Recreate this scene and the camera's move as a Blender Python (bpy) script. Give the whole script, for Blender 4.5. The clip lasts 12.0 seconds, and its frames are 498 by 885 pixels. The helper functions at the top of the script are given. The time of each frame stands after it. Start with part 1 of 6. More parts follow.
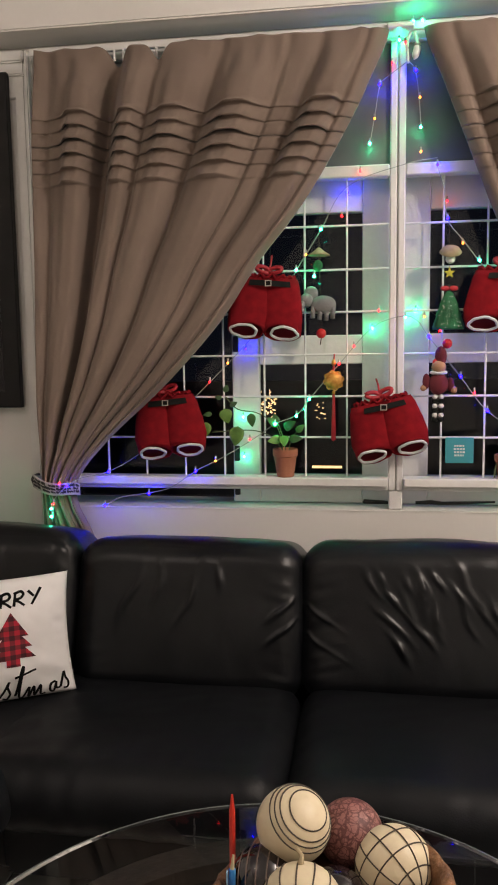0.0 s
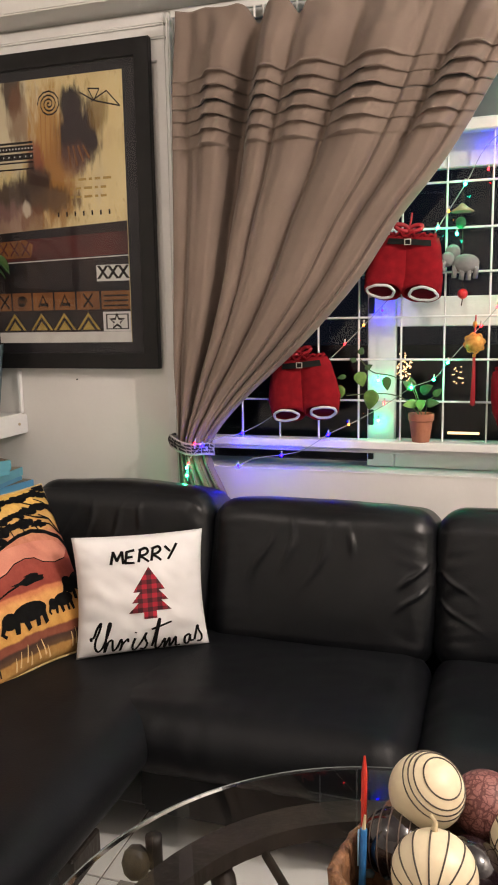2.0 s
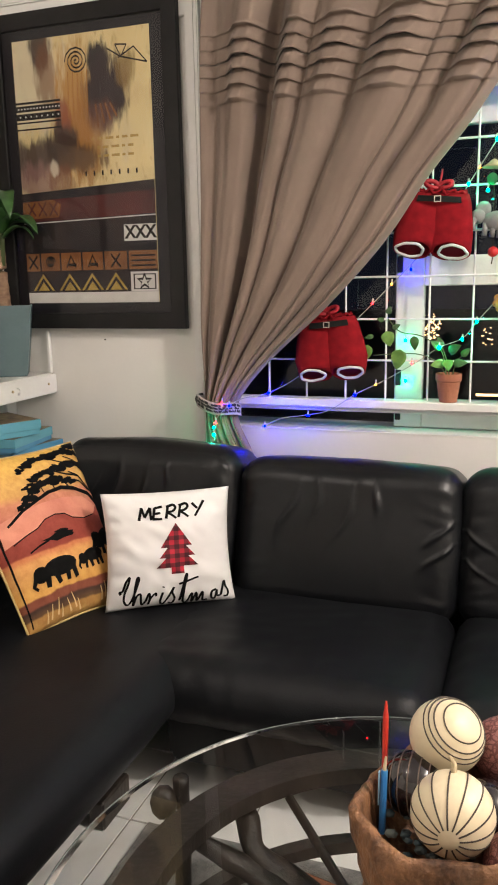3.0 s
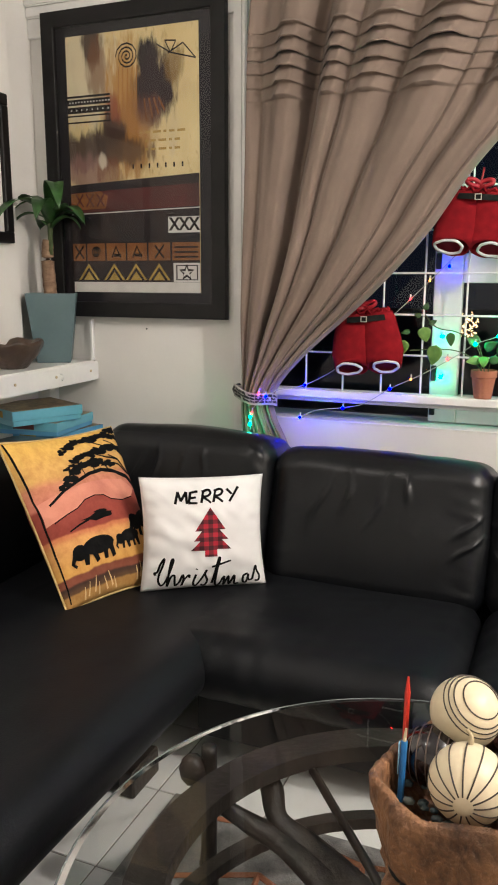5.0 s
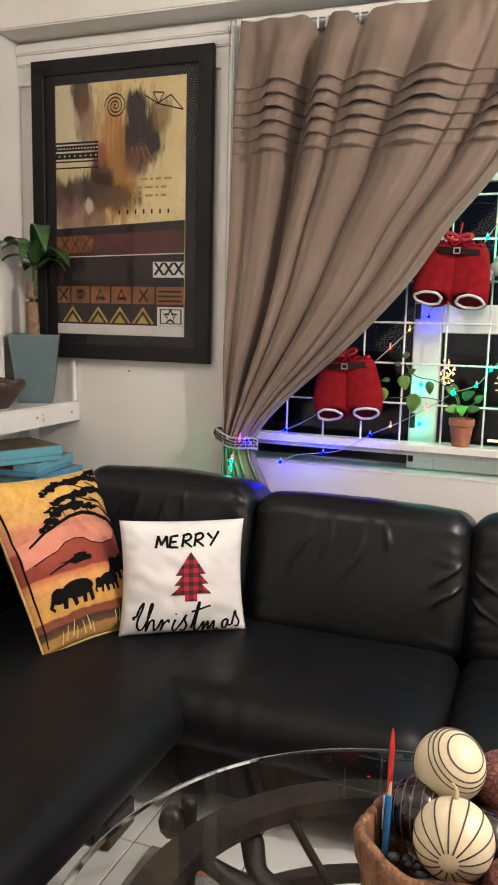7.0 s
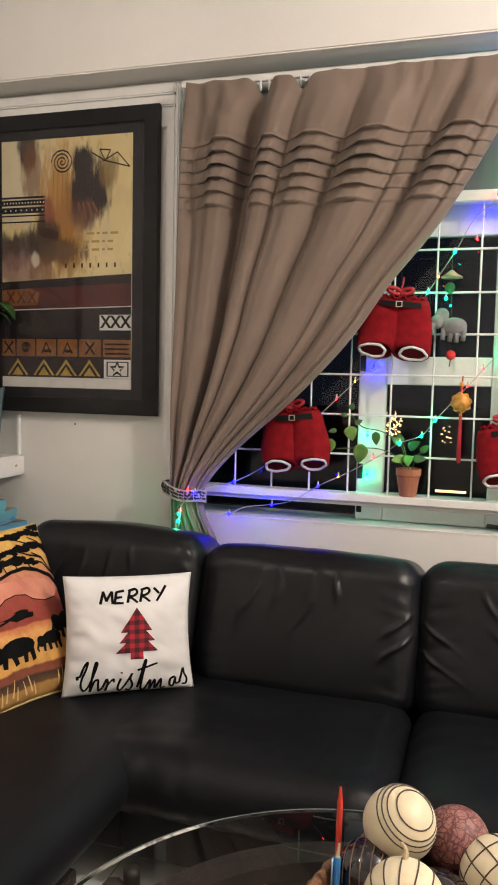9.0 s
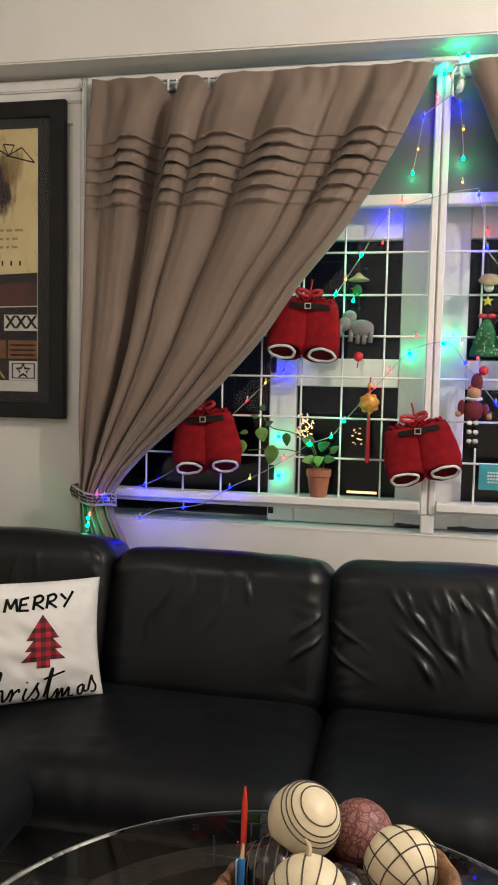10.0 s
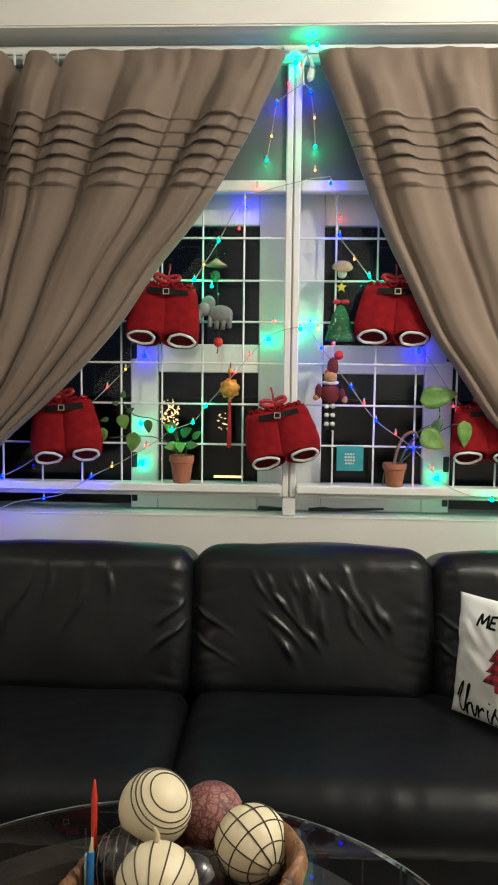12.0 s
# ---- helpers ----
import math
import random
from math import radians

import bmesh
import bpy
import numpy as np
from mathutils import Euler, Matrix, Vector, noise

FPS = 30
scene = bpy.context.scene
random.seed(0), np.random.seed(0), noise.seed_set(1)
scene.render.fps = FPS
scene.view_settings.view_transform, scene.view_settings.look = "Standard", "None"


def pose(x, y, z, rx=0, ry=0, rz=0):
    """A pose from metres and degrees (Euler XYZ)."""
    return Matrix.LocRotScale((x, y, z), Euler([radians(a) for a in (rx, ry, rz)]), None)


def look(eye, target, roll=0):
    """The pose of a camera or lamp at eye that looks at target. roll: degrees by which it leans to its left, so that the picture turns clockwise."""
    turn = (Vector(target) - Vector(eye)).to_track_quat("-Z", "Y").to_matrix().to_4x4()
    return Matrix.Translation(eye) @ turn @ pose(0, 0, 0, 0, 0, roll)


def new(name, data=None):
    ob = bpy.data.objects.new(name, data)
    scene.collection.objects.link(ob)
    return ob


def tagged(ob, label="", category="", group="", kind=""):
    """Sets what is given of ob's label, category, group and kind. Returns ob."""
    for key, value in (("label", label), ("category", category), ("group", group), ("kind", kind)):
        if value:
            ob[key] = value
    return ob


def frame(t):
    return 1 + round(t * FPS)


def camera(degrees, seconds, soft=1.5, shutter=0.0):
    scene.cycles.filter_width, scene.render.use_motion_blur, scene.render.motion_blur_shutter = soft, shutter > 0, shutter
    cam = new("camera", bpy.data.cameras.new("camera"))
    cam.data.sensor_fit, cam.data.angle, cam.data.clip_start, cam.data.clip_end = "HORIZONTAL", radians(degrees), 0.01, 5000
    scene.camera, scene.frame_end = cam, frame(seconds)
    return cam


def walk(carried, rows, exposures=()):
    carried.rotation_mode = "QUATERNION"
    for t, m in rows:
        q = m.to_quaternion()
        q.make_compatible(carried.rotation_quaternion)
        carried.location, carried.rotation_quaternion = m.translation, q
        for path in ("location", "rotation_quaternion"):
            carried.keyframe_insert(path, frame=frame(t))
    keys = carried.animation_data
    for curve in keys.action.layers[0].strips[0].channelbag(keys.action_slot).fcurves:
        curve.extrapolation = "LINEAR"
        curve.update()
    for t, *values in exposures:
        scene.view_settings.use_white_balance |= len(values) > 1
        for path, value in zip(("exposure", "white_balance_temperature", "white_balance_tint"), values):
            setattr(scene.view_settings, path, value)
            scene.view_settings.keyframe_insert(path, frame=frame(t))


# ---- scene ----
cam = camera(34.9, 12.0, soft=1.9)
PATH = [
    (0, (-0.111, -3.03, 1.487), (-0.404, -1.065, 1.255), -0.8),
    (0.5, (-0.117, -3.023, 1.486), (-0.557, -1.085, 1.256), -1.3),
    (1, (-0.118, -3.021, 1.484), (-0.639, -1.106, 1.231), -1.3),
    (1.5, (-0.126, -3.02, 1.478), (-0.701, -1.126, 1.193), -1.1),
    (2, (-0.129, -3.024, 1.48), (-0.736, -1.145, 1.164), -1.0),
    (2.5, (-0.128, -3.025, 1.473), (-0.766, -1.163, 1.123), -1.0),
    (3, (-0.121, -3.043, 1.46), (-0.789, -1.201, 1.06), -1.1),
    (3.5, (-0.111, -3.069, 1.445), (-0.813, -1.247, 1.015), -1.2),
    (5.5, (-0.099, -3.118, 1.458), (-0.852, -1.306, 1.071), 0.4),
    (6, (-0.108, -3.129, 1.469), (-0.839, -1.303, 1.109), 0.9),
    (6.5, (-0.118, -3.134, 1.475), (-0.828, -1.296, 1.136), 1.3),
    (8.5, (-0.109, -3.103, 1.458), (-0.753, -1.22, 1.255), 0.9),
    (9, (-0.103, -3.105, 1.461), (-0.697, -1.203, 1.287), 1.2),
    (9.5, (-0.088, -3.089, 1.453), (-0.597, -1.162, 1.287), 1.3),
    (10, (-0.08, -3.081, 1.444), (-0.475, -1.126, 1.289), 1.2),
    (10.5, (-0.065, -3.079, 1.446), (-0.378, -1.11, 1.295), 0.8),
    (11, (-0.05, -3.075, 1.442), (-0.276, -1.093, 1.288), 0.6),
    (11.5, (-0.04, -3.074, 1.445), (-0.195, -1.087, 1.276), 0.8),
    (12, (-0.025, -3.07, 1.449), (-0.111, -1.081, 1.261), 0.6),
]
walk(cam, [(t, look(eye, target, roll)) for t, eye, target, roll in PATH],
     exposures=((0, -0.40, 6700, 12), (0.3, -0.20, 6550, 8), (0.5, -0.10, 6450, 5), (1.5, 0.11, 6650, 12), (2.5, 0.45, 6550, 11), (3.2, 0.47, 6400, 8), (5.5, 0.42, 6200, 6),
                (8.5, 0.28, 6650, 12), (9.5, 0.02, 6450, 6), (10, -0.14, 6500, 6), (10.5, -0.13, 6400, 3), (11, -0.29, 6800, 12), (11.5, -0.30, 6800, 11), (12, -0.16, 6300, -3)))


# ---------------------------------------------------------------- light
world = bpy.data.worlds.new("night")
scene.world = world
world.use_nodes = True
world.node_tree.nodes["Background"].inputs["Color"].default_value = (0.010, 0.012, 0.020, 1)
world.node_tree.nodes["Background"].inputs["Strength"].default_value = 0.35


def ceiling_lamp(x, y, z, size, watts, tint):
    data = bpy.data.lights.new("ceiling_lamp", "POINT")
    data.shadow_soft_size, data.energy, data.color = size, watts, tint
    lamp = new("ceiling_lamp", data)
    lamp.location = (x, y, z)
    return lamp


WARM = (1.0, 0.88, 0.80)
ceiling_lamp(1.66, -1.85, 2.86, 0.07, 150, WARM)
ceiling_lamp(-1.40, -2.60, 2.86, 0.07, 20, WARM)

# ---------------------------------------------------------------- materials


def socket(node, key, value):
    node.inputs[key].default_value = value


def mat(name, c1, c2=None, scale=6.0, rough=0.6, bump=0.0, bscale=60.0, metal=0.0, stretch=(1, 1, 1), fine=0.0, coat=0.0, rvar=0.0, spec=0.5, sheen=0.0):
    """Principled surface with colour varied at two scales and a fine relief."""
    m = bpy.data.materials.new(name)
    m.use_nodes = True
    t = m.node_tree
    b = t.nodes["Principled BSDF"]
    c2 = c2 or c1
    co = t.nodes.new("ShaderNodeTexCoord")
    mp = t.nodes.new("ShaderNodeMapping")
    socket(mp, "Scale", stretch)
    t.links.new(co.outputs["Object"], mp.inputs["Vector"])
    n1 = t.nodes.new("ShaderNodeTexNoise")
    socket(n1, "Scale", scale), socket(n1, "Detail", 6)
    t.links.new(mp.outputs[0], n1.inputs["Vector"])
    n2 = t.nodes.new("ShaderNodeTexNoise")
    socket(n2, "Scale", bscale), socket(n2, "Detail", 4)
    t.links.new(mp.outputs[0], n2.inputs["Vector"])
    add = t.nodes.new("ShaderNodeMath")
    add.operation = "MULTIPLY_ADD"
    t.links.new(n2.outputs["Fac"], add.inputs[0])
    add.inputs[1].default_value = fine
    t.links.new(n1.outputs["Fac"], add.inputs[2])
    ramp = t.nodes.new("ShaderNodeValToRGB")
    ramp.color_ramp.elements[0].position, ramp.color_ramp.elements[1].position = 0.36 + fine * 0.3, 0.66 + fine * 0.6
    ramp.color_ramp.elements[0].color, ramp.color_ramp.elements[1].color = (*c1, 1), (*c2, 1)
    t.links.new(add.outputs[0], ramp.inputs["Fac"])
    t.links.new(ramp.outputs["Color"], b.inputs["Base Color"])
    socket(b, "Roughness", rough), socket(b, "Metallic", metal), socket(b, "Coat Weight", coat), socket(b, "Specular IOR Level", spec)
    socket(b, "Sheen Weight", sheen)
    if rvar:
        mr = t.nodes.new("ShaderNodeMapRange")
        mr.inputs["To Min"].default_value, mr.inputs["To Max"].default_value = rough - rvar, rough + rvar
        t.links.new(n1.outputs["Fac"], mr.inputs["Value"])
        t.links.new(mr.outputs[0], b.inputs["Roughness"])
    if bump:
        bp = t.nodes.new("ShaderNodeBump")
        socket(bp, "Strength", bump), socket(bp, "Distance", 0.01)
        t.links.new(n2.outputs["Fac"], bp.inputs["Height"])
        t.links.new(bp.outputs[0], b.inputs["Normal"])
    return m


def glow(name, colour, strength):
    m = bpy.data.materials.new(name)
    m.use_nodes = True
    b = m.node_tree.nodes["Principled BSDF"]
    socket(b, "Base Color", (*colour, 1)), socket(b, "Emission Color", (*colour, 1)), socket(b, "Emission Strength", strength)
    return m


def pane_glass(name, tint=(1, 1, 1), ior=1.5, rough=0.0):
    """A thin sheet of clear glass: see-through, with Fresnel gloss."""
    m = bpy.data.materials.new(name)
    m.use_nodes = True
    t = m.node_tree
    t.nodes.remove(t.nodes["Principled BSDF"])
    tr, gl, mix, fr = (t.nodes.new(k) for k in ("ShaderNodeBsdfTransparent", "ShaderNodeBsdfGlossy", "ShaderNodeMixShader", "ShaderNodeFresnel"))
    socket(tr, "Color", (*tint, 1)), socket(gl, "Roughness", rough), socket(fr, "IOR", ior)
    t.links.new(fr.outputs[0], mix.inputs[0])
    t.links.new(tr.outputs[0], mix.inputs[1])
    t.links.new(gl.outputs[0], mix.inputs[2])
    t.links.new(mix.outputs[0], t.nodes["Material Output"].inputs["Surface"])
    return m


M_WALL = mat("wall_paint", (0.70, 0.68, 0.64), (0.76, 0.74, 0.70), 2.2, 0.55, 0.05, 60, fine=0.15)
M_WHITE = mat("white_gloss_paint", (0.72, 0.71, 0.68), (0.80, 0.79, 0.76), 5, 0.35, 0.12, 45, fine=0.3)
M_BAR = mat("bar_paint", (0.74, 0.74, 0.72), (0.82, 0.82, 0.80), 20, 0.4, 0.1, 120)
M_CEIL = mat("ceiling_paint", (0.74, 0.73, 0.71), (0.78, 0.77, 0.75), 3, 0.8, 0.1, 80)
M_TILE = mat("floor_tile", (0.76, 0.76, 0.74), (0.83, 0.82, 0.80), 4, 0.18, 0.02, 60, fine=0.2)
M_GROUT = mat("grout", (0.16, 0.15, 0.14), (0.24, 0.22, 0.20), 20, 0.9, 0.2, 200)
M_CURTAIN = mat("curtain_cloth", (0.172, 0.127, 0.100), (0.212, 0.159, 0.126), 3.0, 0.75, 0.12, 420, fine=0.25, sheen=0.2, spec=0.2)
M_LEATHER = mat("black_leather", (0.0036, 0.0042, 0.0054), (0.0066, 0.0074, 0.0090), 5, 0.34, 0.05, 230, fine=0.3, rvar=0.08, spec=0.30)
# duller copy of the leather that holds down lamp highlights on the seats
M_SEAT = mat("dull_seat_leather", (0.0040, 0.0046, 0.0058), (0.0076, 0.0084, 0.0100), 4, 0.44, 0.08, 210, fine=0.3, rvar=0.09, spec=0.17)


def wrinkled(m, scale, stretch, strength):
    """Adds fine, drawn-out creases of worn hide to a material's relief."""
    t = m.node_tree
    b = t.nodes["Principled BSDF"]
    co, mp, n, bp = (t.nodes.new(k) for k in ("ShaderNodeTexCoord", "ShaderNodeMapping", "ShaderNodeTexNoise", "ShaderNodeBump"))
    socket(mp, "Scale", stretch), socket(mp, "Rotation", (0.2, 0.35, 0.25))
    socket(n, "Scale", scale), socket(n, "Detail", 5), socket(n, "Distortion", 0.9)
    n.noise_type = "RIDGED_MULTIFRACTAL"
    socket(bp, "Strength", strength), socket(bp, "Distance", 0.004)
    t.links.new(co.outputs["Object"], mp.inputs["Vector"])
    t.links.new(mp.outputs[0], n.inputs["Vector"])
    t.links.new(n.outputs[0], bp.inputs["Height"])
    t.links.new(b.inputs["Normal"].links[0].from_socket, bp.inputs["Normal"])
    t.links.new(bp.outputs[0], b.inputs["Normal"])


wrinkled(M_LEATHER, 5.0, (2.2, 1.2, 1.0), 0.32)
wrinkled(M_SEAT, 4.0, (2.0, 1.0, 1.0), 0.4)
M_BLACK = mat("black_paint", (0.006, 0.0055, 0.0055), (0.011, 0.010, 0.010), 9, 0.4, 0.05, 90, spec=0.25)
M_MATBOARD = mat("dark_mat_board", (0.016, 0.014, 0.017), (0.022, 0.019, 0.023), 6, 0.8, 0.05, 200, spec=0.2)
M_GLASS = pane_glass("window_glass", (0.93, 0.96, 0.95))
M_PICGLASS = pane_glass("picture_glass", (0.99, 0.99, 0.99), 1.45, 0.04)
M_TABLEGLASS = pane_glass("table_glass", (0.93, 0.96, 0.95), 1.5)
M_BEVEL = pane_glass("bevelled_glass", (0.88, 0.92, 0.91), 1.4, 0.06)
M_GLASSEDGE = mat("glass_edge", (0.07, 0.085, 0.082), (0.16, 0.18, 0.175), 9, 0.25, 0.0, 30, coat=0.3)
M_FROST = mat("frosted_glass", (0.10, 0.11, 0.11), (0.15, 0.16, 0.16), 3, 0.4, 0.05, 30)
M_WOODDARK = mat("dark_carved_wood", (0.018, 0.014, 0.011), (0.045, 0.034, 0.026), 12, 0.45, 0.3, 60, stretch=(1, 1, 0.3))


# ---------------------------------------------------------------- building helpers
def thing(name, at=(0, 0, 0), label="", category="", group="", kind=""):
    """An empty at the thing's base, which parents its parts."""
    ob = new(name)
    ob.empty_display_size = 0.05
    ob.location = at
    return tagged(ob, label, category, group, kind)


def origin_of(ob):
    v = Vector((0, 0, 0))
    while ob is not None:
        v += ob.location
        ob = ob.parent
    return v


def part(name, bm, material, parent=None, label="", smooth=False):
    """Links a bmesh, written in world metres, as one mesh object under a thing or part."""
    me = bpy.data.meshes.new(name)
    if parent is not None:
        bmesh.ops.translate(bm, verts=bm.verts, vec=-origin_of(parent))
    bm.normal_update()
    if smooth:
        for f in bm.faces:
            f.smooth = True
    bm.to_mesh(me)
    bm.free()
    mats = material if isinstance(material, (list, tuple)) else [material]
    for one in mats:
        me.materials.append(one)
    ob = new(name, me)
    ob.parent = parent
    if label:
        tagged(ob, label)
    return ob


def box(bm, x0, x1, y0, y1, z0, z1, bevel=0.0, seg=1):
    got = bmesh.ops.create_cube(bm, size=1)["verts"]
    for v in got:
        v.co = Vector(((x0 + x1) / 2 + v.co.x * (x1 - x0), (y0 + y1) / 2 + v.co.y * (y1 - y0), (z0 + z1) / 2 + v.co.z * (z1 - z0)))
    if bevel:
        edges = list({e for v in got for e in v.link_edges})
        bmesh.ops.bevel(bm, geom=edges, offset=bevel, segments=seg, affect="EDGES", clamp_overlap=True)
    return bm


def boxes(*dims, bevel=0.0, seg=1):
    bm = bmesh.new()
    for d in dims:
        box(bm, *d, bevel=bevel, seg=seg)
    return bm


def rod(bm, a, b, r, r2=None, n=8):
    a, b = Vector(a), Vector(b)
    d = b - a
    got = bmesh.ops.create_cone(bm, cap_ends=True, segments=n, radius1=r, radius2=r if r2 is None else r2, depth=d.length)["verts"]
    bmesh.ops.transform(bm, verts=got, matrix=Matrix.Translation((a + b) / 2) @ d.to_track_quat("Z", "Y").to_matrix().to_4x4())
    return bm


def tube(bm, pts, radii, n=8, caps=True):
    """A swept tube through points with a radius at each."""
    pts = [Vector(p) for p in pts]
    rings = []
    for i, p in enumerate(pts):
        d = (pts[min(i + 1, len(pts) - 1)] - pts[max(i - 1, 0)]).normalized()
        q = d.to_track_quat("Z", "Y")
        r = radii[i] if isinstance(radii, (list, tuple)) else radii
        rings.append([bm.verts.new(p + q @ Vector((math.cos(k * math.tau / n) * r, math.sin(k * math.tau / n) * r, 0))) for k in range(n)])
    for a, b in zip(rings, rings[1:]):
        for k in range(n):
            bm.faces.new((a[k], a[(k + 1) % n], b[(k + 1) % n], b[k]))
    if caps:
        bm.faces.new(list(reversed(rings[0])))
        bm.faces.new(rings[-1])
    return bm


def curve_through(pts, steps=6):
    """Catmull-Rom points through a few given ones."""
    p = [Vector(q) for q in pts]
    p = [p[0] * 2 - p[1]] + p + [p[-1] * 2 - p[-2]]
    out = []
    for i in range(1, len(p) - 2):
        for k in range(steps):
            t = k / steps
            a, b, c, d = p[i - 1], p[i], p[i + 1], p[i + 2]
            out.append(0.5 * ((2 * b) + (c - a) * t + (2 * a - 5 * b + 4 * c - d) * t * t + (3 * b - a - 3 * c + d) * t ** 3))
    return out + [p[-2]]


def lathe(bm, profile, n=32, at=(0, 0, 0), wob=None, caps=True):
    """Turns (radius, z) pairs round the z axis. The profile may go up the outside and down the inside."""
    at = Vector(at)
    rings = []
    for r, z in profile:
        ring = []
        for k in range(n):
            a = k * math.tau / n
            rr, zz = (r, z) if wob is None else wob(r, z, a)
            ring.append(bm.verts.new(at + Vector((rr * math.cos(a), rr * math.sin(a), zz))))
        rings.append(ring)
    for a, b in zip(rings, rings[1:]):
        for k in range(n):
            bm.faces.new((a[k], a[(k + 1) % n], b[(k + 1) % n], b[k]))
    if caps and profile[0][0] > 1e-4:
        bm.faces.new(list(reversed(rings[0])))
    if caps and profile[-1][0] > 1e-4:
        bm.faces.new(rings[-1])
    bmesh.ops.remove_doubles(bm, verts=bm.verts, dist=1e-5)
    return bm


def ball(bm, at, r, scale=(1, 1, 1), sub=2, turn=None):
    got = bmesh.ops.create_icosphere(bm, subdivisions=sub, radius=r)["verts"]
    m = Matrix.Translation(at) @ (turn or Matrix()) @ Matrix.Diagonal((*scale, 1))
    bmesh.ops.transform(bm, verts=got, matrix=m)
    return bm


def soft_block(centre, size, r, tilt=0.0, cuts=22, puff=0.0, wrinkle=None, spin=0.0):
    """A stuffed, round-edged block: a gridded cube mapped to a rounded box, puffed and creased."""
    bm = bmesh.new()
    bmesh.ops.create_cube(bm, size=2)
    bmesh.ops.subdivide_edges(bm, edges=bm.edges, cuts=cuts, use_grid_fill=True)
    h = Vector(size) / 2
    m = Matrix.Translation(centre) @ pose(0, 0, 0, tilt, 0, spin)
    for v in bm.verts:
        u = v.co.copy()
        p = Vector([u[i] * h[i] for i in range(3)])
        inner = Vector([max(-(h[i] - r), min(h[i] - r, p[i])) for i in range(3)])
        d = p - inner
        nrm = d.normalized() if d.length > 1e-9 else Vector((0, 0, 1))
        p = inner + nrm * r
        w = 1.0
        for i in range(3):
            flat_ = nrm[i] * nrm[i]
            w *= flat_ + (1 - flat_) * max(0.0, 1 - u[i] * u[i])
        p += nrm * puff * w
        if wrinkle:
            p += nrm * wrinkle(u, p, nrm)
        v.co = m @ p
    return bm


def sheet(x0, x1, y, z0, z1):
    """One upright sheet of glass facing the room."""
    bm = bmesh.new()
    bm.faces.new([bm.verts.new(p) for p in ((x0, y, z0), (x1, y, z0), (x1, y, z1), (x0, y, z1))])
    return bm


# ---------------------------------------------------------------- setting
XL, XR, YB, ZC = -2.43, 2.35, -4.9, 3.08
WX0, WX1, WZ0, WZ1 = -1.385, 1.42, 0.865, 2.63

wall_n = tagged(part("wall_north", boxes(
    (XL - 0.2, WX0, 0, 0.26, 0, ZC), (WX1, XR + 0.2, 0, 0.26, 0, ZC), (WX0, WX1, 0, 0.26, 0, WZ0), (WX0, WX1, 0, 0.26, WZ1, ZC)), M_WALL),
    "white painted wall with a wide window opening", "wall", kind="structure")
tagged(part("beam", boxes((XL, XR, -0.172, -0.001, 2.644, ZC - 0.001), bevel=0.006, seg=2), M_WALL), "white plastered beam above the window", "beam", kind="structure")
tagged(part("wall_west", boxes((XL - 0.2, XL, YB, 0, 0, ZC)), M_WALL), "white painted side wall", "wall", kind="structure")
tagged(part("pier", boxes((XL + 0.001, XL + 0.07, -1.9, -0.24, 0.002, 2.62), bevel=0.008, seg=2), M_WALL), "shallow white pier on the side wall", "wall", kind="structure")
tagged(part("wall_east", boxes((XR, XR + 0.2, YB, 0, 0, ZC)), M_WALL), "white painted side wall", "wall", kind="structure")
tagged(part("wall_south", boxes((XL - 0.2, XR + 0.2, YB - 0.2, YB, 0, ZC)), M_WALL), "white painted back wall", "wall", kind="structure")
tagged(part("ceiling", boxes((XL - 0.2, XR + 0.2, YB - 0.2, 0.26, ZC, ZC + 0.15)), M_CEIL), "white painted ceiling", "ceiling", kind="structure")
floor = tagged(part("floor", boxes((XL - 0.2, XR + 0.2, YB - 0.2, 0.26, -0.12, -0.004)), M_GROUT), "white glazed tiles with dark grout lines", "floor", kind="structure")

# sill: thick white ledge with a rounded front edge
tagged(part("window_sill", boxes((WX0 - 0.02, WX1 + 0.02, -0.003, 0.20, WZ0 - 0.002, WZ0 + 0.004), bevel=0.002, seg=2), M_WHITE), "thick white painted window sill", "window sill", kind="structure")

# panel moulding round the framed picture
trim = thing("trim", (-1.9, -0.01, 1.3), "stepped white door-frame moulding round the picture", "moulding", kind="structure")
part("head_moulding", boxes((XL, -1.4045, -0.040, -0.001, 2.585, 2.628), (XL, -1.4045, -0.03, -0.001, 2.54, 2.586), bevel=0.006, seg=2), M_WHITE, trim)
part("head_board", boxes((XL, -1.43, -0.018, -0.001, 2.46, 2.541), bevel=0.004), M_WHITE, trim)
part("side_board", boxes((-1.448, -1.408, -0.022, -0.001, 0.02, 2.54), bevel=0.005, seg=2), M_WHITE, trim)
part("side_moulding", boxes((-1.4035, -1.388, -0.034, -0.001, 0.02, 2.628), bevel=0.005, seg=2), M_WHITE, trim)

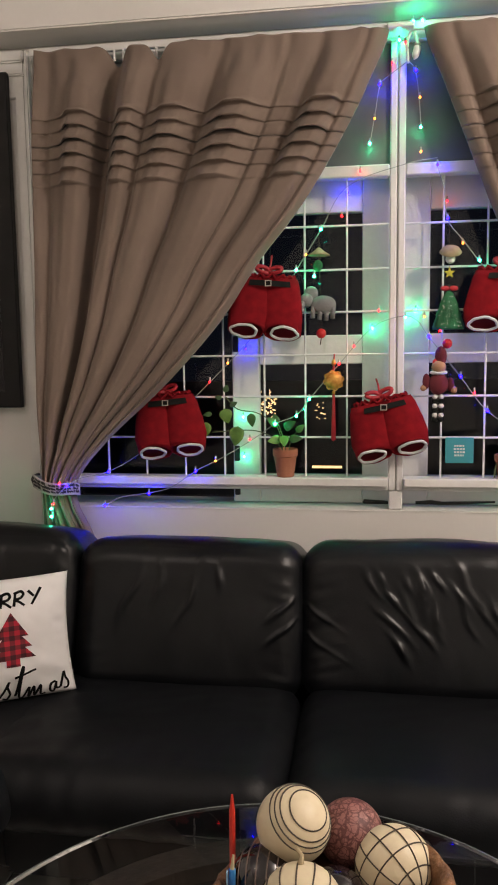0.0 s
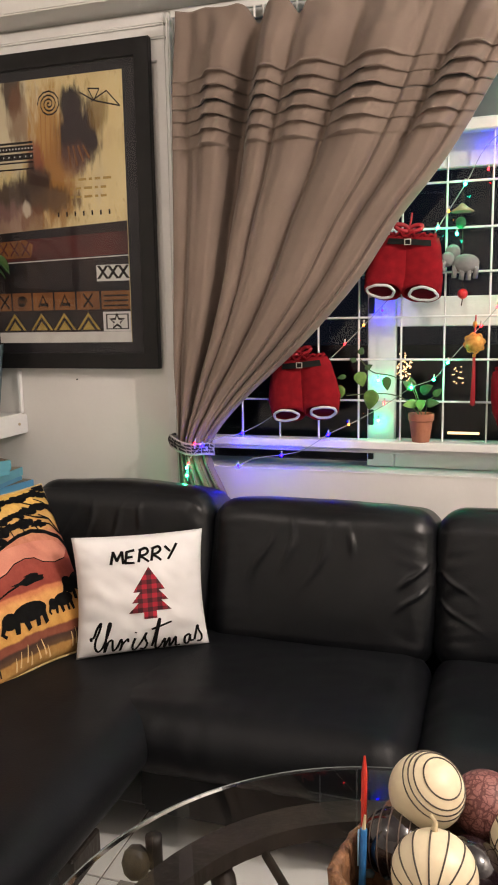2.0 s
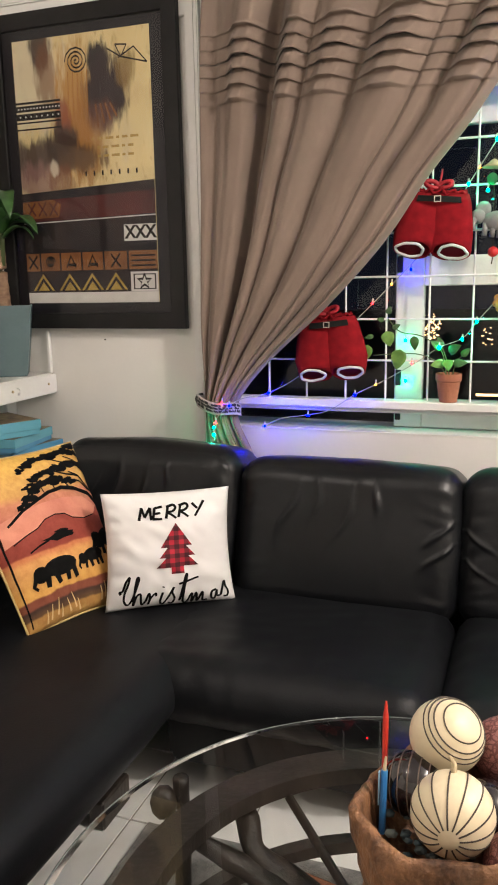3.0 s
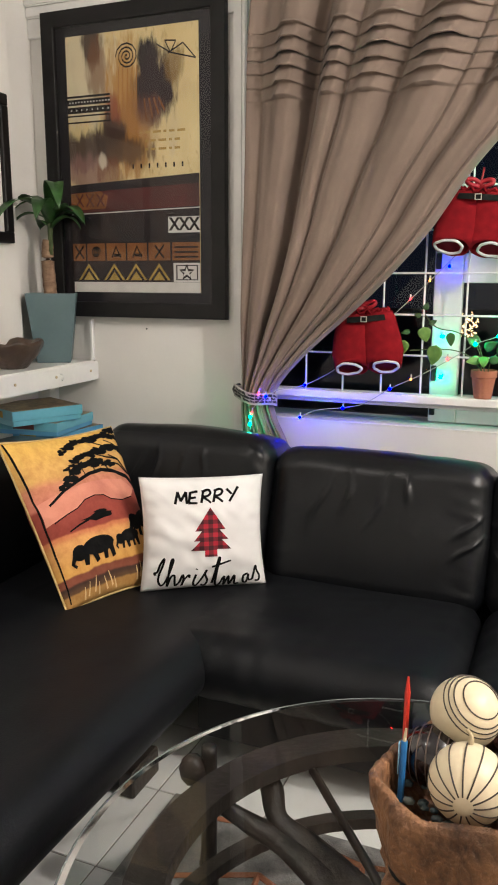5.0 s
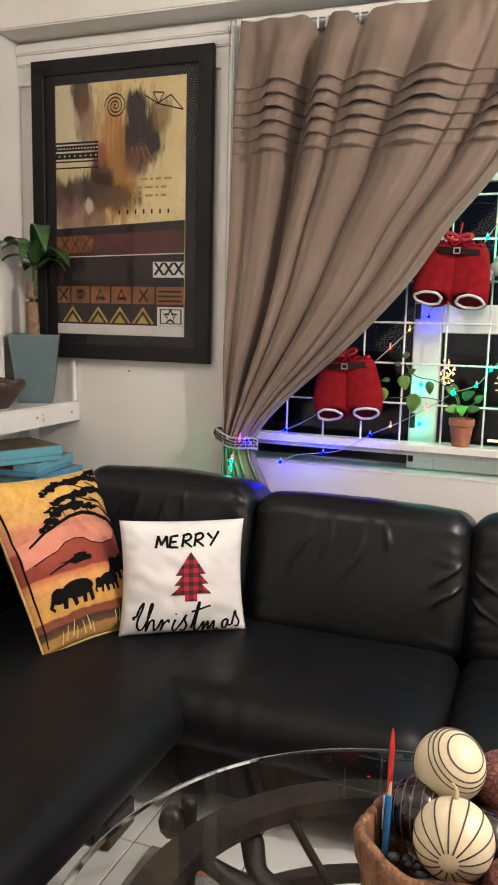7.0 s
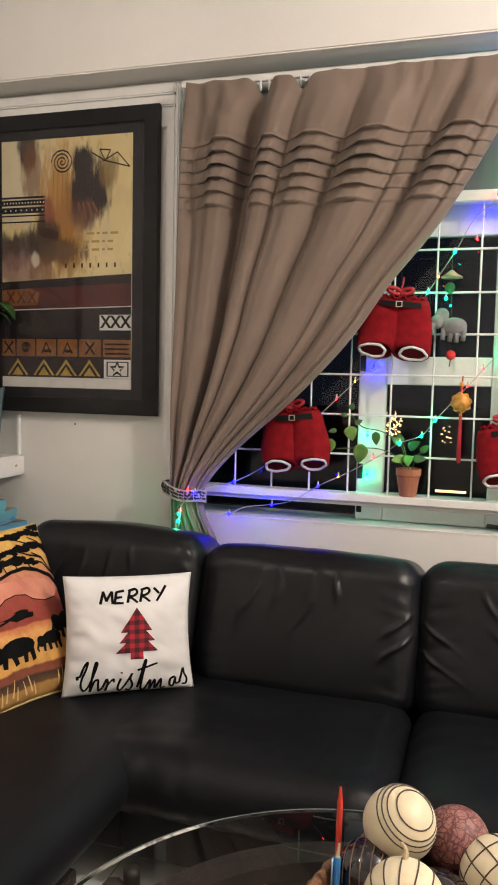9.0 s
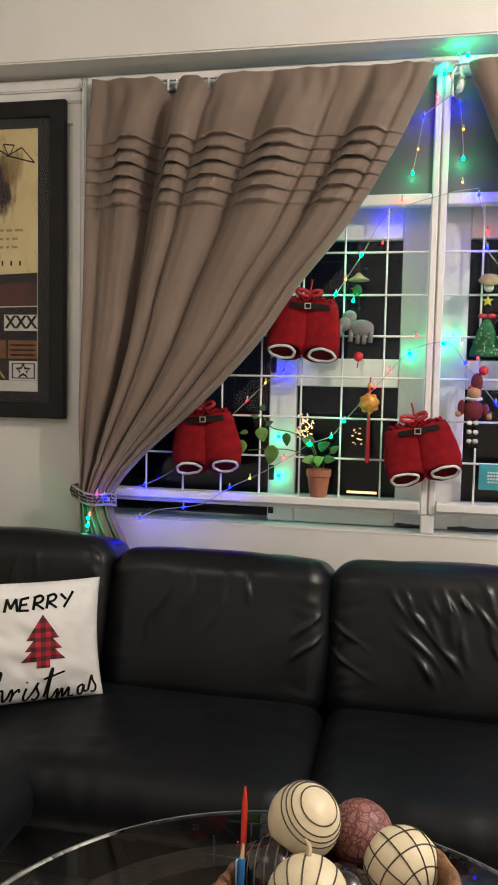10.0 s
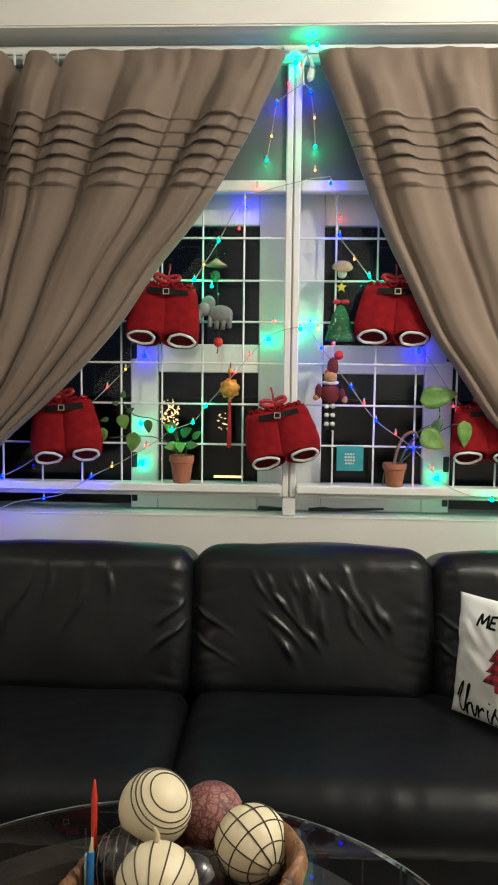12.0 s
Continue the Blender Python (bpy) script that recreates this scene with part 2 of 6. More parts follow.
# inner window frame with its grille of steel bars
window = thing("window_1", (0, 0.03, WZ0), "white wooden window frame with a welded steel grille", "window", kind="structure")
part("jamb", boxes((WX0 + 0.001, WX0 + 0.045, 0.004, 0.055, WZ0 + 0.006, WZ1 - 0.002), bevel=0.004), M_WHITE, window)
part("jamb", boxes((WX1 - 0.045, WX1 - 0.001, 0.004, 0.055, WZ0 + 0.006, WZ1 - 0.002), bevel=0.004), M_WHITE, window)
part("head", boxes((WX0 + 0.046, WX1 - 0.046, 0.004, 0.055, WZ1 - 0.05, WZ1 - 0.002), bevel=0.004), M_WHITE, window)
part("mullion", boxes((-0.028, -0.003, 0.002, 0.058, 0.945, WZ1 - 0.051), (0.002, 0.028, 0.002, 0.058, 0.945, WZ1 - 0.051), (-0.02, 0.02, 0.02, 0.05, 0.945, WZ1 - 0.051), bevel=0.004), M_WHITE, window)
part("mullion_foot", boxes((-0.026, 0.026, 0.008, 0.058, WZ0 + 0.006, 0.944), bevel=0.004), M_WHITE, window)
for a, b in ((WX0 + 0.046, -0.029), (0.029, WX1 - 0.046)):
    part("bottom_rail", boxes((a, b, -0.02, 0.056, 0.962, 0.995), (a, b, 0.0, 0.056, 0.945, 0.963), bevel=0.004), M_WHITE, window)
    part("transom", boxes((a, b, 0.0, 0.056, 2.112, 2.155), bevel=0.005), M_WHITE, window)
    part("top_pane", boxes((a, b, 0.024, 0.03, 2.156, WZ1 - 0.052)), M_FROST, window, "dusty grey top light")
GX = [-0.982, -0.823, -0.664, -0.503, -0.344, -0.185, 0.168, 0.327, 0.484, 0.642, 0.80, 0.96]
GZ = [1.148, 1.306, 1.465, 1.625, 1.782, 1.943]
GX += [-1.14, -1.295, 1.12, 1.28]
for x in GX:
    part("bar", rod(bmesh.new(), (x, 0.03, 0.994), (x, 0.03, 2.113), 0.0042, n=6), M_BAR, window)
for z in GZ:
    for a, b in ((WX0 + 0.046, -0.029), (0.03, WX1 - 0.046)):
        part("bar", rod(bmesh.new(), (a, 0.0225, z), (b, 0.0225, z), 0.0042, n=6), M_BAR, window)

# outer casements: two wide-framed sashes between dark side lights
YO0, YO1 = 0.12, 0.165
M_HINGE = mat("dark_iron", (0.02, 0.02, 0.02), (0.04, 0.038, 0.035), 30, 0.5, 0.2, 120, metal=0.6)
for s in (-1, 1):
    sash = thing("casement_window", (s * 0.33, YO0, WZ0 + 0.004), "white wooden casement with two dark panes", "window", "outer casements", kind="structure")

    def span(a, b):
        return (s * a, s * b) if s > 0 else (s * b, s * a)
    part("stile", boxes((*span(0.012, 0.128), YO0, YO1, 0.872, 2.60), bevel=0.004), M_WHITE, sash)
    part("stile", boxes((*span(0.535, 0.645), YO0, YO1, 0.872, 2.60), bevel=0.004), M_WHITE, sash)
    part("rail", boxes((*span(0.1285, 0.5345), YO0 + 0.002, YO1, 0.872, 0.985), bevel=0.004), M_WHITE, sash)
    part("rail", boxes((*span(0.1285, 0.5345), YO0 + 0.002, YO1, 1.428, 1.541), bevel=0.004), M_WHITE, sash)
    part("rail", boxes((*span(0.1285, 0.5345), YO0 + 0.002, YO1, 2.008, 2.60), bevel=0.004), M_WHITE, sash)
    for z0, z1 in ((0.985, 1.428), (1.541, 2.008)):
        p = part("pane", sheet(*span(0.1285, 0.5345), YO0 + 0.02, z0, z1), M_GLASS, sash)
        p.visible_shadow = False
    for z in (0.90, 1.04, 1.48):
        part("hinge", boxes((*span(0.618, 0.640), YO0 - 0.008, YO0 + 0.002, z, z + 0.062), bevel=0.003), M_HINGE, sash)
    a, b = span(0.645, 1.40)
    side = part("side_light", sheet(a, b, YO0 + 0.02, 0.872, 2.60), M_GLASS, sash, "dark fixed side pane")
    side.visible_shadow = False
    stay = bmesh.new()
    x0 = s * 0.12 if s < 0 else 0.08
    tube(stay, [(x0 + 0.0, 0.08, 0.885), (x0 + s * 0.03 + 0.03, 0.078, 0.888), (x0 + 0.10, 0.08, 0.884), (x0 + (0.13 if s < 0 else 0.3), 0.078, 0.892)], [0.006, 0.009, 0.007, 0.004], 8)
    part("stay", stay, M_HINGE, sash, "dark iron casement stay")

# ---------------------------------------------------------------- curtains
TUCK_TOP, TUCK_STEP, TUCKS = 2.338, 0.0475, 6
tuck_z = [TUCK_TOP - TUCK_STEP * k for k in range(TUCKS)]


def smooth_interp(x, xs, ys):
    """Interpolation over increasing xs, softened by a small running mean."""
    return sum(float(np.interp(x + d, xs, ys)) for d in (-0.06, -0.03, 0, 0.03, 0.06)) / 5


def curtain(side, outer, inner, phases, channels, ridges, dips, label):
    """A tied-back curtain: folds fan out of the tie. outer and inner give x at heights, side is the way out from the window's middle."""
    thing_ = thing("curtain", (outer[1][0], -0.09, 0.75), label, "curtain", "window curtains")
    zs = sorted(set([round(v, 4) for v in np.concatenate([np.linspace(2.605, 2.42, 26), np.linspace(2.40, 2.13, 30), np.linspace(2.13, 0.73, 110)])]
                    + [round(z + d, 4) for z in tuck_z for d in (0.0012, -0.0012)]), reverse=True)
    n = 300
    bm = bmesh.new()
    rows = []
    for z in zs:
        xo, xi = smooth_interp(z, *outer), smooth_interp(z, *inner)
        width = abs(xi - xo)
        full = min(1.0, width / 1.2)
        near_top = max(0.0, min(1.0, (2.62 - z) / 0.5))
        row = []
        for i in range(n + 1):
            u = i / n
            ph = phases
            # soft broad swells cut by a few deep channels that fan out of the tie
            w = u + 0.010 * math.sin(2.6 * z + 5 * u + ph[0]) * near_top
            fold = 0.0
            for c, wd, dp in channels:
                fold -= dp * math.exp(-((w - c) / wd) ** 2)
            f1 = math.sin(math.tau * 3.1 * w + ph[2])
            fold += 0.10 * f1 + 0.02 * math.sin(math.tau * 8.3 * w + ph[3])
            low = max(0.0, min(1.0, (2.0 - z) / 0.9))
            fold += low * (0.010 + 0.07 * u) * math.sin(math.tau * 7.5 * (w + 0.05 * math.sin(11 * u)) + ph[1])
            amp = (0.020 + 0.036 * near_top) * (0.40 + 0.60 * full)
            y = -0.128 - amp * fold
            # rounded pipes, where the tucks stand out; they run on down as soft folds
            ridge = 0.0
            for c, wd, h in ridges:
                ridge = max(ridge, h / (1 + abs((u - c) / (0.86 * wd)) ** 4.0))
            fade = max(0.0, min(1.0, (z - 1.75) / 0.50)) ** 1.3
            pipe = max(0.0, min(1.0, (2.60 - z) / 0.16)) * (0.42 + 0.58 * fade)
            y -= 0.046 * ridge * pipe * (0.45 + 0.55 * full)
            # gathered heading
            if z > 2.40:
                g = (z - 2.40) / 0.2
                y += (0.005 + 0.008 * noise.noise((u * 7, 1.3, ph[2]))) * g * math.sin(70 * u + 5 * math.sin(9 * u) + 4 * g) * math.sin(min(1, g) * 3.0)
            # stitched tucks: the cloth steps out and is folded back under
            tuck_lift = 0.0
            k = (TUCK_TOP - z) / TUCK_STEP
            if -0.25 < k < TUCKS - 0.98:
                p = k - math.floor(k)
                y -= (0.003 + 0.034 * ridge) * p ** 1.3
                if p < 0.05:
                    tuck_lift = 0.003 + 0.006 * ridge
            # the free edge curls back a little
            y += 0.03 * max(0.0, (u - 0.96) / 0.04) ** 2
            if z < 1.1:
                b = max(0.0, 1 - abs(z - 0.97) / 0.16)
                y -= 0.035 * b * math.sin(math.pi * u)
            x = xo + (xi - xo) * u
            x += side * -0.008 * near_top * full * f1
            zz = z + tuck_lift + 0.010 * ridge * pipe * fade
            if z > 2.40:
                zz -= 0.018 * min(1.0, (z - 2.40) / 0.15)
            if z > 2.45:
                for d in dips:
                    zz -= 0.058 * math.exp(-((x - d) / 0.028) ** 2) * ((z - 2.45) / 0.155) ** 1.5
                zz -= 0.006 * abs(math.sin(34 * u)) * ((z - 2.45) / 0.155)
            zz += 0.004 * noise.noise((u * 9, z * 5, ph[0])) if z < 2.1 else 0
            y += 0.006 * noise.noise((u * 14, z * 2.2, ph[1])) * near_top
            row.append(bm.verts.new((x, min(y, -0.034), zz)))
        rows.append(row)
    for a, b in zip(rows, rows[1:]):
        for i in range(n):
            bm.faces.new((a[i], b[i], b[i + 1], a[i + 1]))
    cloth = part("cloth", bm, M_CURTAIN, thing_, smooth=True)
    sol = cloth.modifiers.new("thickness", "SOLIDIFY")
    sol.thickness, sol.offset = 0.0018, 0
    return thing_


LEFT_Z = [0.74, 0.82, 0.94, 1.016, 1.167, 1.304, 1.438, 1.612, 1.824, 1.968, 2.121, 2.34, 2.60]
LEFT_X = [-1.15, -1.19, -1.25, -1.225, -1.083, -0.923, -0.788, -0.635, -0.497, -0.371, -0.27, -0.141, -0.03]
left = curtain(-1, ([0.74, 0.95, 1.02, 1.27, 2.3, 2.62], [-1.36, -1.362, -1.36, -1.372, -1.345, -1.318]), (LEFT_Z, LEFT_X), (0.4, 1.7, 0.9, 2.2), ((0.045, 0.022, 0.45), (0.240, 0.030, 2.1), (0.362, 0.014, 0.55), (0.545, 0.020, 0.75), (0.735, 0.012, 0.35), (0.825, 0.020, 0.75), (0.945, 0.010, 0.4)),
               ((0.160, 0.052, 1.0), (0.310, 0.034, 0.85), (0.452, 0.058, 0.9), (0.640, 0.060, 1.0), (0.900, 0.050, 0.9)), (-1.012, -0.852),
               "taupe cotton curtain with stitched tucks, tied back")
RIGHT_Z = [0.74, 0.95, 1.02, 1.221, 1.44, 1.584, 1.769, 1.932, 2.154, 2.373, 2.60]
RIGHT_X = [1.12, 1.22, 1.10, 0.766, 0.617, 0.509, 0.421, 0.334, 0.246, 0.16, 0.075]
right = curtain(1, ([0.74, 1.0, 2.62], [1.40, 1.40, 1.38]), (RIGHT_Z, RIGHT_X), (2.1, 0.3, 2.6, 0.7), ((0.10, 0.02, 0.6), (0.27, 0.022, 0.8), (0.42, 0.016, 0.6), (0.545, 0.022, 0.8), (0.74, 0.016, 0.4), (0.93, 0.014, 0.5)),
                ((0.18, 0.050, 0.9), (0.35, 0.040, 0.8), (0.48, 0.030, 0.7), (0.645, 0.055, 1.0), (0.865, 0.042, 0.75)), (),
                "taupe cotton curtain with stitched tucks, swept aside")

# curtain rail with its white gliders
rail = thing("curtain_rail", (0, -0.085, 2.60), "white curtain track with plastic gliders", "curtain rail")
part("track", boxes((-1.36, -0.02, -0.082, -0.064, 2.585, 2.612), (0.02, 1.40, -0.082, -0.064, 2.585, 2.612), bevel=0.003), M_WHITE, rail)
part("bracket", boxes((-0.045, 0.05, -0.10, -0.002, 2.588, 2.606), bevel=0.004), M_WHITE, rail)
for x in (-1.03, -0.995, -0.87, -0.835):
    part("glider", boxes((x - 0.004, x + 0.004, -0.088, -0.078, 2.545, 2.586), bevel=0.002), M_WHITE, rail)
hook = bmesh.new()
tube(hook, curve_through([(0.04, -0.06, 2.588), (0.028, -0.06, 2.55), (0.03, -0.06, 2.48)], 5), 0.005, 6)
tube(hook, curve_through([(0.05, -0.06, 2.585), (0.062, -0.062, 2.54), (0.055, -0.062, 2.505), (0.05, -0.06, 2.49)], 5), [0.006] * 5 + [0.013] * 6 + [0.012, 0.010, 0.007, 0.004, 0.002], 8)
part("end_hook", hook, M_WHITE, rail, smooth=True)

# patterned tie-back: a cloth band round the gathered curtain
M_TIE = mat("tie_cloth", (0.34, 0.32, 0.30), (0.46, 0.43, 0.40), 30, 0.8, 0.2, 400)
M_TIEDARK = mat("tie_print", (0.015, 0.014, 0.016), (0.03, 0.028, 0.03), 30, 0.8, 0.1, 300)


def tie_back(cx, z):
    t = thing("curtain_tie", (cx, -0.12, z - 0.03), "black and cream patterned cloth tie-back", "tie-back")
    bm = bmesh.new()
    n = 40

    def ring(a, h):
        return Vector((cx - 0.088 * math.cos(a), -0.125 + 0.058 * math.sin(a), z + h - 0.016 * math.cos(a + math.pi) - 0.006 * math.sin(3 * a)))
    for h0, h1 in ((-0.024, 0.024),):
        loops = [[bm.verts.new(ring(k * math.tau / n, h) * 1) for k in range(n)] for h in (h0, h0 + 0.006, 0, h1 - 0.006, h1)]
        for a, b in zip(loops, loops[1:]):
            for k in range(n):
                bm.faces.new((a[k], a[(k + 1) % n], b[(k + 1) % n], b[k]))
    band = part("band", bm, M_TIE, t, smooth=True)
    s = band.modifiers.new("thickness", "SOLIDIFY")
    s.thickness = 0.005
    pr = bmesh.new()
    random.seed(5)
    for k in range(26):
        a = math.pi + 0.1 + k * (math.pi - 0.2) / 26 - (0 if k % 2 else 0.02)
        for h in (-0.016, -0.004, 0.008):
            if random.random() < 0.92:
                w = random.uniform(0.08, 0.16)
                dh = random.uniform(0.006, 0.011)
                vs = []
                for aa, hh in ((a, h), (a + w, h + 0.003), (a + w, h + dh + 0.003), (a, h + dh)):
                    p = ring(aa, hh)
                    out = Vector((p.x - cx, (p.y + 0.125) * 2.2, 0)).normalized()
                    vs.append(pr.verts.new(p + out * 0.0065))
                pr.faces.new(vs)
    part("print", pr, M_TIEDARK, t, "black woven pattern")
    tail = bmesh.new()
    tube(tail, [(cx - 0.088, -0.12, z + 0.016), (cx - 0.10, -0.10, z + 0.018), (cx - 0.115, -0.05, z + 0.022), (cx - 0.118, -0.004, z + 0.025)], [0.016, 0.014, 0.010, 0.006], 8)
    part("loop_end", tail, M_TIEDARK, t)
    return t


tie_back(-1.305, 0.975)
tie_back(1.31, 0.985)

# ---------------------------------------------------------------- sofa
sofa = thing("sofa", (-0.3, -0.7, 0.0), "black leather corner sofa with loose back cushions", "sofa")


def creases(seed, deep, folds):
    """Leather creases: soft sags plus a few sharp folds, each (x, z, length, slope, width) on the cushion's face."""
    def f(u, p, nrm):
        d = 0.006 * noise.noise((p.x * 4 + seed, p.y * 4, p.z * 5)) + 0.0016 * noise.noise((p.x * 16 + seed, p.y * 9, p.z * 10))
        for k, (cx, cz, ln, slope, wd) in enumerate(folds):
            dz = u.z - cz
            off = u.x - cx - slope * dz - 0.03 * math.sin(7 * dz + k)
            d += deep * math.exp(-(off / wd) ** 2) * math.exp(-(dz / (1.25 * ln)) ** 2)
        # gathers along the side seams
        edge = max(0.0, min(1.0, (abs(u.x) - 0.60) / 0.3)) * max(0.0, 1 - abs(u.x) ** 8)
        d += 0.006 * edge * noise.noise((u.x * 3.5, u.z * 8 + 2.5 * abs(u.x), seed * 3.3))
        return d
    return f


FEW = ((-0.48, 0.30, 0.26, 0.22, 0.032), (-0.24, 0.45, 0.20, 0.06, 0.028), (0.04, 0.34, 0.26, 0.26, 0.030), (0.30, 0.55, 0.12, 0.1, 0.026), (0.84, 0.15, 0.10, 0.9, 0.035), (0.85, -0.12, 0.10, 0.8, 0.032))
rnd = random.Random(23)
MANY = []
for k in range(34):
    # creases fan down and inwards from the cushion's upper edge
    cx_ = rnd.uniform(-0.55, 0.62)
    cz_ = rnd.uniform(0.05, 0.66) if k % 3 else rnd.uniform(-0.35, 0.2)
    MANY.append((cx_, cz_, rnd.uniform(0.06, 0.17), -0.38 + 0.18 * cx_ + rnd.uniform(-0.10, 0.10), rnd.uniform(0.020, 0.034)))
MANY += [(-0.88, 0.1, 0.12, -0.9, 0.035), (-0.86, -0.25, 0.12, -0.9, 0.035)]

backs = [(-1.785, -1.078, 0.856, 1, 0.0060, FEW), (-1.068, -0.315, 0.822, 2, 0.0110, FEW), (-0.307, 0.462, 0.826, 7, 0.0060, MANY), (0.470, 1.24, 0.815, 9, 0.0050, MANY)]
for x0, x1, top, seed, deep, folds in backs:
    part("back_cushion", soft_block(((x0 + x1) / 2, -0.43, top - 0.24), (x1 - x0 + 0.004, 0.36, 0.50), 0.078 if x0 > -1.5 else 0.09, tilt=-13, cuts=120, puff=0.020, wrinkle=creases(seed, deep, folds)), M_LEATHER, sofa, smooth=True)


def seat_crease(seed):
    def f(u, p, nrm):
        d = 0.005 * noise.noise((p.x * 3 + seed, p.y * 3, p.z * 3)) + 0.0085 * noise.noise((p.x * 24 + seed, p.y * 5, p.z * 6)) * max(0.0, -u.y - 0.35) + 0.0022 * noise.noise((p.x * 9 + 4 * p.y + seed, p.y * 16 - 5 * p.x, seed)) * max(0.0, nrm.z)
        d -= 0.010 * max(0.0, 1 - u.x * u.x) * max(0.0, 1 - u.y * u.y) * max(0, nrm.z)
        return d
    return f


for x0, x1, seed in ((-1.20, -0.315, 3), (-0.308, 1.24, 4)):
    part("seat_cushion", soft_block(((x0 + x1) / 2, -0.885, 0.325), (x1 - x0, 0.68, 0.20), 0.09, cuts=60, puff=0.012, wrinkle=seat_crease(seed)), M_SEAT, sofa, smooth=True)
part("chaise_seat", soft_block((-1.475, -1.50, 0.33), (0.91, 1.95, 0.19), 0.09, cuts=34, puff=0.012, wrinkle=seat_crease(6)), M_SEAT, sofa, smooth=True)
part("corner_back", soft_block((-2.03, -1.0, 0.60), (0.34, 0.90, 0.46), 0.085, cuts=26, puff=0.02, wrinkle=creases(12, 0.002, FEW)), M_LEATHER, sofa, smooth=True)
part("corner_back", soft_block((-2.03, -1.93, 0.60), (0.34, 0.92, 0.46), 0.085, cuts=26, puff=0.02, wrinkle=creases(13, 0.002, FEW)), M_LEATHER, sofa, smooth=True)
part("armrest", soft_block((1.36, -0.76, 0.36), (0.22, 0.92, 0.42), 0.07, cuts=20, puff=0.015, wrinkle=seat_crease(8)), M_LEATHER, sofa, smooth=True)
part("frame", boxes((-1.08, 1.30, -1.16, -0.16, 0.08, 0.25), (-1.96, -1.20, -2.40, -0.16, 0.08, 0.25), (-2.10, -1.90, -2.42, -0.30, 0.08, 0.42), (-1.88, 1.40, -0.34, -0.16, 0.20, 0.70), bevel=0.02, seg=3), M_LEATHER, sofa)
part("foot", boxes((-1.205, -1.155, -1.40, -1.25, 0.0, 0.085), bevel=0.006), M_WOODDARK, sofa)
for x, y in ((-1.20, -2.3), (-2.0, -2.3), (-0.3, -1.10), (1.2, -1.10), (1.2, -0.2), (-2.0, -0.25)):
    part("foot", boxes((x - 0.035, x + 0.035, y - 0.035, y + 0.035, 0.0, 0.085), bevel=0.006), M_WOODDARK, sofa)

# ---------------------------------------------------------------- cushions
M_COTTON = mat("white_cotton", (0.72, 0.71, 0.70), (0.78, 0.77, 0.76), 8, 0.85, 0.15, 500, sheen=0.2)
M_INK = mat("black_print", (0.004, 0.004, 0.004), (0.007, 0.007, 0.007), 20, 0.9, 0.05, 300, spec=0.1)


def plaid():
    m = mat("red_plaid", (0.20, 0.012, 0.02), (0.24, 0.016, 0.025), 40, 0.85, 0.1, 400)
    t = m.node_tree
    b = t.nodes["Principled BSDF"]
    co = t.nodes.new("ShaderNodeTexCoord")
    waves = []
    for direction in ("X", "Y"):
        w = t.nodes.new("ShaderNodeTexWave")
        w.bands_direction = direction
        socket(w, "Scale", 1.0)
        t.links.new(co.outputs["UV"], w.inputs["Vector"])
        r = t.nodes.new("ShaderNodeValToRGB")
        r.color_ramp.elements[0].position, r.color_ramp.elements[1].position = 0.42, 0.58
        t.links.new(w.outputs["Fac"], r.inputs["Fac"])
        waves.append(r)
    add = t.nodes.new("ShaderNodeMath")
    t.links.new(waves[0].outputs[0], add.inputs[0])
    t.links.new(waves[1].outputs[0], add.inputs[1])
    half = t.nodes.new("ShaderNodeMath")
    half.operation = "MULTIPLY"
    half.inputs[1].default_value = 0.5
    t.links.new(add.outputs[0], half.inputs[0])
    ramp = t.nodes.new("ShaderNodeValToRGB")
    e = ramp.color_ramp.elements
    e[0].position, e[0].color = 0.1, (0.05, 0.008, 0.012, 1)
    e[1].position, e[1].color = 0.9, (0.42, 0.012, 0.03, 1)
    mid = e.new(0.5)
    mid.color = (0.16, 0.012, 0.02, 1)
    t.links.new(half.outputs[0], ramp.inputs["Fac"])
    t.links.new(ramp.outputs["Color"], b.inputs["Base Color"])
    return m


M_PLAID = plaid()


class Pillow:
    """A stuffed square cushion spanned by four corners: bottom-left, bottom-right, top-left, top-right."""

    def __init__(self, c00, c10, c01, c11, thick, seed, pinch=(0.07, 0.035)):
        self.c = [Vector(c) for c in (c00, c10, c01, c11)]
        self.thick, self.seed, self.pinch = thick, seed, pinch
        a, b, c, d = self.c
        self.n = ((b - a) + (d - c)).cross((c - a) + (d - b)).normalized()

    def at(self, u, v, side=1, lift=0.0):
        a, b, c, d = self.c
        s, t = 2 * u - 1, 2 * v - 1
        # edges draw in between the pointed corners
        s *= 1 - self.pinch[0] * (1 - t * t)
        t *= 1 - self.pinch[1] * (1 - s * s)
        u2, v2 = (s + 1) / 2, (t + 1) / 2
        p = a * (1 - u2) * (1 - v2) + b * u2 * (1 - v2) + c * (1 - u2) * v2 + d * u2 * v2
        q = max(0.0, (1 - abs(2 * u - 1) ** 2.4) * (1 - abs(2 * v - 1) ** 2.4)) ** 0.55
        w = 0.010 * noise.noise((u * 4 + self.seed, v * 5, 3)) + 0.006 * noise.noise(((u + v) * 9 + self.seed, (u - v) * 3, 9))
        rim = math.exp(-((abs(2 * u - 1) - 0.86) / 0.13) ** 2)
        w += 0.007 * rim * noise.noise((u * 3 + self.seed, v * 16, 1.7)) + 0.009 * math.exp(-((v - 0.10) / 0.12) ** 2) * noise.noise((u * 14, v * 4, self.seed))
        return p + self.n * side * (self.thick * q + w * min(1, q * 2) + lift)


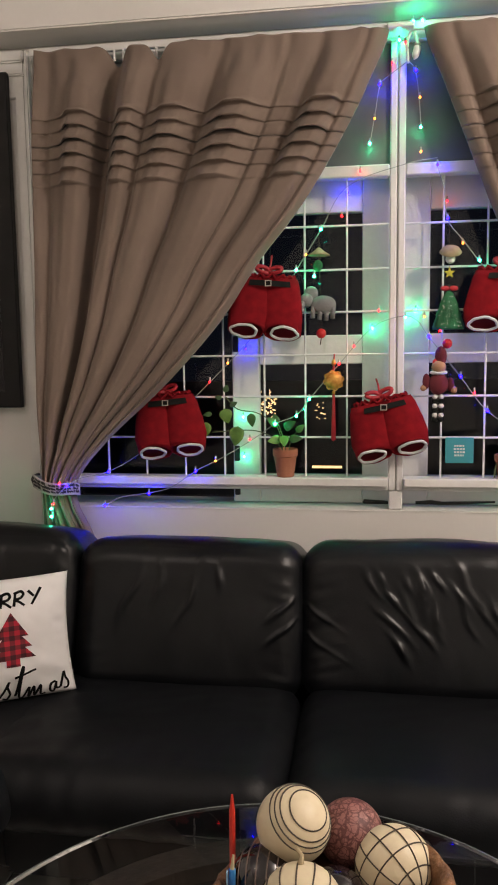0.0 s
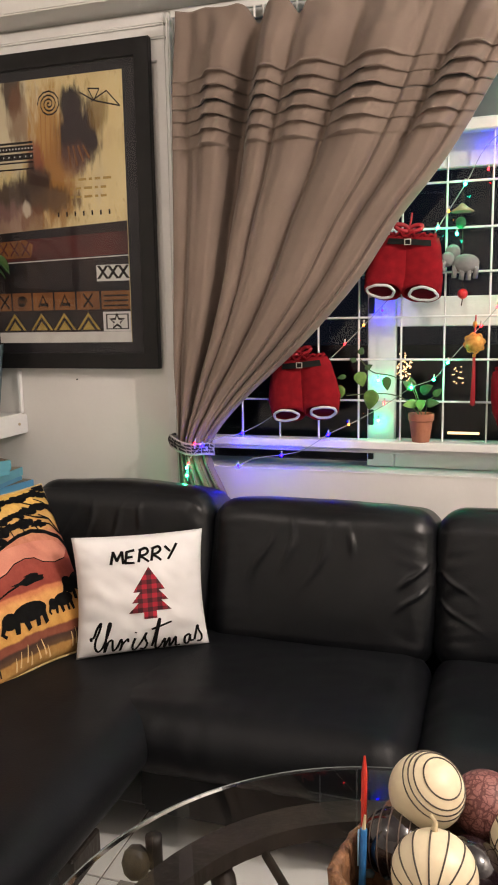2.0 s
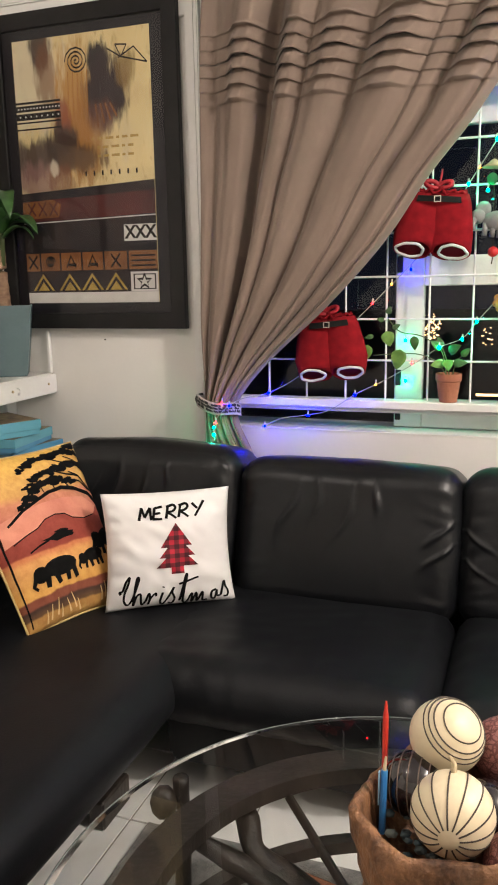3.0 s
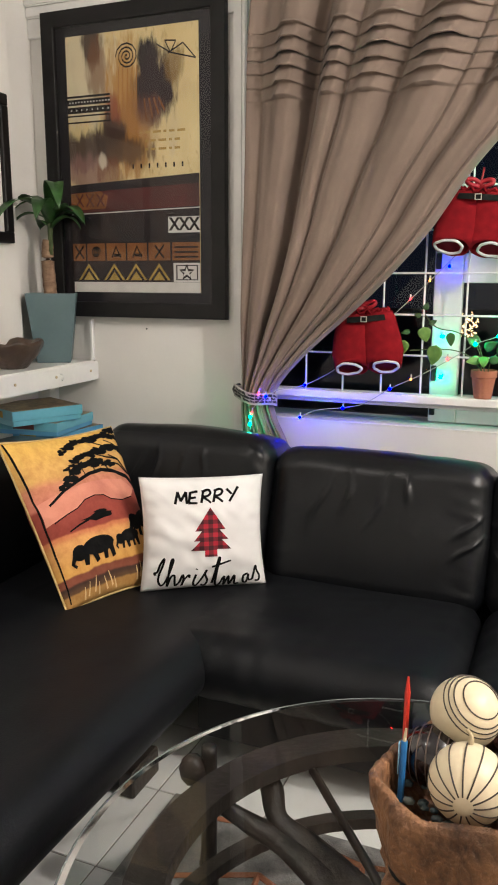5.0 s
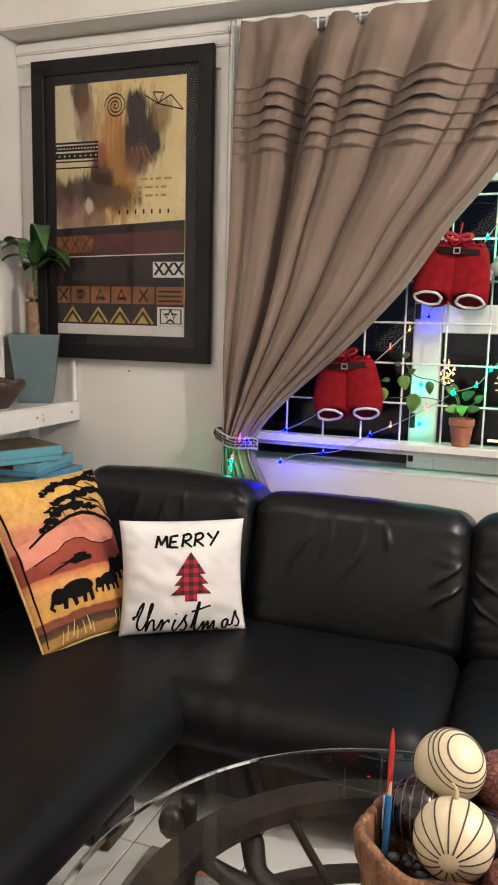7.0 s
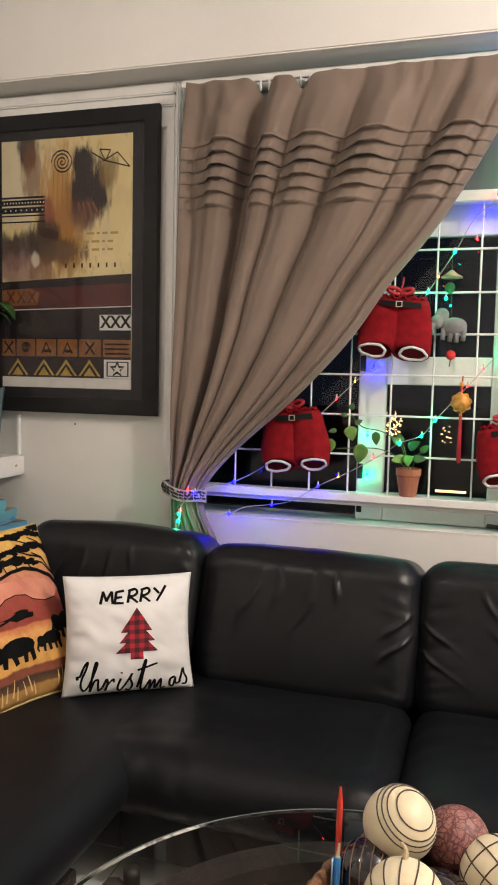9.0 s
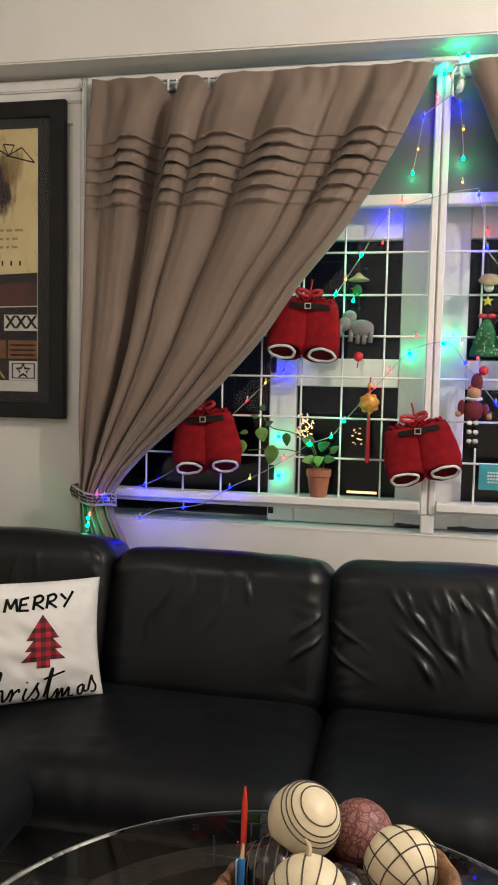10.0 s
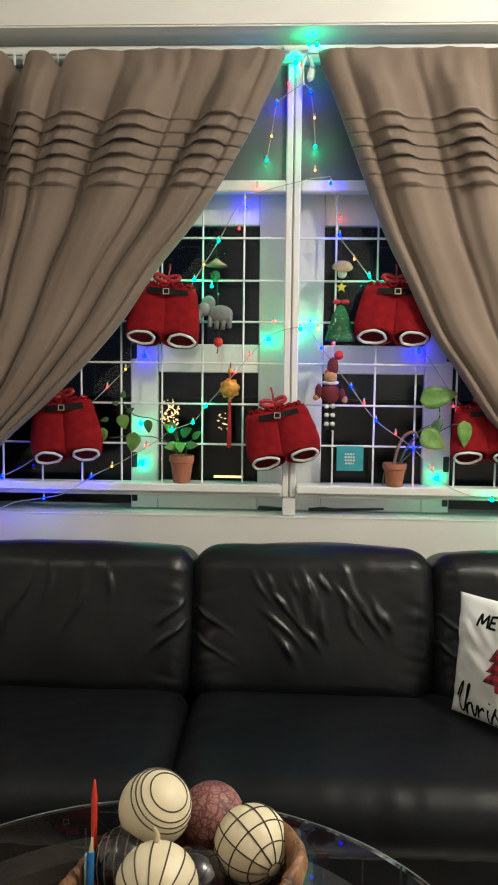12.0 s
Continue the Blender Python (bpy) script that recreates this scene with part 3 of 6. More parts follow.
def cushion(pillow, name, label, material, piping=None):
    t = thing(name, (sum((c for c in pillow.c), Vector()) / 4)[:2] + (min(c.z for c in pillow.c),), label, "cushion", "loose cushions")
    bm = bmesh.new()
    uv = bm.loops.layers.uv.new("UVMap")
    n = 44
    for side in (1, -1):
        g = [[bm.verts.new(pillow.at(i / n, j / n, side)) for i in range(n + 1)] for j in range(n + 1)]
        for j in range(n):
            for i in range(n):
                q = [(i, j), (i + 1, j), (i + 1, j + 1), (i, j + 1)]
                f = bm.faces.new([g[b][a] for a, b in (q if side > 0 else reversed(q))])
                for lp, (a, b) in zip(f.loops, q if side > 0 else list(reversed(q))):
                    lp[uv].uv = (a / n, b / n)
    bmesh.ops.remove_doubles(bm, verts=bm.verts, dist=2e-4)
    part("cover", bm, material, t, smooth=True)
    if piping:
        bm = bmesh.new()
        edge = [(k / 20, 0) for k in range(20)] + [(1, k / 20) for k in range(20)] + [(1 - k / 20, 1) for k in range(20)] + [(0, 1 - k / 20) for k in range(20)]
        tube(bm, [pillow.at(u, v) for u, v in edge + edge[:1]], 0.004, 6, caps=False)
        part("piping", bm, piping, t, smooth=True)
    return t


def letters(text, size, shear=0.0, bold=0.0):
    """Vertices and faces of a line of writing with the built-in font, centred on x."""
    cu = bpy.data.curves.new("letters", "FONT")
    cu.body, cu.size, cu.shear, cu.align_x, cu.offset = text, size, shear, "CENTER", bold
    cu.resolution_u = 4
    ob = bpy.data.objects.new("letters", cu)
    scene.collection.objects.link(ob)
    bpy.context.view_layer.update()
    me = bpy.data.meshes.new_from_object(ob.evaluated_get(bpy.context.evaluated_depsgraph_get()))
    got = [tuple(v.co[:2]) for v in me.vertices], [tuple(p.vertices) for p in me.polygons]
    bpy.data.objects.remove(ob)
    bpy.data.curves.remove(cu)
    bpy.data.meshes.remove(me)
    return got


def print_on(pillow, verts, faces, u0, v0, su, sv, name, material, parent, fine=0.03, uvscale=1.0, lift=0.0022, tilt=0.0):
    """Lays a flat drawing on the cushion's front, following its swell."""
    bm = bmesh.new()
    uv = bm.loops.layers.uv.new("UVMap")
    vs = [bm.verts.new((x * su, y * sv, 0)) for x, y in verts]
    for f in faces:
        try:
            bm.faces.new([vs[k] for k in f])
        except ValueError:
            pass
    bmesh.ops.triangulate(bm, faces=bm.faces)
    for _ in range(4):
        longs = [e for e in bm.edges if e.calc_length() > fine]
        if longs:
            bmesh.ops.subdivide_edges(bm, edges=longs, cuts=1)
            bmesh.ops.triangulate(bm, faces=bm.faces)
    for f in bm.faces:
        for lp in f.loops:
            lp[uv].uv = (lp.vert.co.x * uvscale, lp.vert.co.y * uvscale)
    for v in bm.verts:
        x, y = v.co.x, v.co.y
        v.co = pillow.at(min(0.995, max(0.005, u0 + x)), min(0.995, max(0.005, v0 + y + tilt * x)), 1, lift)
    return part(name, bm, material, parent)


def branch_strip(pts, w0, w1):
    """A tapering flat strip along points, as vertices and faces."""
    vs, fs = [], []
    for k, (x, y) in enumerate(pts):
        x2, y2 = pts[min(k + 1, len(pts) - 1)]
        x1, y1 = pts[max(k - 1, 0)]
        d = Vector((x2 - x1, y2 - y1)).normalized()
        w = w0 + (w1 - w0) * k / (len(pts) - 1)
        vs += [(x - d.y * w, y + d.x * w), (x + d.y * w, y - d.x * w)]
        if k:
            fs.append((2 * k - 2, 2 * k - 1, 2 * k + 1, 2 * k))
    return vs, fs


def blob(cx, cy, rx, ry, n=18, rough=0.0, seed=0):
    rnd = random.Random(seed)
    vs = []
    for k in range(n):
        a = k * math.tau / n
        r = 1 + rough * rnd.uniform(-1, 1)
        vs.append((cx + rx * r * math.cos(a), cy + ry * r * math.sin(a)))
    return vs, [tuple(range(n))]


def merge(*parts_):
    vs, fs = [], []
    for v, f in parts_:
        fs += [tuple(k + len(vs) for k in q) for q in f]
        vs += v
    return vs, fs



SCRIPT = (((0.095, 0.099), (0.086, 0.119), (0.109, 0.127), (0.131, 0.188), (0.163, 0.229), (0.154, 0.181), (0.127, 0.111), (0.122, 0.053), (0.149, 0.012), (0.181, 0.038), (0.208, 0.109)),
          ((0.208, 0.109), (0.24, 0.208), (0.226, 0.219), (0.208, 0.133), (0.199, -0.002), (0.222, 0.074), (0.253, 0.091), (0.258, 0.042), (0.267, 0.002), (0.294, 0.029)),
          ((0.294, 0.029), (0.321, 0.09), (0.33, 0.06), (0.317, -0.002), (0.335, 0.05), (0.376, 0.086), (0.38, 0.061)),
          ((0.434, 0.09), (0.412, 0.019), (0.43, -0.011), (0.466, 0.025)),
          ((0.437, 0.129), (0.439, 0.134), (0.441, 0.138)),
          ((0.466, 0.025), (0.525, 0.122), (0.511, 0.084), (0.529, 0.029), (0.507, -0.013), (0.475, -0.005)),
          ((0.566, 0.002), (0.62, 0.196), (0.638, 0.214), (0.611, 0.119), (0.593, 0.009), (0.615, -0.022), (0.656, 0.038)),
          ((0.566, 0.147), (0.647, 0.17), (0.733, 0.192)),
          ((0.647, 0.029), (0.674, 0.056), (0.665, -0.021), (0.71, 0.058), (0.71, -0.015), (0.76, 0.063), (0.756, -0.009), (0.792, -0.007)),
          ((0.878, 0.073), (0.837, 0.057), (0.828, 0.009), (0.855, 0.002), (0.882, 0.068), (0.878, 0.02), (0.91, 0.022)),
          ((0.91, 0.022), (0.95, 0.13), (0.959, 0.091), (0.977, 0.05), (0.964, 0.013), (0.932, 0.01)))
# brush capitals in a unit box each: strokes of M, E, R, R, Y
CAPITALS = ((((0.0, 0.0), (0.16, 1.0)), ((0.14, 1.0), (0.48, 0.22)), ((0.44, 0.22), (0.86, 1.0)), ((0.84, 1.0), (1.0, 0.0))),
            (((0.85, 0.98), (0.05, 0.88)), ((0.1, 0.92), (0.0, 0.0)), ((-0.04, 0.04), (0.9, 0.02)), ((0.05, 0.45), (0.7, 0.5))),
            (((0.05, 0.0), (0.15, 0.98)), ((0.0, 0.9), (0.6, 1.05), (0.85, 0.8), (0.6, 0.55), (0.1, 0.48), (0.5, 0.3), (1.0, -0.02))),
            (((0.05, 0.0), (0.15, 0.98)), ((0.0, 0.9), (0.6, 1.05), (0.85, 0.8), (0.6, 0.55), (0.1, 0.48), (0.5, 0.3), (1.0, -0.02))),
            (((0.0, 1.0), (0.5, 0.55)), ((1.0, 1.12), (0.35, -0.05))))


def christmas_cushion(pillow):
    t = cushion(pillow, "christmas_cushion", "white cotton cushion printed with a plaid tree", M_COTTON)
    strokes = []
    for k, letter in enumerate(CAPITALS):
        x0, w = (0.265, 0.375, 0.475, 0.575, 0.68)[k], (0.095, 0.08, 0.085, 0.085, 0.095)[k]
        for line in letter:
            pts = [(x0 + w * a + 0.012 * b, 0.772 + 0.034 * (x0 - 0.26) + 0.108 * b, 0) for a, b in line]
            if len(pts) > 5:
                pts = curve_through(pts, 4)
            strokes.append(branch_strip([tuple(p)[:2] for p in pts], 0.0115, 0.0095))
    print_on(pillow, *merge(*strokes), 0, 0, 1, 1, "lettering", M_INK, t)
    # brush-script "Christmas" along the foot
    v, f = merge(*[branch_strip([tuple(p)[:2] for p in curve_through([(0.012 + 0.955 * x, 0.036 + 1.12 * y, 0) for x, y in line], 6)], 0.0095, 0.0085) for line in SCRIPT])
    print_on(pillow, v, f, 0, 0, 1, 1, "lettering", M_INK, t)
    tree = [(0, 0.43), (0.118, 0.235), (0.070, 0.235), (0.140, 0.148), (0.085, 0.148), (0.160, 0.062), (0.048, 0.062), (0.048, 0.0), (-0.048, 0.0), (-0.048, 0.055), (-0.160, 0.055), (-0.085, 0.140), (-0.135, 0.140), (-0.070, 0.225), (-0.122, 0.225)]
    print_on(pillow, tree, [(0, 1, 2, 13, 14), (2, 3, 4, 11, 12, 13), (4, 5, 6, 9, 10, 11), (6, 7, 8, 9)], 0.55, 0.295, 1.06, 1.03, "tree_print", M_PLAID, t, uvscale=4.0)
    return t


mc = Pillow((-1.376, -0.965, 0.425), (-1.016, -0.735, 0.425), (-1.412, -0.895, 0.798), (-1.055, -0.675, 0.795), 0.070, 2.0)
christmas_cushion(mc)
mc2 = Pillow((0.495, -0.735, 0.425), (0.73, -1.02, 0.425), (0.528, -0.655, 0.77), (0.77, -0.945, 0.79), 0.060, 5.0)
christmas_cushion(mc2)


def safari():
    """Dyed scene: yellow sky, rose haze, red hills, yellow plain, brown bands, by height on the cushion."""
    m = mat("batik_cotton", (0.5, 0.3, 0.1), None, 6, 0.85, 0.15, 500)
    t = m.node_tree
    b = t.nodes["Principled BSDF"]
    co = t.nodes.new("ShaderNodeTexCoord")
    sep = t.nodes.new("ShaderNodeSeparateXYZ")
    t.links.new(co.outputs["UV"], sep.inputs[0])
    no = t.nodes.new("ShaderNodeTexNoise")
    socket(no, "Scale", 5.0), socket(no, "Detail", 5)
    t.links.new(co.outputs["UV"], no.inputs["Vector"])
    sub = t.nodes.new("ShaderNodeMath")
    sub.operation = "MULTIPLY_ADD"
    sub.inputs[1].default_value = 0.05
    t.links.new(no.outputs["Fac"], sub.inputs[0])
    t.links.new(sep.outputs["Y"], sub.inputs[2])
    ramp = t.nodes.new("ShaderNodeValToRGB")
    ramp.color_ramp.interpolation = "EASE"
    e = ramp.color_ramp.elements
    stops = [(0.0, (0.52, 0.30, 0.08)), (0.085, (0.40, 0.22, 0.06)), (0.10, (0.10, 0.05, 0.02)), (0.135, (0.05, 0.022, 0.014)), (0.15, (0.22, 0.06, 0.03)), (0.185, (0.20, 0.055, 0.028)), (0.195, (0.62, 0.34, 0.08)),
             (0.36, (0.66, 0.34, 0.11)), (0.405, (0.56, 0.20, 0.08)), (0.42, (0.26, 0.042, 0.026)), (0.58, (0.32, 0.060, 0.040)), (0.60, (0.56, 0.19, 0.13)), (0.70, (0.60, 0.24, 0.14)), (0.76, (0.68, 0.40, 0.12)), (1.0, (0.78, 0.49, 0.11))]
    e[0].position, e[0].color = stops[0][0], (*stops[0][1], 1)
    e[1].position, e[1].color = stops[-1][0], (*stops[-1][1], 1)
    for p, c in stops[1:-1]:
        k = e.new(p)
        k.color = (*c, 1)
    t.links.new(sub.outputs[0], ramp.inputs["Fac"])
    # wax crackle and dye mottling
    n2 = t.nodes.new("ShaderNodeTexNoise")
    socket(n2, "Scale", 16.0), socket(n2, "Detail", 8), socket(n2, "Roughness", 0.7)
    t.links.new(co.outputs["UV"], n2.inputs["Vector"])
    r2 = t.nodes.new("ShaderNodeValToRGB")
    r2.color_ramp.elements[0].position, r2.color_ramp.elements[0].color = 0.30, (0.62, 0.42, 0.30, 1)
    r2.color_ramp.elements[1].position, r2.color_ramp.elements[1].color = 0.60, (1, 1, 1, 1)
    t.links.new(n2.outputs["Fac"], r2.inputs["Fac"])
    mx = t.nodes.new("ShaderNodeMix")
    mx.data_type, mx.blend_type = "RGBA", "MULTIPLY"
    mx.inputs[0].default_value = 0.6
    t.links.new(ramp.outputs["Color"], mx.inputs[6])
    t.links.new(r2.outputs["Color"], mx.inputs[7])
    t.links.new(mx.outputs[2], b.inputs["Base Color"])
    return m


sf = Pillow((-1.508, -1.186, 0.418), (-1.365, -0.83, 0.418), (-1.772, -1.15, 0.932), (-1.675, -0.64, 0.905), 0.085, 8.0, (0.03, 0.05))
M_HEM = mat("straw_hem", (0.46, 0.32, 0.12), (0.58, 0.42, 0.18), 20, 0.85, 0.2, 300)
saf = cushion(sf, "safari_cushion", "yellow and red batik cushion with black tree silhouettes", safari(), M_HEM)


# a rose cloud bank over the red hills
M_ROSEINK = mat("rose_print", (0.54, 0.19, 0.13), (0.66, 0.27, 0.18), 14, 0.85, 0.05, 300, fine=0.3)
cloud = [(0.04, 0.465), (0.19, 0.50), (0.29, 0.52), (0.36, 0.555), (0.47, 0.57), (0.55, 0.56), (0.61, 0.525), (0.72, 0.505), (0.84, 0.515), (0.90, 0.56), (0.80, 0.63), (0.60, 0.655), (0.40, 0.65), (0.20, 0.63), (0.04, 0.60)]
print_on(sf, cloud, [tuple(range(len(cloud)))], 0, 0, 1, 1, "cloud_print", M_ROSEINK, saf, 0.05, lift=0.0016)
limbs = [branch_strip([(0.995, 0.50), (0.95, 0.58), (0.88, 0.645), (0.76, 0.69), (0.63, 0.715), (0.50, 0.705), (0.38, 0.675), (0.24, 0.635), (0.11, 0.575)], 0.017, 0.007),
         branch_strip([(0.99, 0.575), (0.93, 0.68), (0.86, 0.765), (0.77, 0.805)], 0.014, 0.005), branch_strip([(0.995, 0.66), (0.96, 0.77), (0.90, 0.87), (0.80, 0.91)], 0.012, 0.004),
         branch_strip([(0.93, 0.66), (0.84, 0.73), (0.70, 0.765)], 0.009, 0.004), branch_strip([(0.97, 0.74), (0.99, 0.84), (0.96, 0.92)], 0.009, 0.004), branch_strip([(0.86, 0.765), (0.74, 0.79), (0.62, 0.83)], 0.008, 0.004),
         branch_strip([(0.46, 0.70), (0.45, 0.755)], 0.005, 0.004), branch_strip([(0.57, 0.71), (0.56, 0.765)], 0.005, 0.004), branch_strip([(0.70, 0.71), (0.67, 0.755)], 0.006, 0.004), branch_strip([(0.90, 0.86), (0.80, 0.86), (0.66, 0.92)], 0.007, 0.004)]
crown = []
rnd = random.Random(4)
SPRAYS = (((0.24, 0.655), (0.33, 0.70), (0.42, 0.755), (0.55, 0.77), (0.76, 0.745)), ((0.33, 0.765), (0.48, 0.815), (0.62, 0.835), (0.78, 0.86), (0.92, 0.845), (0.985, 0.80)),
          ((0.35, 0.87), (0.48, 0.915), (0.61, 0.94), (0.78, 0.94), (0.98, 0.925)), ((0.82, 0.955), (0.93, 0.975), (0.985, 0.98)))
for spray in SPRAYS:
    run = curve_through([(x, y, 0) for x, y in spray], 6)
    for k, p in enumerate(run):
        thin = 0.55 + 0.45 * min(1.0, k / 8)
        crown.append(blob(p.x + rnd.uniform(-0.012, 0.012), p.y + rnd.uniform(-0.012, 0.010), rnd.uniform(0.034, 0.056) * thin, rnd.uniform(0.013, 0.024) * thin, 10, 0.35, k))
v, f = merge(*limbs, *crown)
print_on(sf, v, f, 0, 0, 1, 1, "tree_print", M_INK, saf, 0.04)
shapes = []
for cx, cy, s in ((0.33, 0.262, 1.12), (0.66, 0.268, 0.80), (0.935, 0.350, 1.30)):
    shapes += [blob(cx + 0.02 * s, cy + 0.018, 0.125 * s, 0.046 * s, 16), blob(cx - 0.125 * s, cy + 0.008, 0.052 * s, 0.040 * s, 12)]
    for dx, dy in ((-0.085, -0.01), (-0.03, 0.02), (0.06, 0.0), (0.11, 0.02)):
        shapes.append(branch_strip([(cx + dx * s, cy), (cx + (dx + dy) * s, cy - 0.062 * s)], 0.021 * s, 0.015 * s))
    shapes.append(branch_strip([(cx - 0.16 * s, cy), (cx - 0.185 * s, cy - 0.035 * s), (cx - 0.165 * s, cy - 0.055 * s)], 0.016 * s, 0.008 * s))
v, f = merge(*shapes)
print_on(sf, v, f, 0, 0, 1, 1, "shape_print", M_INK, saf, 0.04)
v, f = merge(branch_strip([(0.018, 0.985), (0.028, 0.77), (0.032, 0.58), (0.032, 0.30), (0.04, 0.03)], 0.006, 0.005), branch_strip([(0.09, 0.47), (0.19, 0.497), (0.29, 0.517), (0.36, 0.552), (0.47, 0.567), (0.55, 0.557), (0.61, 0.522), (0.72, 0.502), (0.84, 0.512)], 0.0035, 0.003),
             blob(0.44, 0.442, 0.14, 0.020, 14, 0.3, 3), blob(0.46, 0.462, 0.06, 0.012, 12, 0.3, 5), branch_strip([(0.17, 0.40), (0.25, 0.42), (0.34, 0.435)], 0.004, 0.006))
print_on(sf, v, f, 0, 0, 1, 1, "shrub_print", M_INK, saf, 0.04)
grass = [branch_strip([(x + 0.004 * k, 0.02 + 0.01 * (k % 3)), (x + 0.02 * math.sin(k), 0.085 + 0.02 * (k % 3))], 0.008, 0.002) for k, x in enumerate([0.16, 0.19, 0.25, 0.29, 0.36, 0.41, 0.45, 0.66, 0.69, 0.73, 0.77, 0.81, 0.85, 0.89])]
M_GRASSINK = mat("yellow_print", (0.62, 0.45, 0.20), (0.7, 0.5, 0.24), 20, 0.85, 0.05, 300)
v, f = merge(*grass)
tagged(print_on(sf, v, f, 0, 0, 1, 1, "grass_print", M_GRASSINK, saf, 0.05), kind="stuff")

# ---------------------------------------------------------------- coffee table
TX, TY, TZ, TR = -0.247, -1.96, 0.46, 0.627
table = thing("coffee_table", (TX, TY, 0), "round glass coffee table on dark carved legs", "table")
top = bmesh.new()
bmesh.ops.create_circle(top, cap_ends=True, segments=128, radius=TR - 0.018)
bmesh.ops.translate(top, verts=top.verts, vec=(TX, TY, TZ - 0.001))
top.normal_update()
for face in top.faces:
    if face.normal.z < 0:
        face.normal_flip()
g = part("glass_top", top, M_TABLEGLASS, table)
g.visible_shadow = False
rim = bmesh.new()
lathe(rim, [(TR - 0.005, TZ - 0.010), (TR - 0.001, TZ - 0.009), (TR, TZ - 0.006), (TR - 0.001, TZ - 0.003), (TR - 0.005, TZ - 0.002), (TR - 0.005, TZ - 0.010)], 128, (TX, TY, 0), caps=False)
part("glass_rim", rim, M_GLASSEDGE, table, "polished glass edge", smooth=True)
bevel_ring = bmesh.new()
lathe(bevel_ring, [(TR - 0.018, TZ - 0.001), (TR - 0.0052, TZ - 0.0028)], 128, (TX, TY, 0), caps=False)
part("bevel", bevel_ring, M_BEVEL, table, "broad bevel of the glass top", smooth=True).visible_shadow = False


def ring_band(radius, z, w, h, cx=TX, cy=TY, a0=0.0, a1=math.tau, n=72):
    bm = bmesh.new()
    rows = []
    for k in range(n + 1):
        a = a0 + (a1 - a0) * k / n
        c, s = math.cos(a), math.sin(a)
        rows.append([bm.verts.new((cx + (radius + dr) * c, cy + (radius + dr) * s, z + dz)) for dr, dz in ((-w, -h), (w, -h), (w, h), (-w, h))])
    for p, q in zip(rows, rows[1:]):
        for i in range(4):
            bm.faces.new((p[i], p[(i + 1) % 4], q[(i + 1) % 4], q[i]))
    bmesh.ops.remove_doubles(bm, verts=bm.verts, dist=1e-5)
    return bm


part("upper_ring", ring_band(0.482, 0.425, 0.036, 0.018), M_WOODDARK, table, smooth=False)
part("lower_ring", ring_band(0.520, 0.205, 0.016, 0.014), M_WOODDARK, table)


def flat_limb(pts, widths, thick):
    """A carved limb: a flattened oval swept through points, broad across and thin in height."""
    bm = bmesh.new()
    run = curve_through(pts, 6)
    rows = []
    for i, p in enumerate(run):
        d = (run[min(i + 1, len(run) - 1)] - run[max(i - 1, 0)]).normalized()
        side = d.cross(Vector((0, 0, 1))).normalized()
        up = side.cross(d)
        w = float(np.interp(i / (len(run) - 1), np.linspace(0, 1, len(widths)), widths))
        rows.append([bm.verts.new(p + side * (w * math.cos(k * math.tau / 12)) + up * (thick * math.sin(k * math.tau / 12))) for k in range(12)])
    for p, q in zip(rows, rows[1:]):
        for k in range(12):
            bm.faces.new((p[k], p[(k + 1) % 12], q[(k + 1) % 12], q[k]))
    bm.faces.new(list(reversed(rows[0])))
    bm.faces.new(rows[-1])
    return bm


for k in range(4):
    turn = 90.0 * k

    def at(r, deg, z):
        a = math.radians(deg + turn)
        return (TX + r * math.cos(a), TY + r * math.sin(a), z)
    bm = bmesh.new()
    tube(bm, curve_through([at(0.585, 154, 0.0), at(0.59, 154, 0.15), at(0.585, 154, 0.33), at(0.585, 154, 0.447)], 5), [0.022] * 6 + [0.018] * 5 + [0.017] * 5, 10)
    leg = part("leg", bm, M_WOODDARK, table, smooth=True)
    bm = bmesh.new()
    ball(bm, at(0.605, 157, 0.395), 0.030, (1, 1, 1.25), 2)
    part("knob", bm, M_WOODDARK, leg, smooth=True)
    part("branch", flat_limb([at(0.545, 142, 0.405), at(0.48, 144, 0.365), at(0.42, 147, 0.335), at(0.345, 143, 0.305), at(0.20, 140, 0.285), at(0.03, 140, 0.28)], [0.008, 0.026, 0.022, 0.036, 0.060, 0.07], 0.020), M_WOODDARK, table, smooth=True)
    part("branch", flat_limb([at(0.50, 158, 0.365), at(0.44, 154, 0.335), at(0.37, 149, 0.310), at(0.22, 143, 0.285)], [0.012, 0.026, 0.030, 0.05], 0.019), M_WOODDARK, table, smooth=True)
    bm = bmesh.new()
    tube(bm, [at(0.445, 134, 0.405), at(0.19, 134, 0.355), at(0.04, 134, 0.31)], 0.0095, 8)
    part("strut", bm, M_WOODDARK, table, smooth=True)
bm = bmesh.new()
tube(bm, curve_through([(TX, TY, 0.02), (TX + 0.01, TY, 0.14), (TX, TY - 0.01, 0.24), (TX, TY, 0.315)], 5), [0.09] * 3 + [0.07] * 4 + [0.07] * 5 + [0.09] * 4, 14)
part("hub", bm, M_WOODDARK, table, smooth=True)

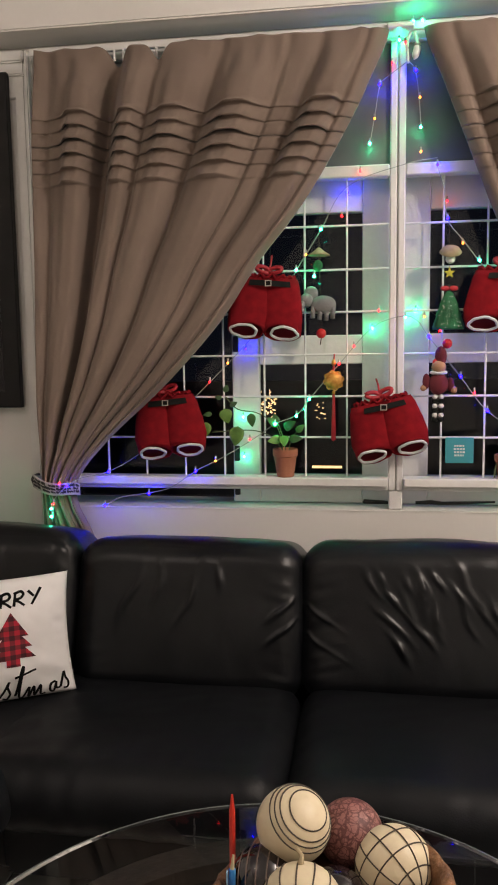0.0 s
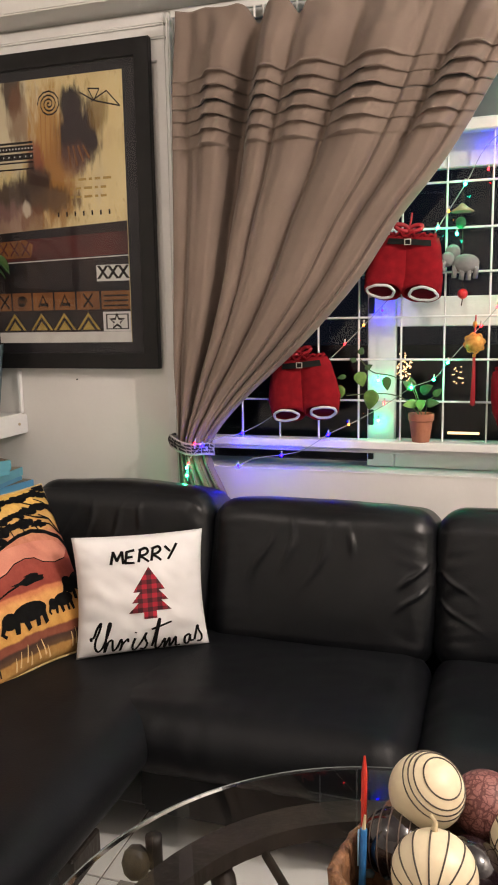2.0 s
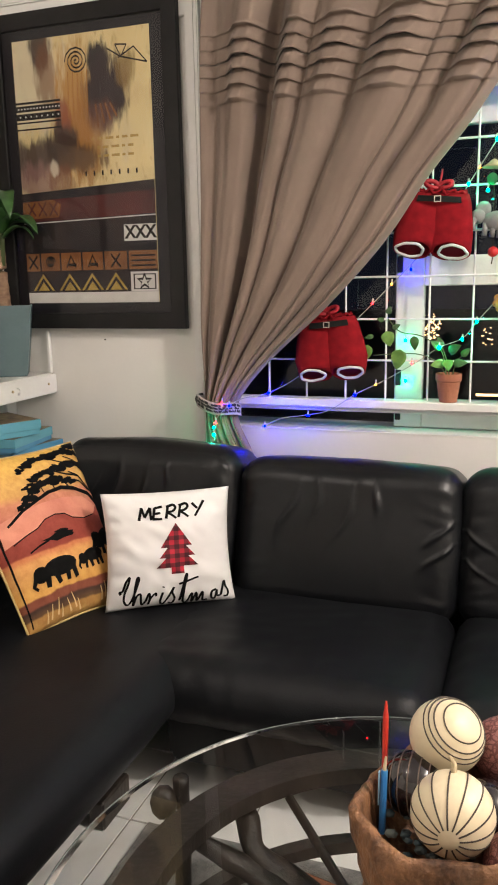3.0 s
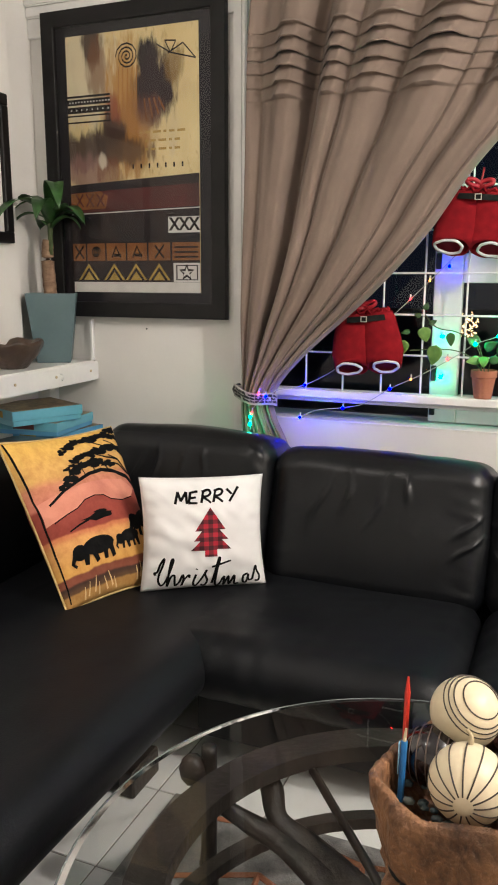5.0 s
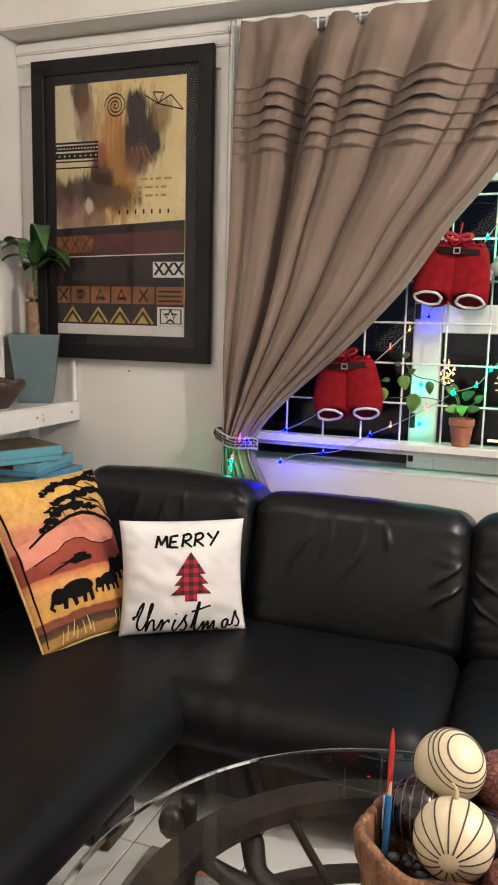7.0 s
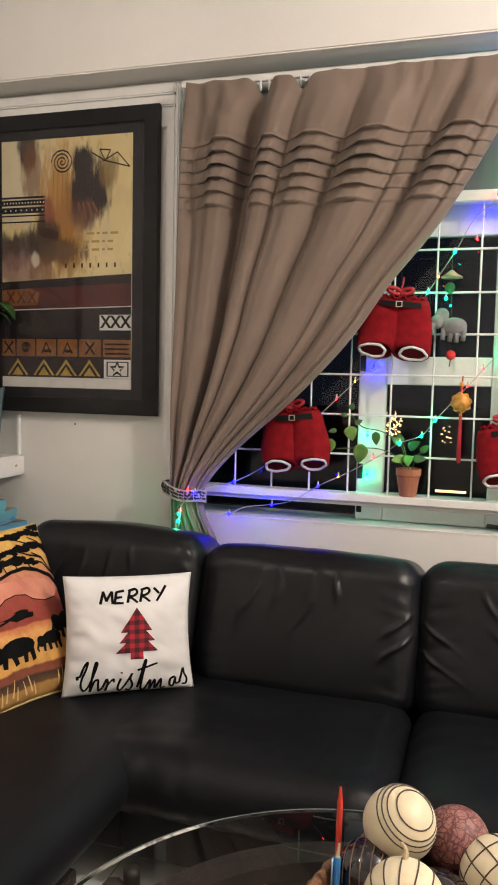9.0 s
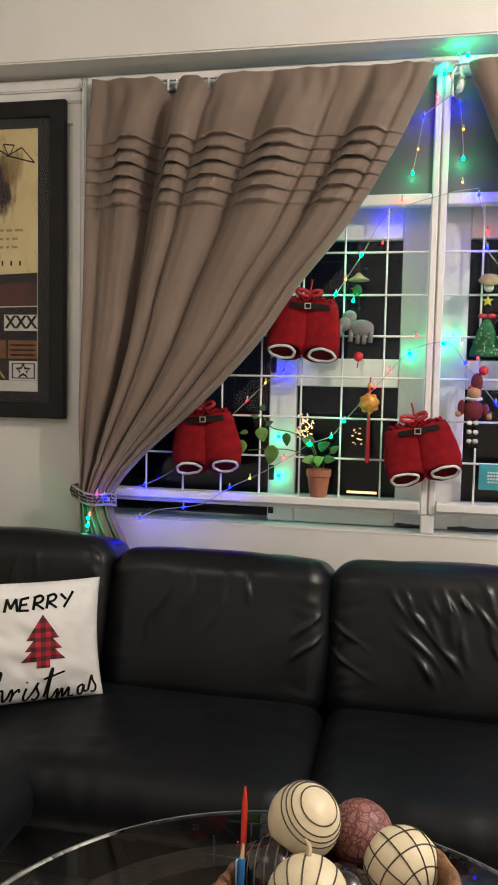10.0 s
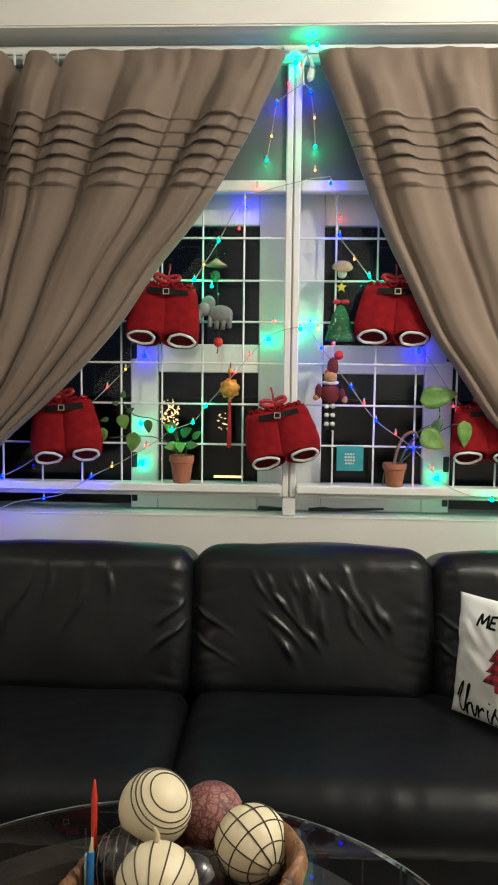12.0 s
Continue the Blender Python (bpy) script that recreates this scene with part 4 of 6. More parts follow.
# rug under the table
M_RUG = mat("grey_rug", (0.10, 0.10, 0.10), (0.30, 0.29, 0.28), 18, 0.95, 0.5, 260, fine=0.5)
M_RUGLINE = mat("rust_yarn", (0.28, 0.10, 0.05), (0.36, 0.15, 0.08), 20, 0.95, 0.4, 260)
rug = thing("rug", (TX, -2.2, 0), "grey woven rug with rust-coloured line pattern", "rug")
part("pile", boxes((-1.055, 0.9, -3.4, -1.335, 0.002, 0.012), bevel=0.003), M_RUG, rug)
bm = bmesh.new()
rnd = random.Random(11)
for k in range(9):
    x, y = -0.95, -1.40 - 0.24 * k
    for j in range(8):
        x2 = x + 0.23
        y2 = -1.40 - 0.24 * k + (0.09 if j % 2 == 0 else -0.02) + rnd.uniform(-0.03, 0.03)
        y2 = min(y2, -1.37)
        rod(bm, (x, y, 0.012), (x2, y2, 0.012), 0.009, n=5)
        if (j + k) % 2:
            rod(bm, (x2, y2, 0.012), (x2 + 0.02, max(-3.38, y2 - 0.17), 0.012), 0.008, n=5)
        x, y = x2, y2
part("line_pattern", bm, M_RUGLINE, rug, "rust-coloured zigzag lines")

# ---------------------------------------------------------------- wooden bowl and its balls
M_BOWL = mat("rough_root_wood", (0.035, 0.014, 0.007), (0.26, 0.125, 0.058), 14, 0.5, 1.0, 60, stretch=(1, 1, 0.7), fine=0.7)
M_BOWLIN = mat("bowl_inside", (0.05, 0.028, 0.016), (0.14, 0.08, 0.045), 14, 0.6, 0.4, 70)
BX, BY = -0.172, -1.93
bowl = thing("wooden_bowl", (BX, BY, TZ), "rough-hewn root wood bowl, filled to the rim", "bowl")


def hewn(r, z, a):
    k = 1 + 0.05 * math.sin(2 * a + 0.6) + 0.035 * math.sin(5 * a + z * 9) + 0.025 * math.sin(9 * a - z * 22)
    k += 0.05 * noise.noise((math.cos(a) * 2.2, math.sin(a) * 2.2, z * 9)) + 0.035 * noise.noise((math.cos(a) * 7, math.sin(a) * 7, z * 40))
    up = 0.022 * math.sin(a * 1 + 1.9) + 0.010 * math.sin(4 * a) if z > 0.16 else 0.0
    return r * k, z + up


bm = bmesh.new()
lathe(bm, [(0.115, 0.0), (0.150, 0.004), (0.162, 0.020), (0.156, 0.040), (0.132, 0.058), (0.130, 0.068), (0.146, 0.085), (0.155, 0.10), (0.164, 0.12), (0.170, 0.145), (0.174, 0.17), (0.176, 0.19), (0.178, 0.215), (0.176, 0.232), (0.168, 0.238), (0.160, 0.230), (0.155, 0.19), (0.146, 0.14), (0.120, 0.105), (0.06, 0.090), (0.0, 0.088)], 110, (BX, BY, TZ), hewn)
part("body", bm, M_BOWL, bowl, smooth=True)
# dark lumps round the waist stand for the shade inside carved hollows
for deg in (205, 228, 300):
    a = math.radians(deg)
    bm = bmesh.new()
    ball(bm, (BX + 0.137 * math.cos(a), BY + 0.137 * math.sin(a), TZ + 0.056), 0.020, (1.7, 1.0, 0.55), 2, Matrix.Rotation(a + 1.57, 4, "Z"))
    part("hollow_shade", bm, M_HINGE, bowl, "dark lump standing for the shade of a carved hollow", smooth=True)

M_CREAM = mat("cream_gourd", (0.60, 0.50, 0.33), (0.74, 0.66, 0.47), 9, 0.4, 0.06, 60, fine=0.25)
M_LINE = mat("burnt_line", (0.028, 0.020, 0.014), (0.05, 0.035, 0.022), 30, 0.6)
M_DARKBALL = mat("glossy_dark_gourd", (0.006, 0.004, 0.006), (0.013, 0.007, 0.009), 12, 0.08, 0.02, 40, coat=0.6)
M_ROSE = mat("rose_gourd", (0.22, 0.085, 0.075), (0.34, 0.16, 0.14), 16, 0.55, 0.15, 90, fine=0.3)


def crackled(m):
    """A net of fine dark cracks over a painted shell."""
    t = m.node_tree
    b = t.nodes["Principled BSDF"]
    col = b.inputs["Base Color"].links[0].from_socket
    co = t.nodes.new("ShaderNodeTexCoord")
    n = t.nodes.new("ShaderNodeTexNoise")
    socket(n, "Scale", 60)
    t.links.new(co.outputs["Object"], n.inputs["Vector"])
    warp = t.nodes.new("ShaderNodeMix")
    warp.data_type = "VECTOR"
    warp.inputs[0].default_value = 0.014
    t.links.new(co.outputs["Object"], warp.inputs[4])
    t.links.new(n.outputs["Color"], warp.inputs[5])
    for scale, width in ((62, 0.045), (120, 0.03)):
        v = t.nodes.new("ShaderNodeTexVoronoi")
        v.feature = "DISTANCE_TO_EDGE"
        socket(v, "Scale", scale)
        t.links.new(warp.outputs[1], v.inputs["Vector"])
        mr = t.nodes.new("ShaderNodeMapRange")
        for key, value in (("From Min", width), ("From Max", width * 2.6), ("To Min", 0.85), ("To Max", 0.0)):
            mr.inputs[key].default_value = value
        t.links.new(v.outputs["Distance"], mr.inputs["Value"])
        mix = t.nodes.new("ShaderNodeMix")
        mix.data_type = "RGBA"
        mix.inputs[7].default_value = (0.075, 0.014, 0.014, 1)
        t.links.new(mr.outputs[0], mix.inputs[0])
        t.links.new(col, mix.inputs[6])
        col = mix.outputs[2]
    t.links.new(col, b.inputs["Base Color"])


crackled(M_ROSE)
M_STEM = mat("dry_stem", (0.45, 0.36, 0.22), (0.55, 0.45, 0.28), 30, 0.8, 0.2, 120)


def ball_thing(at, r, material, label, lines=None, line_mat=None, axis=(0, 0, 1), stem=None, line_r=0.00125, steps=32):
    t = thing("decorative_ball", (at[0], at[1], at[2] - r), label, "decorative ball", "balls in the bowl")
    bm = bmesh.new()
    ball(bm, at, r, (1, 1, 0.985), 4)
    part("shell", bm, material, t, smooth=True)
    q = Vector(axis).normalized().to_track_quat("Z", "Y")
    c = Vector(at)
    if lines:
        bm = bmesh.new()
        for kind, value, a0, a1 in lines:
            pts = []
            for k in range(steps + 1):
                s = k / steps
                if kind == "ring":      # circle round the axis at a polar angle
                    th, ph = math.radians(value), math.radians(a0 + (a1 - a0) * s)
                else:                   # meridian at an azimuth
                    th, ph = math.radians(a0 + (a1 - a0) * s), math.radians(value)
                d = Vector((math.sin(th) * math.cos(ph), math.sin(th) * math.sin(ph), math.cos(th)))
                pts.append(c + (q @ d) * (r * 1.0005))
            tube(bm, pts, line_r, 5 if line_r > 0.001 else 3, caps=False)
        part("line_pattern", bm, line_mat or M_LINE, t)
    if stem:
        bm = bmesh.new()
        d = q @ Vector((0, 0, 1)) if stem == 1 else Vector(stem).normalized()
        tube(bm, curve_through([c + d * (r * 0.97), c + d * (r + 0.010) + Vector((0.002, 0, 0)), c + d * (r + 0.018) + Vector((-0.005, 0, 0.002))], 4), [0.0055, 0.005, 0.0045, 0.004, 0.0036, 0.003, 0.003, 0.003, 0.003], 7)
        part("stem", bm, M_STEM, t, smooth=True)
    return t


B1, B2, B3 = (-0.224, -1.850, 0.735), (-0.200, -1.985, 0.694), (-0.066, -1.865, 0.688)
ball_thing(B1, 0.0595, M_CREAM, "cream ball with dark concentric rings", [("ring", v, 0, 360) for v in (33, 48, 57, 66)], axis=(0.5, -0.40, 0.76))
ball_thing(B2, 0.0610, M_CREAM, "cream ball with dark rays and a dried stem", [("arc", 24 * k, 14, 118) for k in range(15)], axis=(0.0, -1, 0.0), stem=(-0.05, 0.25, 1))
ball_thing(B3, 0.0610, M_CREAM, "cream ball with a dark latticed net", [("ring", v, 0, 360) for v in (12, 42, 72, 100)] + [("arc", 30 * k, 12, 130) for k in range(12)], axis=(0.62, -0.75, -0.22))
ball_thing((-0.135, -1.815, 0.705), 0.054, M_ROSE, "dull rose ball with a crackled net")
ball_thing((-0.266, -1.895, 0.668), 0.052, M_DARKBALL, "glossy dark brown ball with fine pale lines", [("ring", v, 0, 360) for v in (55, 72, 90, 108, 125)], mat("pale_line", (0.10, 0.07, 0.055), None, 20, 0.4), axis=(1, -0.1, 0.12))
ball_thing((-0.155, -1.915, 0.655), 0.052, M_DARKBALL, "glossy black ball half hidden among others")
ball_thing((-0.10, -2.0, 0.640), 0.055, M_ROSE, "dull rose ball low in the bowl")
M_POTP = mat("blue_grey_filling", (0.025, 0.05, 0.06), (0.14, 0.17, 0.16), 40, 0.7, 0.4, 120)
bm = bmesh.new()
rnd = random.Random(8)
for k in range(130):
    a, rr = rnd.uniform(0, math.tau), rnd.uniform(0.02, 0.135)
    ball(bm, (BX + rr * math.cos(a), BY + rr * math.sin(a), TZ + 0.145 + rnd.uniform(-0.02, 0.03)), rnd.uniform(0.006, 0.012), (1, 0.8, 0.5), 1)
tagged(part("potpourri", bm, M_POTP, None, "", True), "blue-grey dried filling in the wooden bowl", "potpourri", kind="stuff")

# pens standing in the bowl
M_RED = mat("red_plastic", (0.50, 0.025, 0.015), (0.58, 0.04, 0.02), 30, 0.3)
M_BLUEPEN = mat("blue_plastic", (0.03, 0.16, 0.42), (0.04, 0.22, 0.5), 30, 0.3)
pen = thing("red_pen", (-0.318, -1.895, 0.60), "slim red plastic stick standing in the bowl", "pen")
part("shaft", rod(bmesh.new(), (-0.316, -1.895, 0.60), (-0.3195, -1.868, 0.762), 0.0048, n=8), M_RED, pen)
part("tip", rod(bmesh.new(), (-0.3195, -1.868, 0.762), (-0.3200, -1.864, 0.787), 0.0046, 0.0016, 8), M_RED, pen)
pen = thing("blue_pen", (-0.309, -1.95, 0.61), "short blue plastic pen with a clip", "pen")
part("shaft", rod(bmesh.new(), (-0.309, -1.950, 0.61), (-0.3085, -1.938, 0.712), 0.0055, n=8), M_BLUEPEN, pen)
part("tip", rod(bmesh.new(), (-0.3085, -1.938, 0.712), (-0.3070, -1.935, 0.733), 0.0035, 0.0018, 8), M_STEM, pen)
part("clip", boxes((-0.3165, -0.3143, -1.948, -1.940, 0.655, 0.712), bevel=0.0006), mat("pale_blue_plastic", (0.25, 0.45, 0.62), None, 20, 0.3), pen)

# ---------------------------------------------------------------- framed picture
PX0, PX1, PZ0, PZ1, PYF = -2.338, -1.470, 1.272, 2.548, -0.052
picture = thing("framed_picture", (-1.9, -0.025, PZ0), "large abstract print in a broad black frame", "picture")
FW = 0.066


def mitred_bar(a, b, inward):
    """One bar of a picture frame from corner a to corner b (x, z), mitred at its ends."""
    bm = bmesh.new()
    along = Vector((b[0] - a[0], 0, b[1] - a[1])).normalized()
    section = ((0, -0.022), (0, PYF + 0.005), (0.0015, PYF + 0.0015), (0.005, PYF), (FW - 0.005, PYF), (FW - 0.0015, PYF + 0.0015), (FW, PYF + 0.005), (FW, -0.022))
    ends = []
    for (x, z), sign in ((a, 1), (b, -1)):
        ends.append([bm.verts.new(Vector((x, y, z)) + Vector((inward[0], 0, inward[1])) * d + along * (sign * d)) for d, y in section])
    for k in range(len(section)):
        m = (k + 1) % len(section)
        bm.faces.new((ends[0][k], ends[0][m], ends[1][m], ends[1][k]))
    bmesh.ops.recalc_face_normals(bm, faces=bm.faces)
    return part("frame", bm, M_BLACK, picture)


mitred_bar((PX0, PZ0), (PX1, PZ0), (0, 1))
mitred_bar((PX0, PZ1), (PX1, PZ1), (0, -1))
mitred_bar((PX0, PZ0), (PX0, PZ1), (1, 0))
mitred_bar((PX1, PZ0), (PX1, PZ1), (-1, 0))
part("mat_board", boxes((PX0 + 0.05, PX1 - 0.05, -0.034, -0.0225, PZ0 + 0.05, PZ1 - 0.05)), M_MATBOARD, picture, "charcoal mat board")
IX0, IX1, IZ0, IZ1 = -2.222, -1.592, 1.381, 2.443
IW, IH = IX1 - IX0, IZ1 - IZ0


def canvas():
    """Washed ochre paper with brown and violet-grey stains."""
    m = mat("ochre_print", (0.66, 0.52, 0.24), (0.78, 0.66, 0.37), 3.5, 0.7, 0.05, 120, fine=0.2)
    t = m.node_tree
    b = t.nodes["Principled BSDF"]
    base = b.inputs["Base Color"].links[0].from_socket
    co = t.nodes.new("ShaderNodeTexCoord")
    col = base
    for scale, lo, hi, colour, shift in ((4.0, 0.56, 0.70, (0.33, 0.17, 0.05), (0, 0, 0)), (3.0, 0.60, 0.74, (0.60, 0.52, 0.38), (3, 1, 2)), (26, 0.60, 0.8, (0.42, 0.28, 0.10), (7, 7, 1))):
        mp = t.nodes.new("ShaderNodeMapping")
        socket(mp, "Location", shift), socket(mp, "Scale", (1.6, 1, 0.7))
        n = t.nodes.new("ShaderNodeTexNoise")
        socket(n, "Scale", scale), socket(n, "Detail", 7)
        t.links.new(co.outputs["Object"], mp.inputs[0])
        t.links.new(mp.outputs[0], n.inputs["Vector"])
        r = t.nodes.new("ShaderNodeValToRGB")
        r.color_ramp.elements[0].position, r.color_ramp.elements[1].position = lo, hi
        t.links.new(n.outputs["Fac"], r.inputs["Fac"])
        mix = t.nodes.new("ShaderNodeMix")
        mix.data_type = "RGBA"
        mix.inputs[7].default_value = (*colour, 1)
        t.links.new(r.outputs["Color"], mix.inputs[0])
        t.links.new(col, mix.inputs[6])
        col = mix.outputs[2]
    t.links.new(col, b.inputs["Base Color"])
    return m


part("print", boxes((IX0, IX1, -0.0365, -0.0345, IZ0, IZ1)), canvas(), picture, "ochre paper with brown and dark bands")


layer = [0]


def flat(name, shape, material, uv_box=None, parent=picture):
    """A thin printed shape on the picture, in fractions of the print (x from its left, y from its foot)."""
    vs, fs = shape
    bm = bmesh.new()
    uv = bm.loops.layers.uv.new("UVMap")
    layer[0] += 1
    y = -0.0368 - 0.00004 * layer[0]
    got = [bm.verts.new((IX0 + a * IW, y, IZ0 + b * IH)) for a, b in vs]
    for f_ in fs:
        face = bm.faces.new([got[k] for k in f_])
        if uv_box:
            for lp, k in zip(face.loops, f_):
                lp[uv].uv = ((vs[k][0] - uv_box[0]) / (uv_box[2] - uv_box[0]), (vs[k][1] - uv_box[1]) / (uv_box[3] - uv_box[1]))
    bmesh.ops.recalc_face_normals(bm, faces=bm.faces)
    for face in bm.faces:
        if face.normal.y > 0:
            face.normal_flip()
    return part(name, bm, material, parent)


def rect(x0, y0, x1, y1):
    return [(x0, y0), (x1, y0), (x1, y1), (x0, y1)], [(0, 1, 2, 3)]


def stroke(pts, w):
    return branch_strip(pts, w, w)


P_DARK = mat("print_black", (0.010, 0.007, 0.006), (0.022, 0.015, 0.013), 18, 0.8, spec=0.2)
P_MAROON = mat("print_maroon", (0.045, 0.010, 0.009), (0.13, 0.022, 0.018), 6, 0.7, fine=0.3)
P_ORANGE = mat("print_orange", (0.14, 0.05, 0.015), (0.30, 0.12, 0.03), 12, 0.8, fine=0.4)
P_GOLD = mat("print_gold", (0.30, 0.19, 0.03), (0.54, 0.38, 0.08), 22, 0.8, fine=0.4)
P_CREAM = mat("print_cream", (0.62, 0.60, 0.56), (0.70, 0.68, 0.64), 16, 0.7)
P_SLATE = mat("print_slate", (0.012, 0.014, 0.019), (0.050, 0.032, 0.028), 5, 0.8, fine=0.3, spec=0.2)
P_AMBER = mat('print_amber', (0.34, 0.15, 0.025), (0.42, 0.2, 0.04), 16, 0.7)
P_WRITE = mat('print_ochre', (0.40, 0.26, 0.07), (0.46, 0.31, 0.09), 16, 0.7)

WASHES = (((0.15, 0.84), (0.24, 0.20), (0.66, 0.60, 0.44), 0.7), ((0.80, 0.70), (0.24, 0.14), (0.68, 0.57, 0.30), 0.6), ((0.21, 0.97), (0.08, 0.10), (0.05, 0.020, 0.010), 0.95), ((0.24, 0.86), (0.08, 0.12), (0.20, 0.08, 0.03), 0.7),
          ((0.45, 0.72), (0.15, 0.25), (0.45, 0.22, 0.03), 0.85), ((0.52, 0.62), (0.14, 0.18), (0.36, 0.16, 0.03), 0.8), ((0.35, 0.69), (0.06, 0.09), (0.26, 0.035, 0.02), 0.75), ((0.63, 0.89), (0.085, 0.075), (0.014, 0.008, 0.008), 1.0),
          ((0.68, 0.79), (0.15, 0.13), (0.024, 0.009, 0.010), 1.0), ((0.64, 0.70), (0.11, 0.06), (0.13, 0.05, 0.035), 0.7), ((0.82, 0.86), (0.07, 0.07), (0.22, 0.13, 0.03), 0.75), ((0.10, 0.56), (0.22, 0.075), (0.055, 0.028, 0.026), 0.92),
          ((0.34, 0.59), (0.13, 0.10), (0.045, 0.022, 0.015), 0.95), ((0.47, 0.55), (0.18, 0.05), (0.12, 0.065, 0.03), 0.85), ((0.13, 0.48), (0.18, 0.07), (0.28, 0.15, 0.13), 0.8), ((0.31, 0.47), (0.10, 0.07), (0.20, 0.07, 0.03), 0.7),
          ((0.27, 0.52), (0.035, 0.035), (0.62, 0.55, 0.42), 0.9))


def washed():
    """The ochre ground with its brown, amber and violet washes, streaked downwards."""
    m = canvas()
    m.name = "washed_print"
    t = m.node_tree
    b = t.nodes["Principled BSDF"]
    col = b.inputs["Base Color"].links[0].from_socket
    co = t.nodes.new("ShaderNodeTexCoord")
    for k, ((cx, cy), (rx, ry), colour, alpha) in enumerate(WASHES):
        mp = t.nodes.new("ShaderNodeMapping")
        socket(mp, "Location", (-cx / rx, -cy / ry, 0)), socket(mp, "Scale", (1 / rx, 1 / ry, 0))
        t.links.new(co.outputs["UV"], mp.inputs[0])
        ln = t.nodes.new("ShaderNodeVectorMath")
        ln.operation = "LENGTH"
        t.links.new(mp.outputs[0], ln.inputs[0])
        mp2 = t.nodes.new("ShaderNodeMapping")
        socket(mp2, "Location", (k * 1.7, k * 0.9, 0)), socket(mp2, "Scale", (22, 7, 1))
        t.links.new(co.outputs["UV"], mp2.inputs[0])
        n = t.nodes.new("ShaderNodeTexNoise")
        socket(n, "Scale", 1.0), socket(n, "Detail", 7), socket(n, "Roughness", 0.65)
        t.links.new(mp2.outputs[0], n.inputs["Vector"])
        ad = t.nodes.new("ShaderNodeMath")
        ad.operation = "MULTIPLY_ADD"
        ad.inputs[1].default_value = 2.0
        t.links.new(n.outputs["Fac"], ad.inputs[0])
        t.links.new(ln.outputs["Value"], ad.inputs[2])
        mr = t.nodes.new("ShaderNodeMapRange")
        mr.interpolation_type = "SMOOTHSTEP"
        for key, value in (("From Min", 2.25), ("From Max", 1.65), ("To Min", 0.0), ("To Max", alpha)):
            mr.inputs[key].default_value = value
        t.links.new(ad.outputs[0], mr.inputs["Value"])
        mix = t.nodes.new("ShaderNodeMix")
        mix.data_type = "RGBA"
        mix.inputs[7].default_value = (*colour, 1)
        t.links.new(mr.outputs[0], mix.inputs[0])
        t.links.new(col, mix.inputs[6])
        col = mix.outputs[2]
    t.links.new(col, b.inputs["Base Color"])
    return m


flat("washed_ground", rect(0, 0.40, 1, 1), washed(), (0, 0, 1, 1))
for k in range(4):
    flat("drip", stroke([(0.60 + 0.035 * k, 0.745), (0.615 + 0.045 * k, 0.66 + 0.012 * k)], 0.006), P_ORANGE)
for k in range(5):
    flat("drip", stroke([(0.41 + 0.035 * k, 0.87), (0.40 + 0.035 * k, 0.70)], 0.0035), P_AMBER)
spiral = [(0.475 + (0.085 * s / 40) * math.cos(s * 0.55) * 1.0, 0.905 + (0.085 * s / 40) * math.sin(s * 0.55) * IW / IH) for s in range(41)]
flat("spiral", stroke(spiral, 0.0032), P_DARK)
for a, b in (((0.70, 0.935), (0.80, 0.90)), ((0.80, 0.90), (0.98, 0.872)), ((0.98, 0.872), (0.89, 0.93)), ((0.89, 0.93), (0.78, 0.898)), ((0.76, 0.945), (0.84, 0.94)), ((0.76, 0.945), (0.80, 0.90)), ((0.84, 0.94), (0.80, 0.90))):
    flat("line", stroke([a, b], 0.0028), P_DARK)
for z, h in ((0.773, 0.004), (0.752, 0.011), (0.722, 0.012), (0.700, 0.003), (0.675, 0.003)):
    flat("stripe", rect(0.0, z - h, 0.34, z + h), P_DARK)
for k in range(14):
    flat("dot", blob(0.02 + 0.024 * k, 0.752, 0.006, 0.0036, 8), P_CREAM)
for k in range(8):
    flat("dot", blob(0.03 + 0.042 * k, 0.722, 0.009, 0.005, 3), P_CREAM)
# lines of unreadable brush writing as plain bars
for row, (x0, x1) in enumerate(((0.56, 0.90), (0.60, 0.88), (0.60, 0.84))):
    k = 0
    x = x0
    while x < x1:
        w = 0.022 + 0.018 * ((k * 7 + row * 3) % 3)
        flat("writing_bar", rect(x, 0.615 - row * 0.032, x + w, 0.624 - row * 0.032), P_WRITE)
        x += w + 0.02
        k += 1
for k in range(7):
    flat("tick", rect(0.50 + 0.062 * k, 0.485, 0.512 + 0.062 * k, 0.503), P_DARK)
# lower bands
flat("band", ([(0, 0.40), (1, 0.42), (1, 0.458), (0, 0.432)], [(0, 1, 2, 3)]), P_SLATE)
flat("band", ([(0, 0.318), (1, 0.335), (1, 0.421), (0, 0.401)], [(0, 1, 2, 3)]), P_MAROON)
flat("patch", ([(0.0, 0.332), (0.28, 0.337), (0.30, 0.385), (0.24, 0.405), (0.0, 0.398)], [(0, 1, 2, 3, 4)]), P_ORANGE)
for k in range(3):
    cx = 0.07 + 0.085 * k
    flat("cross", stroke([(cx - 0.03, 0.345), (cx + 0.03, 0.395)], 0.0045), P_MAROON)
    flat("cross", stroke([(cx - 0.03, 0.395), (cx + 0.03, 0.345)], 0.0045), P_MAROON)
flat("band", ([(0, 0.042), (1, 0.04), (1, 0.336), (0, 0.319)], [(0, 1, 2, 3)]), P_SLATE)
flat("line", ([(0, 0.314), (1, 0.328), (1, 0.332), (0, 0.318)], [(0, 1, 2, 3)]), P_CREAM)
flat("foot_band", rect(0, 0.0, 1, 0.042), P_CREAM)
